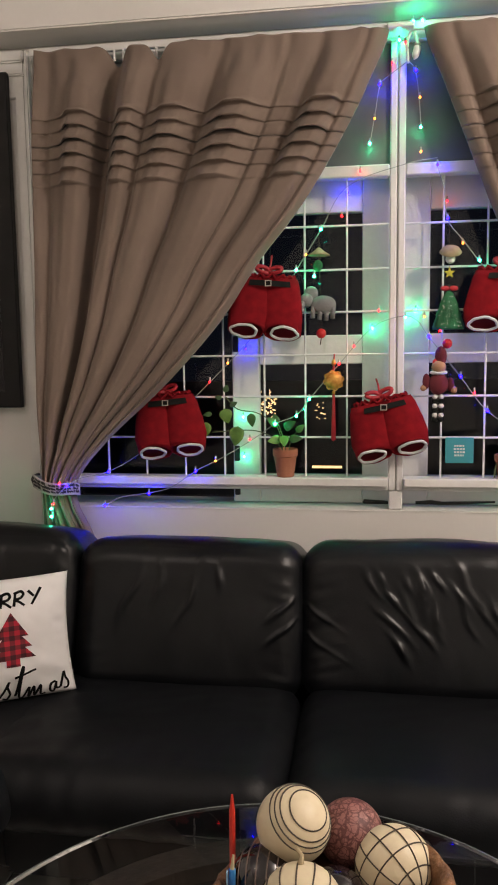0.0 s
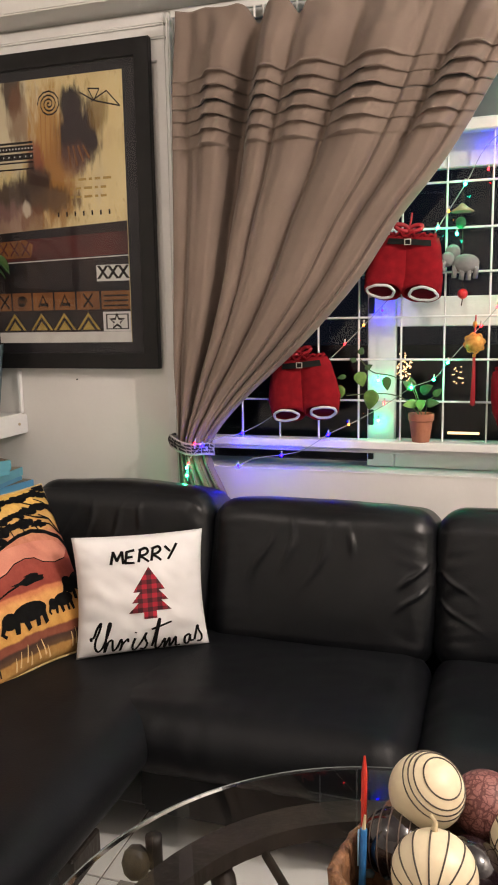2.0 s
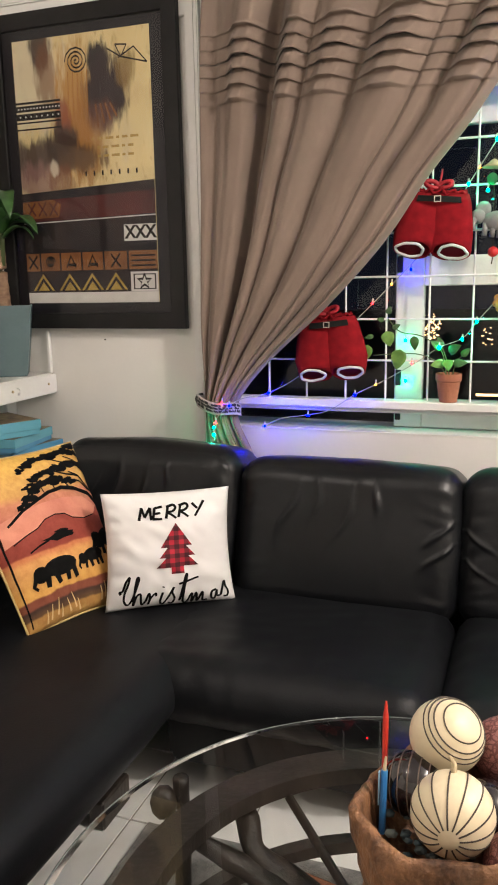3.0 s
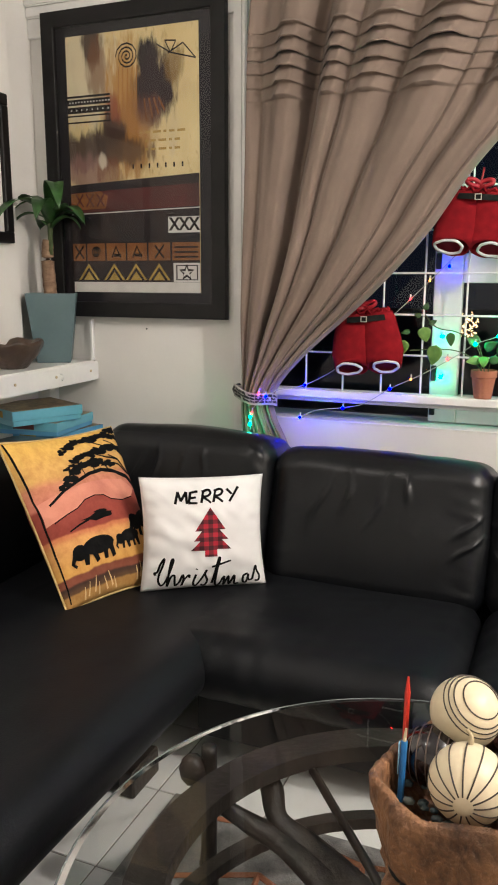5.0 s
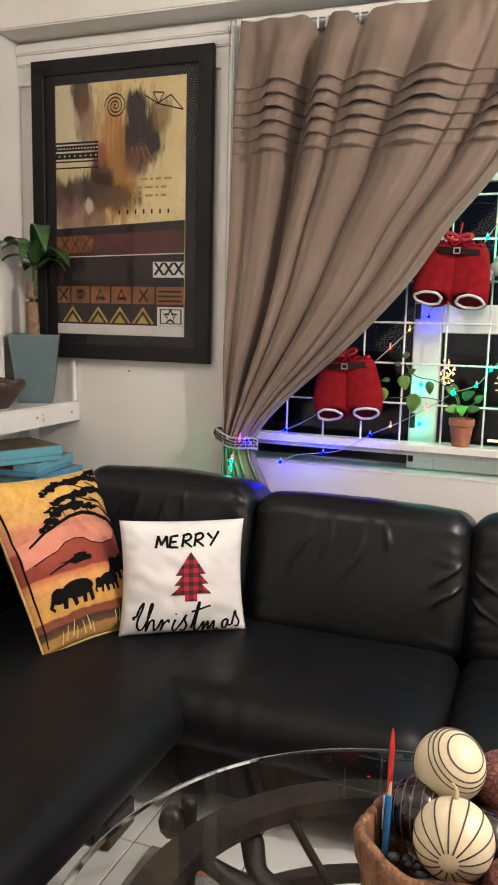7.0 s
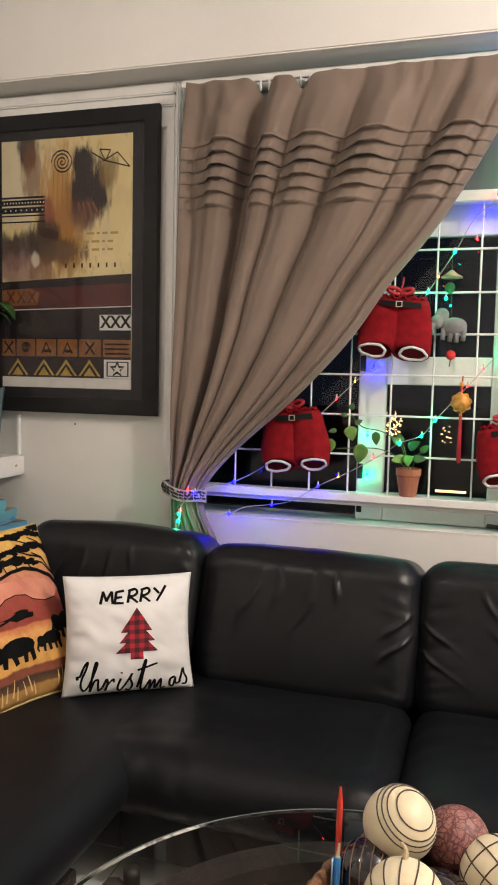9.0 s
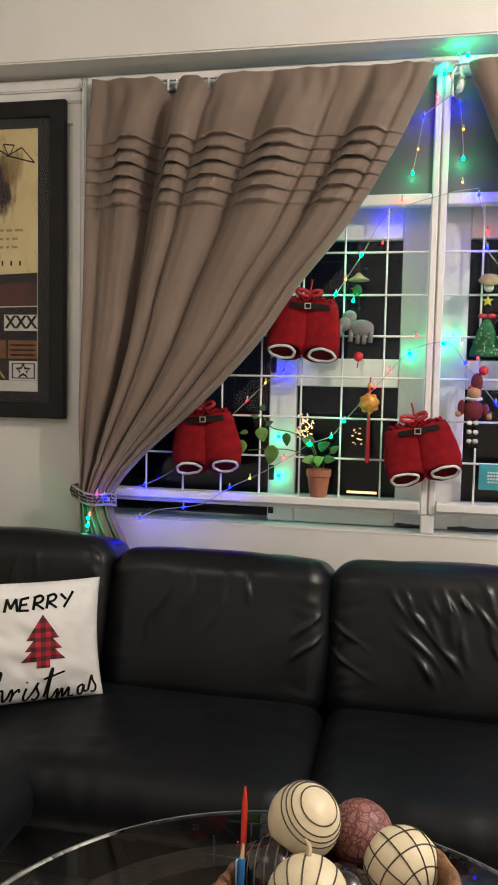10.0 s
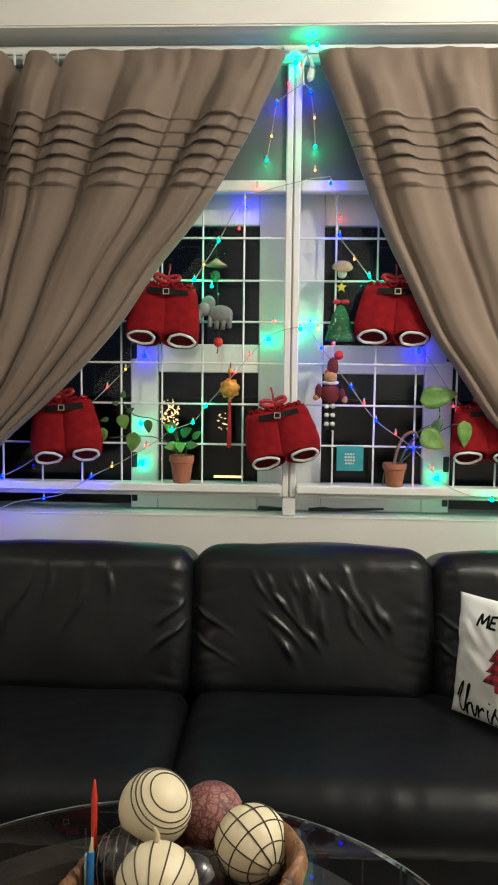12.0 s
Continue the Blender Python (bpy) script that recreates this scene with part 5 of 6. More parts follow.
flat("panel", rect(0.765, 0.235, 1.0, 0.297), P_CREAM)
v, f = letters("XXX", 0.12, 0, 0.004)
flat("lettering", ([(0.885 + x * 0.87, 0.246 + y * 0.56) for x, y in v], f), P_DARK)
for k in range(6):
    x0, x1 = ((0.0, 0.105), (0.117, 0.264), (0.276, 0.43), (0.442, 0.597), (0.61, 0.777), (0.792, 1.0))[k]
    flat("square", rect(x0, 0.128, x1, 0.198), P_ORANGE)
    c = (x0 + x1) / 2
    if k in (0, 4):
        flat("cross", stroke([(c - 0.035, 0.138), (c + 0.035, 0.188)], 0.005), P_DARK)
        flat("cross", stroke([(c - 0.035, 0.188), (c + 0.035, 0.138)], 0.005), P_DARK)
    elif k == 1:
        flat("coil", stroke([(c + (0.04 - 0.0016 * s) * math.cos(s * 0.7), 0.163 + (0.022 - 0.0008 * s) * math.sin(s * 0.7)) for s in range(22)], 0.004), P_DARK)
    elif k in (2, 3):
        flat("mark", stroke([(c - 0.035, 0.14), (c + 0.0, 0.185), (c + 0.035, 0.14)], 0.005), P_DARK)
        flat("mark", stroke([(c - 0.02, 0.15), (c + 0.04, 0.15)], 0.006), P_DARK)
    else:
        for j in range(3):
            flat("bar", rect(0.81, 0.138 + 0.019 * j, 0.985, 0.145 + 0.019 * j), P_DARK)
for c in (0.126, 0.335, 0.51, 0.69):
    flat("chevron", ([(c - 0.085, 0.05), (c, 0.117), (c + 0.085, 0.05), (c + 0.066, 0.05), (c, 0.102), (c - 0.066, 0.05)], [(0, 1, 4, 5), (1, 2, 3, 4)]), P_GOLD)
    flat("triangle", ([(c - 0.045, 0.05), (c + 0.045, 0.05), (c, 0.085)], [(0, 1, 2)]), P_GOLD)
flat("panel", rect(0.80, 0.043, 1.0, 0.118), P_CREAM)
flat("panel", rect(0.82, 0.05, 0.985, 0.11), P_SLATE)
star = [(0.90 + (0.055 if k % 2 == 0 else 0.022) * math.cos(math.pi / 2 + k * math.pi / 5), 0.08 + (0.030 if k % 2 == 0 else 0.012) * math.sin(math.pi / 2 + k * math.pi / 5)) for k in range(11)]
flat("panel", rect(0.83, 0.054, 0.975, 0.106), P_CREAM)
flat("star", stroke(star, 0.005), P_DARK)
pg = part("glass", sheet(PX0 + FW, PX1 - FW, -0.0445, PZ0 + FW, PZ1 - FW), M_PICGLASS, picture, "clear picture glass")
pg.visible_shadow = False

# second framed picture, on the side wall
pic2 = thing("framed_picture", (XL + 0.085, -0.62, 1.58), "black-framed picture with a pale sheet on the side wall", "picture")
part("frame", boxes((XL + 0.0715, XL + 0.10, -0.95, -0.30, 1.585, 1.63), (XL + 0.0715, XL + 0.10, -0.95, -0.30, 2.13, 2.175), (XL + 0.0715, XL + 0.10, -0.95, -0.905, 1.63, 2.13), (XL + 0.0715, XL + 0.10, -0.345, -0.30, 1.63, 2.13), bevel=0.004), M_BLACK, pic2)
part("sheet", boxes((XL + 0.0712, XL + 0.082, -0.905, -0.345, 1.63, 2.13)), P_CREAM, pic2, "pale paper sheet")

# ---------------------------------------------------------------- shelves in the corner
shelf = thing("wall_shelf", (-2.29, -0.35, 1.0), "chunky white painted shelf on the side wall", "shelf")
part("board", boxes((XL + 0.001, -2.152, -1.9, -0.002, 1.005, 1.072), bevel=0.006, seg=2), M_WHITE, shelf)
part("front_edge", boxes((-2.1515, -2.135, -1.9, -0.002, 0.985, 1.069), bevel=0.004, seg=2), M_WHITE, shelf)
for y in (-0.07, -0.33, -0.6):
    part("screw", rod(bmesh.new(), (-2.136, y, 1.03), (-2.131, y, 1.03), 0.006, n=10), M_STEM, shelf)
hk = bmesh.new()
tube(hk, curve_through([(-2.136, -0.30, 1.04), (-2.122, -0.30, 1.038), (-2.118, -0.302, 1.022), (-2.126, -0.30, 1.012), (-2.130, -0.296, 1.02)], 4), 0.0022, 6)
part("hook", hk, M_BAR, shelf)
part("upright", boxes((XL + 0.001, -2.36, -0.075, -0.002, 0.70, 0.984), bevel=0.004), M_WHITE, shelf)
part("back_strip", boxes((-2.165, -2.150, -0.022, -0.002, 1.073, 1.26), bevel=0.003), M_WHITE, shelf)
low = thing("low_shelf", (-2.29, -0.5, 0.695), "white shelf board behind the sofa corner", "shelf")
part("board", boxes((XL + 0.001, -2.14, -1.9, -0.004, 0.695, 0.73), bevel=0.004), M_WHITE, low)

# planter with a dracaena
M_PLANTER = mat("grey_blue_planter", (0.085, 0.135, 0.145), (0.11, 0.165, 0.175), 6, 0.45, 0.05, 80, fine=0.2)
M_SOIL = mat("potting_soil", (0.02, 0.013, 0.009), (0.045, 0.03, 0.02), 60, 0.95, 0.6, 200)
M_TRUNK = mat("cane_bark", (0.17, 0.10, 0.06), (0.28, 0.18, 0.11), 20, 0.8, 0.4, 90, stretch=(1, 1, 2.5))
M_LEAF = mat("dark_green_leaf", (0.020, 0.062, 0.016), (0.045, 0.12, 0.03), 14, 0.35, 0.1, 80)
M_LEAFLIGHT = mat("bright_green_leaf", (0.07, 0.17, 0.03), (0.16, 0.29, 0.06), 20, 0.4, 0.1, 90)
M_TERRA = mat("terracotta", (0.30, 0.105, 0.055), (0.40, 0.16, 0.09), 10, 0.75, 0.15, 90, fine=0.3)
M_STALK = mat("green_stalk", (0.05, 0.075, 0.025), (0.09, 0.12, 0.045), 20, 0.6)


def planter(cx, cy, z0):
    t = thing("planter", (cx, cy, z0), "tapered square grey-blue planter with a dracaena", "plant")
    bm = bmesh.new()
    rows = []
    turn = math.radians(32)
    for hw, z in ((0.070, 0), (0.073, 0.004), (0.108, 0.296), (0.108, 0.304), (0.101, 0.304), (0.098, 0.265), (0.0, 0.265)):
        ring = []
        for a, b in ((-1, -1), (1, -1), (1, 1), (-1, 1)):
            x, y = a * hw, b * hw
            ring.append(bm.verts.new((cx + x * math.cos(turn) - y * math.sin(turn), cy + x * math.sin(turn) + y * math.cos(turn), z0 + z)))
        rows.append(ring)
    for a, b in zip(rows, rows[1:]):
        for k in range(4):
            bm.faces.new((a[k], a[(k + 1) % 4], b[(k + 1) % 4], b[k]))
    bm.faces.new(list(reversed(rows[0])))
    bmesh.ops.remove_doubles(bm, verts=bm.verts, dist=1e-5)
    part("pot", bm, M_PLANTER, t)
    part("soil", rod(bmesh.new(), (cx, cy, z0 + 0.262), (cx, cy, z0 + 0.272), 0.075, n=24), M_SOIL, t)
    bm = bmesh.new()
    pts = [(cx - 0.005, cy, z0 + 0.25), (cx - 0.012, cy, z0 + 0.36), (cx - 0.015, cy, z0 + 0.46), (cx - 0.01, cy, z0 + 0.535)]
    tube(bm, curve_through(pts, 5), [0.030, 0.029, 0.031, 0.028, 0.030, 0.028, 0.030, 0.027, 0.028, 0.029, 0.026, 0.027, 0.025, 0.026, 0.024, 0.022], 12)
    part("cane", bm, M_TRUNK, t, smooth=True)
    base = Vector((cx + 0.005, cy - 0.005, z0 + 0.53))
    rnd = random.Random(21)
    bm = bmesh.new()
    tube(bm, [base - Vector((0, 0, 0.06)), base + Vector((0.005, 0, 0.06)), base + Vector((0.012, 0, 0.16))], [0.010, 0.012, 0.008], 8)
    part("shoot", bm, M_STALK, t, smooth=True)
    for k in range(13):
        a = k * 2.4 + 0.3
        ln = rnd.uniform(0.27, 0.41)
        rise = rnd.uniform(0.55, 1.5)
        at_ = base + Vector((0.01, 0, 0.05 + 0.007 * k))
        if math.cos(a) < -0.2:
            ln *= 0.62
        if math.sin(a) > 0.1:
            ln *= 0.55
        bm = bmesh.new()
        rows, n = [], 9
        for i in range(n + 1):
            s = i / n
            out = ln * (s * (1 - 0.18 * s))
            h = ln * (rise * s - (0.35 + 0.72 * rise) * s * s)
            c = at_ + Vector((math.cos(a) * out, math.sin(a) * out, h))
            w = 0.037 * (math.sin(math.pi * min(1, 0.12 + 0.88 * s)) ** 0.75) + 0.0015
            sidev = Vector((-math.sin(a), math.cos(a), 0))
            rows.append([bm.verts.new(c + sidev * w + Vector((0, 0, 0.006))), bm.verts.new(c), bm.verts.new(c - sidev * w + Vector((0, 0, 0.006)))])
        for p, q in zip(rows, rows[1:]):
            for i in range(2):
                bm.faces.new((p[i], p[i + 1], q[i + 1], q[i]))
        lf = part("leaf", bm, M_LEAF, t, smooth=True)
        s_ = lf.modifiers.new("thickness", "SOLIDIFY")
        s_.thickness = 0.0012
    return t


planter(-2.285, -0.125, 1.0725)

# brown bowl on the shelf
bm = bmesh.new()
lathe(bm, [(0.05, 0.0), (0.06, 0.004), (0.10, 0.05), (0.128, 0.10), (0.126, 0.115), (0.118, 0.112), (0.09, 0.06), (0.0, 0.03)], 40, (-2.275, -0.43, 1.0725), lambda r, z, a: (r * (1 + 0.03 * math.sin(9 * a)), z + 0.006 * math.sin(7 * a) * (z > 0.08)))
tagged(part("brown_bowl", bm, mat("brown_glazed_clay", (0.035, 0.020, 0.014), (0.08, 0.05, 0.035), 12, 0.3, 0.2, 60), None, "", True), "dark brown bowl with a wavy rim", "bowl")


M_PHOTO = mat("printed_card", (0.05, 0.03, 0.02), (0.30, 0.22, 0.12), 26, 0.35, fine=0.4)


# board game boxes on the low shelf
def game_box(x0, x1, y0, y1, z0, h, turn, lid, side, label, tilt=0.0):
    t = thing("game_box", ((x0 + x1) / 2, (y0 + y1) / 2, z0), label, "board game", "stack of game boxes")
    c = Vector(((x0 + x1) / 2, (y0 + y1) / 2, z0))
    for name, d, m in (("box_base", (x0 + 0.004, x1 - 0.004, y0 + 0.004, y1 - 0.004, z0, z0 + h * 0.6), side), ("lid", (x0, x1, y0, y1, z0 + h * 0.35, z0 + h), lid)):
        bm = boxes(d, bevel=0.002)
        bmesh.ops.rotate(bm, verts=bm.verts, cent=c, matrix=Matrix.Rotation(math.radians(turn), 3, "Z") @ Matrix.Rotation(math.radians(tilt), 3, "X"))
        made = part(name, bm, m, t)
    bm = boxes((x0 + 0.006, x1 - 0.006, y0 + 0.006, y1 - 0.006, z0 + h + 0.0002, z0 + h + 0.0012))
    bmesh.ops.rotate(bm, verts=bm.verts, cent=c, matrix=Matrix.Rotation(math.radians(turn), 3, "Z") @ Matrix.Rotation(math.radians(tilt), 3, "X"))
    part("lid_picture", bm, M_PHOTO, made, "dark mottled lid picture")
    return t


M_CYAN = mat("light_blue_card", (0.10, 0.33, 0.42), (0.14, 0.40, 0.50), 8, 0.4, fine=0.2)
M_BLUECARD = mat("blue_card", (0.07, 0.26, 0.45), (0.10, 0.32, 0.52), 8, 0.35)
for x0, x1, y0, y1, z0, h, turn, lid, side, label in (
        (-2.40, -2.09, -0.37, -0.06, 0.731, 0.060, -9, M_BLUECARD, M_BLUECARD, "blue board game box with a printed lid"),
        (-2.41, -2.09, -0.44, -0.12, 0.7925, 0.056, 6, M_CYAN, M_BLUECARD, "light blue game box, lying askew on another"),
        (-2.38, -2.10, -0.52, -0.20, 0.850, 0.062, -26, M_CYAN, M_CYAN, "light blue game box with a dark lid picture")):
    t = game_box(x0, x1, y0, y1, z0, h, turn, lid, side, label)
    # the maker's mark on the long side: a plain red plate
    bm = boxes(((x0 + x1) / 2 - 0.05, (x0 + x1) / 2 + 0.05, y0 - 0.0012, y0 - 0.0002, z0 + h * 0.45, z0 + h * 0.88))
    bmesh.ops.rotate(bm, verts=bm.verts, cent=((x0 + x1) / 2, (y0 + y1) / 2, z0), matrix=Matrix.Rotation(math.radians(turn), 3, "Z"))
    part("mark", bm, P_MAROON if turn == 6 else P_GOLD, t, "plain printed plate")

# ---------------------------------------------------------------- things hung on the window grille
M_FELT = mat("red_felt", (0.165, 0.006, 0.010), (0.25, 0.010, 0.015), 30, 0.95, 0.3, 500, fine=0.4, spec=0.1)
M_FELTDARK = mat("dark_red_lining", (0.09, 0.006, 0.012), (0.14, 0.01, 0.018), 14, 0.95, 0.3, 320, spec=0.1)
M_FUR = mat("white_trim", (0.66, 0.65, 0.63), (0.76, 0.75, 0.73), 30, 0.95, 0.6, 260)
M_BELT = mat("belt_cloth", (0.007, 0.008, 0.007), (0.014, 0.015, 0.013), 20, 0.8, 0.2, 200, spec=0.15)
M_METAL = mat("pale_metal", (0.55, 0.52, 0.45), (0.62, 0.60, 0.52), 20, 0.3, 0.1, 100, metal=0.9)
M_RIBBON = mat("red_ribbon", (0.33, 0.010, 0.020), (0.42, 0.02, 0.03), 30, 0.5, 0.15, 200)


def santa_pants(cx, z_top, w, h, lean, y=-0.034, belt=True, label=""):
    """A little pair of felt breeches with open, white-trimmed legs, hung by a bow from a grille bar."""
    t = thing("santa_pants", (cx, y, z_top - h), label or "small red felt breeches ornament with white cuffs", "christmas ornament", "felt breeches on the grille")
    turn = Matrix.Translation((cx, y, z_top)) @ Matrix.Rotation(math.radians(-lean), 4, "Y")
    n = 28

    def loop(bm, c, rx, ry, tip, seed=0.0):
        out = []
        for k in range(n):
            a = k * math.tau / n
            wob = 1 + 0.05 * math.sin(3 * a + seed) + 0.03 * math.sin(7 * a + 2 * seed)
            p = Vector((rx * math.cos(a) * wob, ry * math.sin(a) * wob, 0))
            p = Matrix.Rotation(tip, 3, "X") @ p
            out.append(bm.verts.new(turn @ (Vector(c) + p)))
        return out
    for s in (-1, 1):
        bm = bmesh.new()
        secs = [((s * 0.190 * w, 0.0, 0.0), 0.205 * w, 0.020, 0.0), ((s * 0.205 * w, -0.004, -0.12 * h), 0.228 * w, 0.026, 0.0), ((s * 0.218 * w, -0.008, -0.40 * h), 0.270 * w, 0.030, -0.1),
                ((s * 0.232 * w, -0.012, -0.65 * h), 0.292 * w, 0.031, -0.3), ((s * 0.238 * w, -0.016, -0.83 * h), 0.270 * w, 0.036, -0.7), ((s * 0.255 * w, -0.024, -0.90 * h), 0.240 * w, 0.036, -0.95)]
        loops = [loop(bm, *q, seed=s + i * 0.7 + cx * 9) for i, q in enumerate(secs)]
        for a, b in zip(loops, loops[1:]):
            for k in range(n):
                bm.faces.new((a[k], a[(k + 1) % n], b[(k + 1) % n], b[k]))
        leg = part("leg", bm, M_FELT, t, smooth=True)
        sd = leg.modifiers.new("thickness", "SOLIDIFY")
        sd.thickness = 0.003
        bm = bmesh.new()
        ring = loop(bm, (s * 0.280 * w, -0.019, -0.875 * h), 0.172 * w, 0.027, -0.85, s)
        bm.faces.new(ring)
        part("lining", bm, M_FELTDARK, leg)
        bm = bmesh.new()
        pts = [v.co.copy() for v in loop(bm, (s * 0.286 * w, -0.028, -0.90 * h), 0.186 * w, 0.030, -0.85, s + 5 * 0.7 + cx * 9)]
        bm.free()
        bm = bmesh.new()
        tube(bm, pts + pts[:2], 0.0052, 7, caps=False)
        part("cuff", bm, M_FUR, leg, "white trim", smooth=True)
    if belt:
        bm = bmesh.new()
        a = loop(bm, (0, -0.006, -0.045 * h), 0.405 * w, 0.036, 0.0)
        b = loop(bm, (0, -0.006, -0.140 * h), 0.425 * w, 0.041, 0.0)
        for k in range(n):
            if k not in (16, 17, 25):
                bm.faces.new((a[k], a[(k + 1) % n], b[(k + 1) % n], b[k]))
        part("belt", bm, M_BELT, t, "black cloth belt")
        bm = bmesh.new()
        c = turn @ Vector((0.02 * w, -0.051, -0.095 * h))
        for dx0, dx1, dz0, dz1 in ((-0.012, 0.012, 0.008, 0.011), (-0.012, 0.012, -0.011, -0.008), (-0.012, -0.009, -0.008, 0.008), (0.009, 0.012, -0.008, 0.008)):
            box(bm, c.x + dx0, c.x + dx1, c.y - 0.002, c.y + 0.002, c.z + dz0, c.z + dz1)
        part("buckle", bm, M_METAL, t, "pale square buckle")
    # gathered ruffle and bow at the waist
    bm = bmesh.new()
    pts = [turn @ Vector((0.36 * w * math.cos(k * math.tau / 40), 0.020 * math.sin(k * math.tau / 40), 0.006 + 0.006 * math.sin(k * 2.3) + 0.006 * math.sin(k * 4.1))) for k in range(41)]
    tube(bm, pts, 0.0065, 7, caps=False)
    part("ruffle", bm, M_FELT, t, smooth=True)
    for s in (-1, 1):
        bm = bmesh.new()
        pts = [turn @ (Vector((0.0, -0.012, 0.018)) + Vector((s * (0.022 * math.sin(a) + 0.034 * math.sin(a / 2)), -0.006 * math.sin(a), 0.012 * (1 - math.cos(a))))) for a in [k * math.tau / 16 for k in range(17)]]
        tube(bm, pts, 0.008, 7)
        part("bow_loop", bm, M_RIBBON, t, smooth=True)
    bm = bmesh.new()
    tube(bm, [turn @ Vector(p) for p in ((0.0, -0.008, 0.02), (0.004, 0.0, 0.06), (0.002, 0.02, 0.085))], 0.004, 6)
    part("loop", bm, M_RIBBON, t, smooth=True)
    return t


santa_pants(-0.474, 1.752, 0.268, 0.222, -5)
santa_pants(0.386, 1.756, 0.268, 0.212, -2)
santa_pants(-0.058, 1.290, 0.268, 0.212, 13, y=-0.045, label="small red felt breeches, hung tilted on the mullion")
santa_pants(-0.880, 1.312, 0.262, 0.236, 6)
santa_pants(0.742, 1.305, 0.268, 0.205, 2, label="small red felt breeches half behind the curtain")

M_STRAW = mat("straw", (0.33, 0.25, 0.14), (0.45, 0.36, 0.22), 40, 0.8, 0.4, 200)
M_GREENFELT = mat("green_felt", (0.012, 0.10, 0.035), (0.02, 0.16, 0.06), 20, 0.9, 0.3, 250)
M_GREYFELT = mat("grey_felt", (0.16, 0.16, 0.16), (0.24, 0.24, 0.235), 20, 0.95, 0.4, 260)
M_THREAD = mat("dark_thread", (0.05, 0.03, 0.02), None, 20, 0.8)
M_REDBEAD = mat("red_bead", (0.50, 0.012, 0.014), (0.58, 0.02, 0.02), 20, 0.5, 0.2, 160)
M_YELLOW = mat("yellow_felt", (0.55, 0.48, 0.05), (0.65, 0.56, 0.08), 20, 0.85, 0.2, 200)
M_GOLD = mat("gold_brocade", (0.50, 0.22, 0.04), (0.75, 0.42, 0.10), 60, 0.35, 0.4, 160, metal=0.5)
M_MAROON = mat("maroon_cloth", (0.09, 0.008, 0.016), (0.14, 0.014, 0.022), 20, 0.9, 0.3, 200)
M_SKIN = mat("tan_felt", (0.36, 0.19, 0.10), (0.44, 0.24, 0.13), 20, 0.85, 0.2, 200)
M_SEQUIN = mat("sequin", (0.65, 0.70, 0.62), (0.8, 0.8, 0.75), 20, 0.2, metal=0.8)
YH = -0.012

# string with a straw hat, a grey plush toy and a red bead
orn = thing("hanging_ornament", (-0.282, YH, 1.53), "string ornament with straw hat, grey plush toy and red bead", "christmas ornament")
part("thread", rod(bmesh.new(), (-0.290, YH + 0.022, 1.945), (-0.280, YH, 1.525), 0.0012, n=5), M_THREAD, orn)
bm = bmesh.new()
lathe(bm, [(0.040, 0.0), (0.041, 0.003), (0.020, 0.016), (0.006, 0.028), (0.0, 0.030), (0.0, 0.026), (0.018, 0.012), (0.040, 0.0)], 24, (-0.288, YH, 1.832))
part("hat", bm, M_STRAW, orn, "conical straw hat", smooth=True)
bm = bmesh.new()
ball(bm, (-0.292, YH, 1.795), 0.019, (1, 0.8, 1.15), 2)
part("green_ball", bm, M_GREENFELT, orn, smooth=True)
bm = bmesh.new()
ball(bm, (-0.272, YH - 0.006, 1.652), 0.042, (1.15, 0.62, 0.80), 3)
ball(bm, (-0.335, YH - 0.012, 1.668), 0.026, (1, 0.8, 1.05), 2)
ball(bm, (-0.318, YH - 0.004, 1.692), 0.030, (0.95, 0.30, 1.0), 2)
for x, z in ((-0.312, 1.61), (-0.286, 1.603), (-0.262, 1.600), (-0.238, 1.606)):
    rod(bm, (x + 0.004, YH - 0.012, z + 0.035), (x, YH - 0.012, z - 0.008), 0.010, 0.009, 8)
tube(bm, curve_through([(-0.345, YH - 0.02, 1.66), (-0.352, YH - 0.028, 1.64), (-0.345, YH - 0.03, 1.622)], 4), [0.012, 0.012, 0.011, 0.011, 0.010, 0.009, 0.008, 0.007, 0.006], 8)
part("plush_toy", bm, M_GREYFELT, orn, "soft grey plush toy", smooth=True)
bm = bmesh.new()
ball(bm, (-0.280, YH, 1.545), 0.0185, sub=3)
part("red_bead", bm, M_REDBEAD, orn, "red pompom", smooth=True)
part("tail", rod(bmesh.new(), (-0.280, YH, 1.528), (-0.284, YH, 1.502), 0.002, n=6), M_THREAD, orn)

# round gold lantern with a red tassel
lan = thing("tassel_lantern", (-0.234, YH, 1.137), "gold brocade lucky charm with a long red tassel", "christmas ornament")
bm = bmesh.new()
ball(bm, (-0.234, YH - 0.004, 1.368), 0.034, (1, 0.55, 0.95), 3)
part("globe", bm, M_GOLD, lan, smooth=True)
bm = bmesh.new()
for k in range(8):
    a = k * math.tau / 8
    tube(bm, [(-0.234 + 0.035 * math.cos(a + d) * (1 + 0.10 * math.sin(d * 8)), YH - 0.004, 1.368 + 0.034 * math.sin(a + d) * (1 + 0.10 * math.sin(d * 8))) for d in [j * 0.8 / 5 for j in range(6)]], 0.0035, 5)
part("scroll_rim", bm, M_GOLD, lan)
part("cord", rod(bmesh.new(), (-0.234, YH, 1.40), (-0.232, YH + 0.02, 1.467), 0.005, 0.003, 6), M_RIBBON, lan)
bm = bmesh.new()
ball(bm, (-0.234, YH, 1.435), 0.009, (1, 1, 1.4), 2)
ball(bm, (-0.2345, YH, 1.322), 0.007, (1, 1, 1.2), 2)
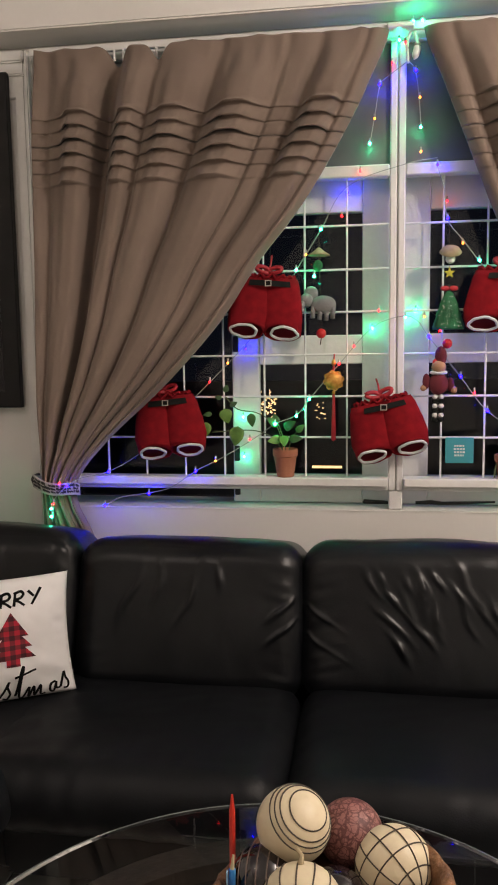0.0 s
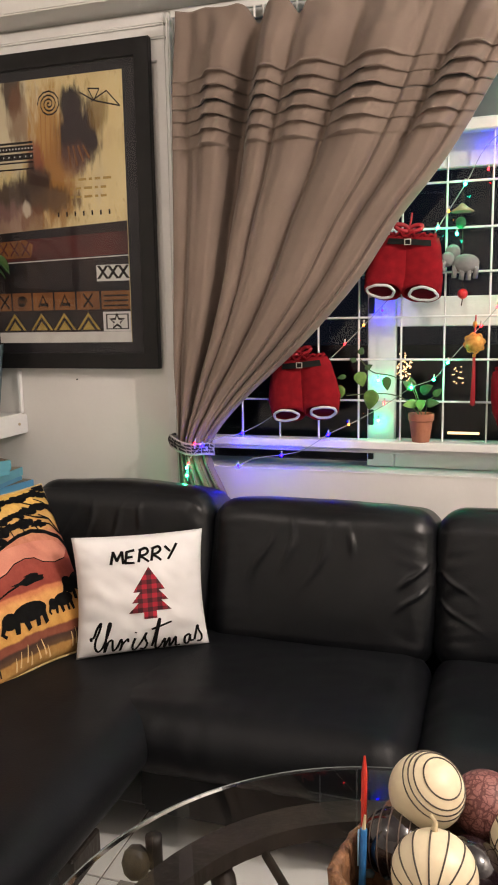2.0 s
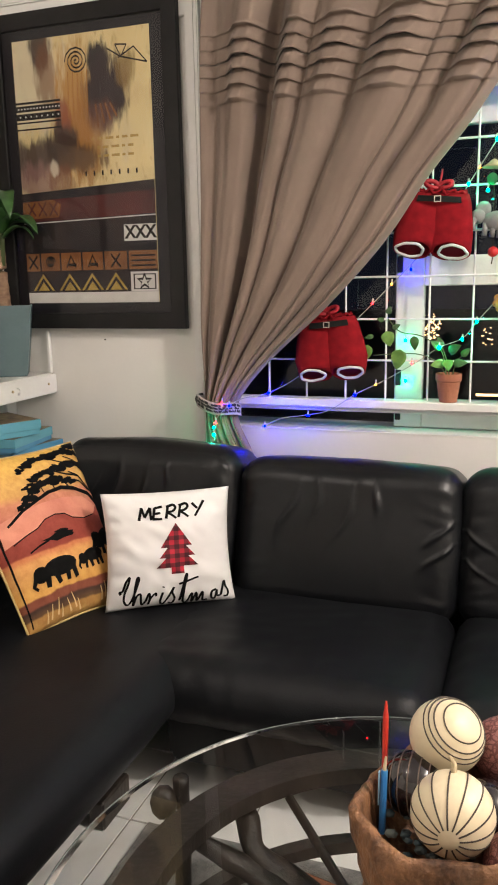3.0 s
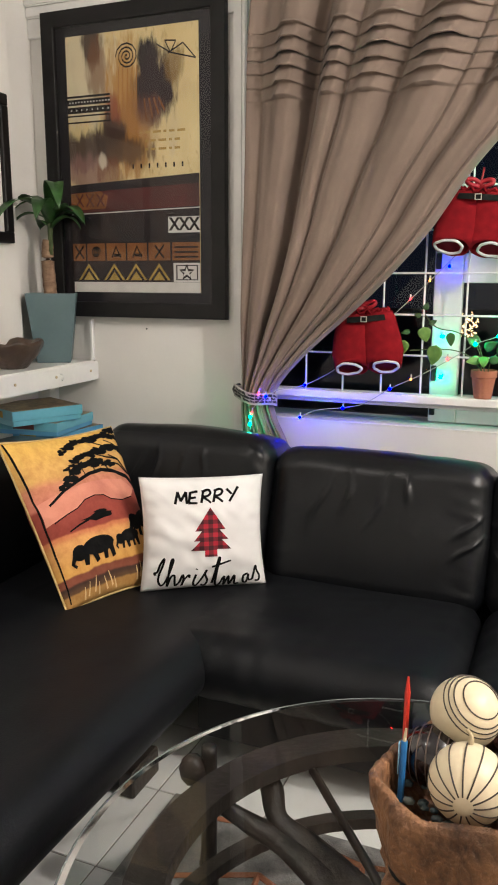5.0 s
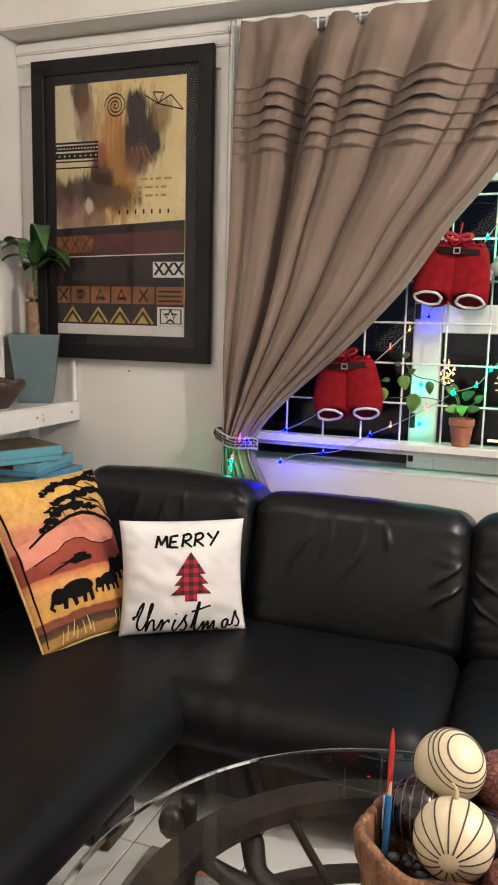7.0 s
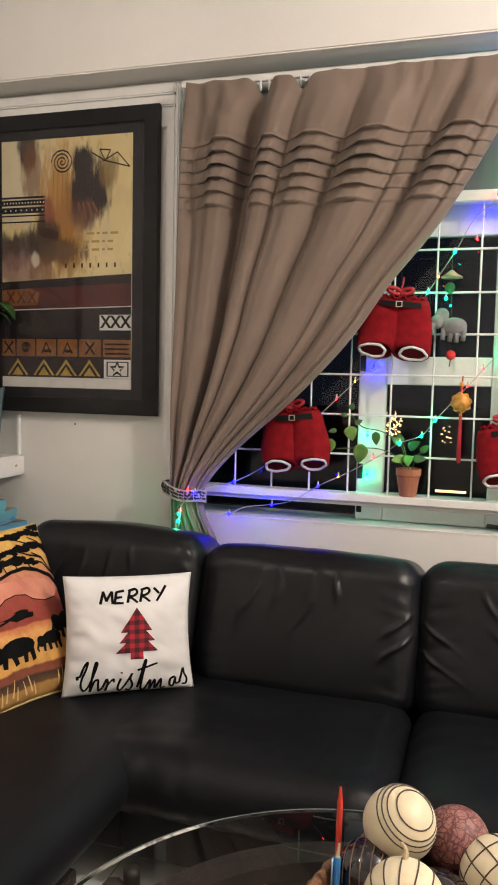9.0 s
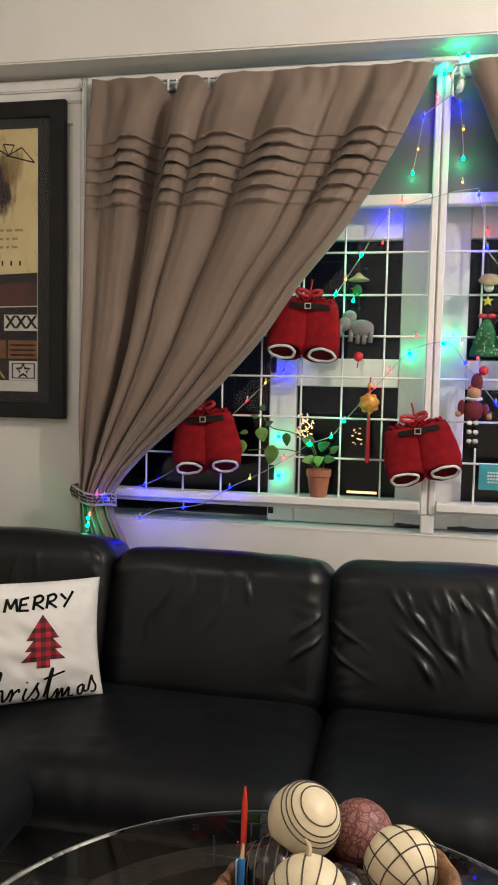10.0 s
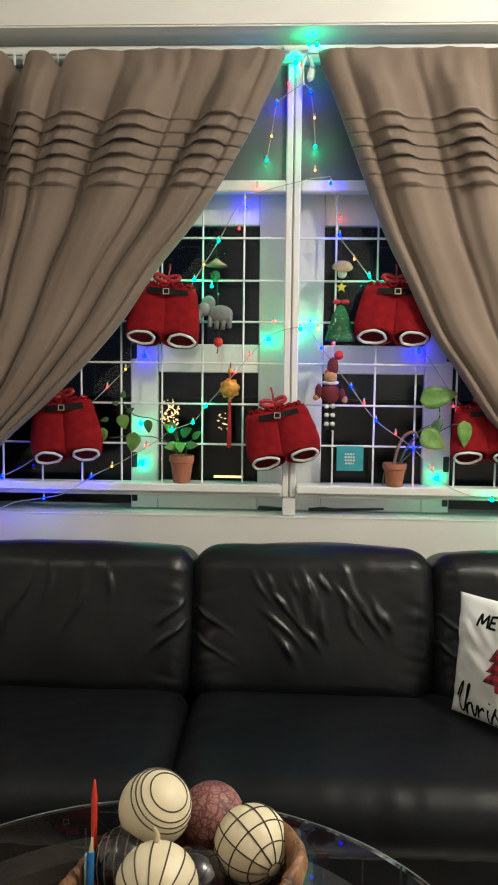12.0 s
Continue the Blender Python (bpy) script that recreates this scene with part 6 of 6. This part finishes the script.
part("knot", bm, M_GOLD, lan, smooth=True)
bm = bmesh.new()
rnd = random.Random(2)
for k in range(16):
    a = k * 2.4
    r = 0.007 * math.sqrt(k / 16)
    rod(bm, (-0.2345 + r * 0.6 * math.cos(a), YH + r * 0.6 * math.sin(a), 1.318), (-0.2355 + r * 1.3 * math.cos(a), YH + r * math.sin(a), 1.140 + rnd.uniform(-0.004, 0.008)), 0.0017, n=5)
part("tassel", bm, M_RIBBON, lan, "red silk tassel")

# string with a straw hat, white bead, star and sequinned tree
orn = thing("hanging_ornament", (0.187, YH, 1.55), "string ornament with straw hat, star and sequinned felt tree", "christmas ornament")
part("thread", rod(bmesh.new(), (0.186, YH + 0.022, 1.945), (0.187, YH, 1.68), 0.0012, n=5), M_THREAD, orn)
bm = bmesh.new()
lathe(bm, [(0.038, 0.0), (0.040, 0.003), (0.030, 0.018), (0.012, 0.024), (0.0, 0.026), (0.0, 0.020), (0.026, 0.012), (0.038, 0.0)], 24, (0, 0, 0))
bmesh.ops.transform(bm, verts=bm.verts, matrix=Matrix.Translation((0.190, YH, 1.828)) @ Matrix.Rotation(math.radians(30), 4, "X"))
part("hat", bm, M_STRAW, orn, "round straw hat", smooth=True)
bm = bmesh.new()
ball(bm, (0.189, YH - 0.004, 1.806), 0.0175, sub=3)
part("white_bead", bm, M_FUR, orn, smooth=True)


def star_solid(c, r, depth):
    bm = bmesh.new()
    ring = []
    for k in range(10):
        a = math.pi / 2 + k * math.pi / 5
        rr = r if k % 2 == 0 else r * 0.42
        ring.append((c[0] + rr * math.cos(a), c[2] + rr * math.sin(a)))
    f_ = [bm.verts.new((x, c[1] - depth, z)) for x, z in ring]
    b_ = [bm.verts.new((x, c[1] + depth, z)) for x, z in ring]
    cf, cb = bm.verts.new((c[0], c[1] - depth * 1.6, c[2])), bm.verts.new((c[0], c[1] + depth, c[2]))
    for k in range(10):
        j = (k + 1) % 10
        bm.faces.new((f_[k], f_[j], cf))
        bm.faces.new((b_[j], b_[k], cb))
        bm.faces.new((f_[j], f_[k], b_[k], b_[j]))
    return bm


part("star", star_solid((0.187, YH - 0.003, 1.756), 0.021, 0.004), M_YELLOW, orn, "small yellow star")
bm = bmesh.new()
lathe(bm, [(0.0, 0.0), (0.056, 0.0), (0.057, 0.012), (0.044, 0.05), (0.047, 0.052), (0.032, 0.085), (0.034, 0.088), (0.014, 0.132), (0.0, 0.142)], 24, (0, 0, 0), lambda r, z, a: (r * (1 + 0.06 * math.sin(9 * a)), z))
bmesh.ops.transform(bm, verts=bm.verts, matrix=Matrix.Translation((0.186, YH - 0.006, 1.552)) @ Matrix.Diagonal((1, 0.45, 1, 1)))
tree_part = part("felt_tree", bm, M_GREENFELT, orn, "green felt fir tree", smooth=True)
rnd = random.Random(12)
bm = bmesh.new()
for k in range(34):
    z = rnd.uniform(0.006, 0.12)
    w = 0.056 * (1 - z / 0.15)
    ball(bm, (0.186 + rnd.uniform(-w, w), YH - 0.006 - 0.46 * w - 0.002, 1.552 + z), 0.0026, sub=1)
tagged(part("sequins", bm, M_SEQUIN, tree_part, "tiny silver sequins"), kind="stuff")
for s in (-1, 1):
    bm = bmesh.new()
    ball(bm, (0.186 + s * 0.016, YH - 0.012, 1.700), 0.013, (1.3, 0.5, 0.75), 2)
    part("bow", bm, M_RIBBON, orn, smooth=True)

# cloth doll in a maroon coat: one plain shape
bm = bmesh.new()
shapes = [((0.182, YH - 0.012, 1.500), 0.0185, (1, 1, 1), 1), ((0.160, YH - 0.010, 1.455), 0.030, (0.75, 0.6, 1.25), 2), ((0.142, YH - 0.012, 1.430), 0.017, (0.8, 0.6, 1.0), 1), ((0.152, YH - 0.014, 1.415), 0.027, (1, 0.8, 0.95), 3),
          ((0.152, YH - 0.010, 1.352), 0.036, (1.05, 0.55, 1.15), 0), ((0.108, YH - 0.010, 1.362), 0.016, (0.9, 0.7, 1.9), 0), ((0.196, YH - 0.010, 1.350), 0.015, (0.9, 0.7, 1.8), 0),
          ((0.098, YH - 0.012, 1.338), 0.012, (1, 0.8, 1), 3), ((0.208, YH - 0.012, 1.330), 0.012, (1, 0.8, 1.2), 3), ((0.152, YH - 0.010, 1.395), 0.034, (1.0, 0.6, 0.3), 4)]
for c, r, sc, mi in shapes:
    k = len(bm.faces)
    ball(bm, c, r, sc, 2)
    bm.faces.ensure_lookup_table()
    for f_ in bm.faces[k:]:
        f_.material_index = mi
for x in (0.140, 0.163):
    for j in range(6):
        k = len(bm.faces)
        ball(bm, (x, YH - 0.010, 1.305 - 0.017 * j), 0.0105, (1, 0.8, 0.9), 2)
        bm.faces.ensure_lookup_table()
        for f_ in bm.faces[k:]:
            f_.material_index = 4 if j % 2 == 0 else 5
doll = part("cloth_doll", bm, [M_MAROON, M_REDBEAD, M_MAROON, M_SKIN, M_FUR, M_BELT], None, "", True)
tagged(doll, "cloth elf doll in maroon coat with checked legs", "doll")

# turquoise card on the grille
card = thing("greeting_card", (0.236, 0.014, 1.05), "turquoise card with pale writing, hung on a bar", "card")
part("sheet", boxes((0.184, 0.288, 0.013, 0.0165, 1.052, 1.149), bevel=0.001), mat("turquoise_card", (0.035, 0.27, 0.30), (0.045, 0.32, 0.35), 10, 0.6), card)
rnd = random.Random(6)
for row in range(4):
    x = 0.214 + rnd.uniform(0, 0.004)
    while x < 0.252:
        w = rnd.uniform(0.004, 0.010)
        part("writing_bar", boxes((x, x + w, 0.0118, 0.0128, 1.078 + row * 0.012, 1.085 + row * 0.012)), M_FUR, card)
        x += w + 0.003


# ---------------------------------------------------------------- potted plants on the window rail
def heart_leaf(c, length, width, up, facing, material, parent, name="leaf"):
    """A heart-shaped leaf with a folded midrib. up: from stalk to tip; facing: its normal."""
    up, facing = Vector(up).normalized(), Vector(facing).normalized()
    side = up.cross(facing).normalized()
    facing = side.cross(up).normalized()
    bm = bmesh.new()
    rows, n = [], 10
    for i in range(n + 1):
        s = i / n
        w = width * 0.5 * (math.sin(math.pi * s ** 0.62) ** 0.85 if 0 < s < 1 else 0.0)
        drop = -0.16 * length * s * s
        row = []
        for k in (-1, -0.55, 0, 0.55, 1):
            back = 0.12 * length * abs(k) * (1 - s) ** 2
            row.append(bm.verts.new(Vector(c) + up * (s * length - back) + side * (w * k) + facing * (drop + 0.16 * w * abs(k))))
        rows.append(row)
    for a, b in zip(rows, rows[1:]):
        for k in range(4):
            bm.faces.new((a[k], a[k + 1], b[k + 1], b[k]))
    bmesh.ops.remove_doubles(bm, verts=bm.verts, dist=1e-6)
    ob = part(name, bm, material, parent, smooth=True)
    s_ = ob.modifiers.new("thickness", "SOLIDIFY")
    s_.thickness = 0.001
    return ob


def flower_pot(cx, cy, z0, r, h):
    bm = bmesh.new()
    lathe(bm, [(r * 0.66, 0), (r * 0.68, 0.003), (r * 0.90, h * 0.72), (r * 0.92, h * 0.74), (r, h * 0.76), (r, h), (r * 0.90, h), (r * 0.86, h * 0.86), (0, h * 0.86)], 32, (cx, cy, z0))
    return bm


ivy = thing("potted_ivy", (-0.4225, 0.012, 0.996), "terracotta pot with a trailing heart-leaved ivy", "plant", "pots on the window rail")
part("pot", flower_pot(-0.4225, 0.012, 0.996, 0.049, 0.108), M_TERRA, ivy, "terracotta pot", smooth=False)
part("soil", rod(bmesh.new(), (-0.4225, 0.012, 1.086), (-0.4225, 0.012, 1.092), 0.042, n=24), M_SOIL, ivy)
for pts in ([(-0.425, 0.012, 1.09), (-0.47, -0.01, 1.150), (-0.53, -0.03, 1.178), (-0.61, -0.035, 1.180), (-0.70, -0.035, 1.172)],
            [(-0.43, 0.012, 1.09), (-0.45, -0.012, 1.19), (-0.52, -0.03, 1.245), (-0.60, -0.034, 1.262), (-0.648, -0.03, 1.31)],
            [(-0.42, 0.012, 1.09), (-0.43, 0.0, 1.15), (-0.445, -0.01, 1.20)], [(-0.41, 0.012, 1.09), (-0.395, 0.0, 1.15), (-0.37, -0.006, 1.175)]):
    bm = bmesh.new()
    tube(bm, curve_through(pts, 5), 0.0022, 6)
    part("stem", bm, M_STALK, ivy, smooth=True)
for c, ln, wd, up, lite in (((-0.722, -0.036, 1.205), 0.060, 0.044, (-0.25, 0, -1), 1), ((-0.650, -0.036, 1.258), 0.054, 0.050, (0.25, 0, -1), 1), ((-0.600, -0.038, 1.188), 0.072, 0.058, (-0.2, 0, -1), 1),
                            ((-0.549, -0.034, 1.240), 0.048, 0.034, (0.1, 0, -1), 0), ((-0.705, -0.034, 1.245), 0.035, 0.020, (-1, 0, -0.2), 0), ((-0.628, -0.034, 1.275), 0.030, 0.022, (0.9, 0, 0.5), 0),
                            ((-0.648, -0.030, 1.33), 0.028, 0.024, (0.3, 0, 1), 0), ((-0.665, -0.030, 1.305), 0.026, 0.02, (-1, 0, 0.2), 0), ((-0.45, -0.014, 1.20), 0.05, 0.036, (-0.5, -0.3, 0.4), 0),
                            ((-0.42, -0.014, 1.19), 0.055, 0.040, (0.5, -0.4, 0.3), 0), ((-0.44, -0.016, 1.145), 0.05, 0.036, (-0.8, -0.4, -0.1), 1), ((-0.40, -0.016, 1.145), 0.048, 0.034, (0.9, -0.3, 0.1), 0),
                            ((-0.425, -0.018, 1.155), 0.052, 0.040, (0.1, -0.6, -0.4), 1), ((-0.375, -0.008, 1.175), 0.04, 0.028, (0.7, -0.2, 0.6), 0), ((-0.452, -0.01, 1.205), 0.04, 0.03, (-0.3, 0, 1), 0)):
    heart_leaf(c, ln, wd, up, (0.1, -1, 0.25), M_LEAFLIGHT if lite else M_LEAF, ivy)

plant = thing("potted_plant", (0.409, 0.008, 0.996), "terracotta pot with an arching broad-leaved plant", "plant", "pots on the window rail")
part("pot", flower_pot(0.409, 0.008, 0.996, 0.046, 0.090), M_TERRA, plant, "terracotta pot")
part("soil", rod(bmesh.new(), (0.409, 0.008, 1.070), (0.409, 0.008, 1.076), 0.039, n=24), M_SOIL, plant)
for pts, r in (([(0.405, 0.008, 1.07), (0.415, -0.01, 1.14), (0.440, -0.022, 1.195), (0.475, -0.025, 1.21), (0.49, -0.02, 1.19)], 0.0065), ([(0.42, 0.008, 1.07), (0.45, -0.01, 1.15), (0.50, -0.03, 1.22), (0.565, -0.035, 1.26), (0.56, -0.035, 1.34)], 0.0028),
               ([(0.42, 0.008, 1.07), (0.47, -0.01, 1.17), (0.53, -0.03, 1.21)], 0.0024), ([(0.415, 0.008, 1.07), (0.50, -0.02, 1.16), (0.60, -0.05, 1.235), (0.65, -0.062, 1.245)], 0.0024), ([(0.40, 0.006, 1.07), (0.37, 0.0, 1.05), (0.362, -0.006, 1.00)], 0.003)):
    bm = bmesh.new()
    tube(bm, curve_through(pts, 5), r, 7)
    part("stem", bm, M_TRUNK if r > 0.005 else M_STALK, plant, smooth=True)
for c, ln, wd, up, lite in (((0.505, -0.04, 1.335), 0.13, 0.085, (1, -0.1, 0.22), 1), ((0.508, -0.04, 1.205), 0.095, 0.085, (0.75, -0.1, -0.5), 1), ((0.650, -0.085, 1.250), 0.090, 0.056, (0.05, -0.1, -1), 1),
                            ((0.548, -0.03, 1.225), 0.05, 0.04, (0.6, 0, 0.6), 0)):
    heart_leaf(c, ln, wd, up, (0.05, -1, 0.15), M_LEAFLIGHT if lite else M_LEAF, plant)

# ---------------------------------------------------------------- string of lights
M_WIRE = mat("clear_wire", (0.30, 0.33, 0.30), (0.38, 0.40, 0.37), 40, 0.35)
LED = {"b": glow("blue_led", (0.0, 0.0, 1.0), 300), "g": glow("green_led", (0.0, 1.0, 0.42), 180), "r": glow("red_led", (1.0, 0.004, 0.006), 42), "o": glow("orange_led", (1.0, 0.22, 0.02), 14)}
YL = -0.013
lights = thing("string_lights", (0, YL, 0.9), "clear-wired string of blue, green and red fairy lights", "string lights")
strands = [
    [(0.030, -0.05, 2.49), (-0.045, YL, 2.45), (-0.067, YL, 2.426), (-0.085, YL, 2.32), (-0.102, YL, 2.223)],
    [(0.034, -0.05, 2.49), (0.059, YL, 2.466), (0.072, YL, 2.37), (0.080, YL, 2.27)],
    [(0.139, YL, 2.165), (0.02, -0.02, 2.145), (-0.184, YL - 0.01, 2.075), (-0.28, YL, 1.926), (-0.372, YL, 1.781), (-0.47, YL, 1.62), (-0.585, YL, 1.491), (-0.709, YL, 1.367), (-0.83, YL, 1.25), (-0.98, YL, 1.10), (-1.118, -0.03, 1.018), (-1.21, -0.10, 1.00), (-1.235, -0.195, 0.985)],
    [(-1.121, -0.09, 0.891), (-1.06, -0.07, 0.92), (-0.956, -0.03, 0.932), (-0.87, -0.03, 0.955), (-0.768, -0.025, 1.021), (-0.66, YL, 1.075), (-0.535, YL, 1.15), (-0.457, -0.02, 1.204), (-0.375, -0.02, 1.238), (-0.326, YL, 1.298), (-0.213, YL, 1.429), (-0.09, YL, 1.564), (0.022, YL, 1.604), (0.075, YL, 1.585), (0.116, YL, 1.527), (0.232, YL, 1.379), (0.33, YL, 1.252), (0.472, -0.03, 1.149), (0.59, -0.03, 1.018), (0.68, -0.045, 0.975), (0.77, -0.05, 0.958), (0.95, -0.05, 0.93)],
    [(0.139, YL, 2.138), (0.165, YL, 2.05), (0.177, YL, 1.948), (0.235, YL, 1.87), (0.291, YL, 1.797), (0.40, YL, 1.66), (0.504, YL, 1.52), (0.60, YL, 1.38), (0.70, YL, 1.25)],
    [(-1.235, -0.195, 0.985), (-1.29, -0.19, 0.93), (-1.297, -0.185, 0.897), (-1.30, -0.19, 0.85), (-1.298, -0.20, 0.845)],
]
for s in strands:
    bm = bmesh.new()
    tube(bm, curve_through(s, 5), 0.0016, 5)
    part("wire", bm, M_WIRE, lights)
bulbs = [("b", -0.067, 2.426), ("b", 0.059, 2.466), ("g", -0.102, 2.223), ("g", 0.078, 2.270), ("b", 0.139, 2.138), ("b", -0.184, 2.075), ("b", 0.177, 1.948), ("g", -0.28, 1.926), ("g", -0.372, 1.781), ("g", -0.305, 1.756),
         ("g", 0.291, 1.797), ("g", -0.09, 1.564), ("g", 0.036, 1.604), ("b", -0.585, 1.491), ("r", -0.213, 1.429), ("r", -0.709, 1.367), ("g", -0.326, 1.298), ("g", -0.375, 1.235), ("g", -0.457, 1.204), ("b", 0.232, 1.379),
         ("b", 0.33, 1.252), ("b", 0.472, 1.149), ("b", 0.504, 1.52), ("b", 0.116, 1.527), ("b", -0.768, 1.021), ("b", -1.118, 1.018), ("b", -0.956, 0.932), ("g", 0.59, 1.018)]
# some bulbs hang behind the bars, close to the outer sashes
NEAR_SASH = ((0.036, 1.604), (-0.09, 1.564), (-0.585, 1.491), (0.59, 1.018), (0.504, 1.52), (-0.184, 2.075))
places = [(k, x, 0.095 if (x, z) in NEAR_SASH else -0.05 if z < 1.1 else YL - 0.010, z) for k, x, z in bulbs] + [("g", -0.60, 0.10, 1.22), ("g", -0.598, 0.10, 1.06), ("g", 0.075, 0.10, 1.63), ("g", -0.05, 0.095, 2.30)] + [("g", 0.77, -0.062, 0.958), ("b", -1.121, -0.10, 0.891), ("b", -1.232, -0.20, 0.985), ("g", -1.297, -0.205, 0.897), ("g", -1.296, -0.21, 0.868), ("o", -1.412, -0.075, 0.985), ("g", 0.045, -0.075, 2.612), ("g", 0.0, -0.03, 2.57), ("g", 0.075, -0.11, 2.60)]
# the red and orange bulbs of the same string
places += [("r", -0.024, -0.03, 2.494), ("r", 0.021, -0.05, 2.552), ("r", -0.136, -0.02, 2.128), ("r", -0.203, YL, 1.972), ("r", 0.185, 0.095, 2.03), ("o", 0.075, YL, 2.377), ("o", -0.085, YL, 2.312), ("o", 0.080, YL, 2.188), ("o", -0.336, YL, 1.837),
           ("o", 0.233, YL, 1.861), ("r", -0.067, -0.02, 1.625), ("r", -0.158, YL, 1.495), ("o", -0.639, YL, 1.438), ("r", -0.556, -0.03, 1.144), ("o", -0.691, -0.03, 1.06), ("o", 0.100, YL, 1.60), ("r", 0.284, YL, 1.318), ("r", 0.407, YL, 1.203),
           ("r", 0.619, -0.03, 1.311), ("r", 0.545, -0.04, 1.075), ("r", 0.56, 0.095, 1.16), ("r", 0.167, 0.095, 1.55), ("r", -1.262, -0.20, 0.995), ("r", -1.29, -0.20, 0.915)]
for k, x, y, z in places:
    bm = bmesh.new()
    ball(bm, (x, y, z), 0.0052 if k in "bg" else 0.0040, (1, 1, 1.1), 2)
    bulb = part("bulb", bm, LED[k], lights, smooth=True)
    part("socket", rod(bmesh.new(), (x, y + 0.002, z + 0.005), (x, y + 0.006, z + 0.018), 0.0034, n=7), M_WIRE, bulb)

# added glowing specks and a strip behind the glass, standing for pane reflections
M_GLINT = glow("warm_glint_glow", (1.0, 0.62, 0.30), 2.2)
far = thing("pane_glints", (-0.6, 1.2, 0.8), "added warm glowing specks standing for reflections in the panes", "garden light", kind="stuff")
rnd = random.Random(17)
bm = bmesh.new()
for k in range(60):
    a, r = rnd.uniform(0, math.tau), rnd.random() ** 0.7
    c = Vector((-0.640 + 0.055 * r * math.cos(a), 1.2 + rnd.uniform(-0.04, 0.04), 1.195 + 0.085 * r * math.sin(a)))
    q = Matrix.Translation(c) @ Matrix.Rotation(rnd.uniform(0, 3.1), 4, "Y")
    got = bmesh.ops.create_icosphere(bm, subdivisions=1, radius=1)["verts"]
    bmesh.ops.transform(bm, verts=got, matrix=q @ Matrix.Diagonal((rnd.uniform(0.004, 0.012), 0.003, rnd.uniform(0.002, 0.005), 1)))
for k in range(12):
    c = Vector((-0.352 + rnd.uniform(-0.025, 0.025), 1.2, 1.165 + rnd.uniform(-0.05, 0.05)))
    got = bmesh.ops.create_icosphere(bm, subdivisions=1, radius=1)["verts"]
    bmesh.ops.transform(bm, verts=got, matrix=Matrix.Translation(c) @ Matrix.Diagonal((rnd.uniform(0.004, 0.010), 0.003, 0.003, 1)))
box(bm, -0.40, -0.24, 1.2, 1.21, 0.850, 0.862)
part("glimmer", bm, M_GLINT, far)
nail = rod(bmesh.new(), (-1.877, -0.001, 1.222), (-1.877, -0.006, 1.222), 0.0035, n=8)
tagged(part("nail", nail, M_HINGE), "small dark nail in the white wall", "nail")
tagged(part("ground", boxes((-30, 30, 0.27, 40, -0.4, -0.2)), mat("night_ground", (0.02, 0.02, 0.018), (0.035, 0.03, 0.025), 3, 0.9), None), "dark ground outside at night", "ground", kind="structure")

# ---------------------------------------------------------------- floor tiles
TS = 0.325
tile_mesh = None
for i in range(17):
    for j in range(17):
        x0, y0 = -2.74 + TS * i, -0.03 - TS * j
        if tile_mesh is None:
            bm = boxes((0.0025, TS - 0.0025, 0.0025, TS - 0.0025, -0.006, 0.0), bevel=0.0012)
            tile_mesh = bpy.data.meshes.new("tile")
            bm.to_mesh(tile_mesh)
            bm.free()
            tile_mesh.materials.append(M_TILE)
        x1, y1 = x0 + TS, y0 + TS
        if x1 < XL or x0 > XR or y1 < YB:
            continue
        tile = new("tile", tile_mesh)
        tile.location = (x0, y0, 0)
        tile.parent = floor
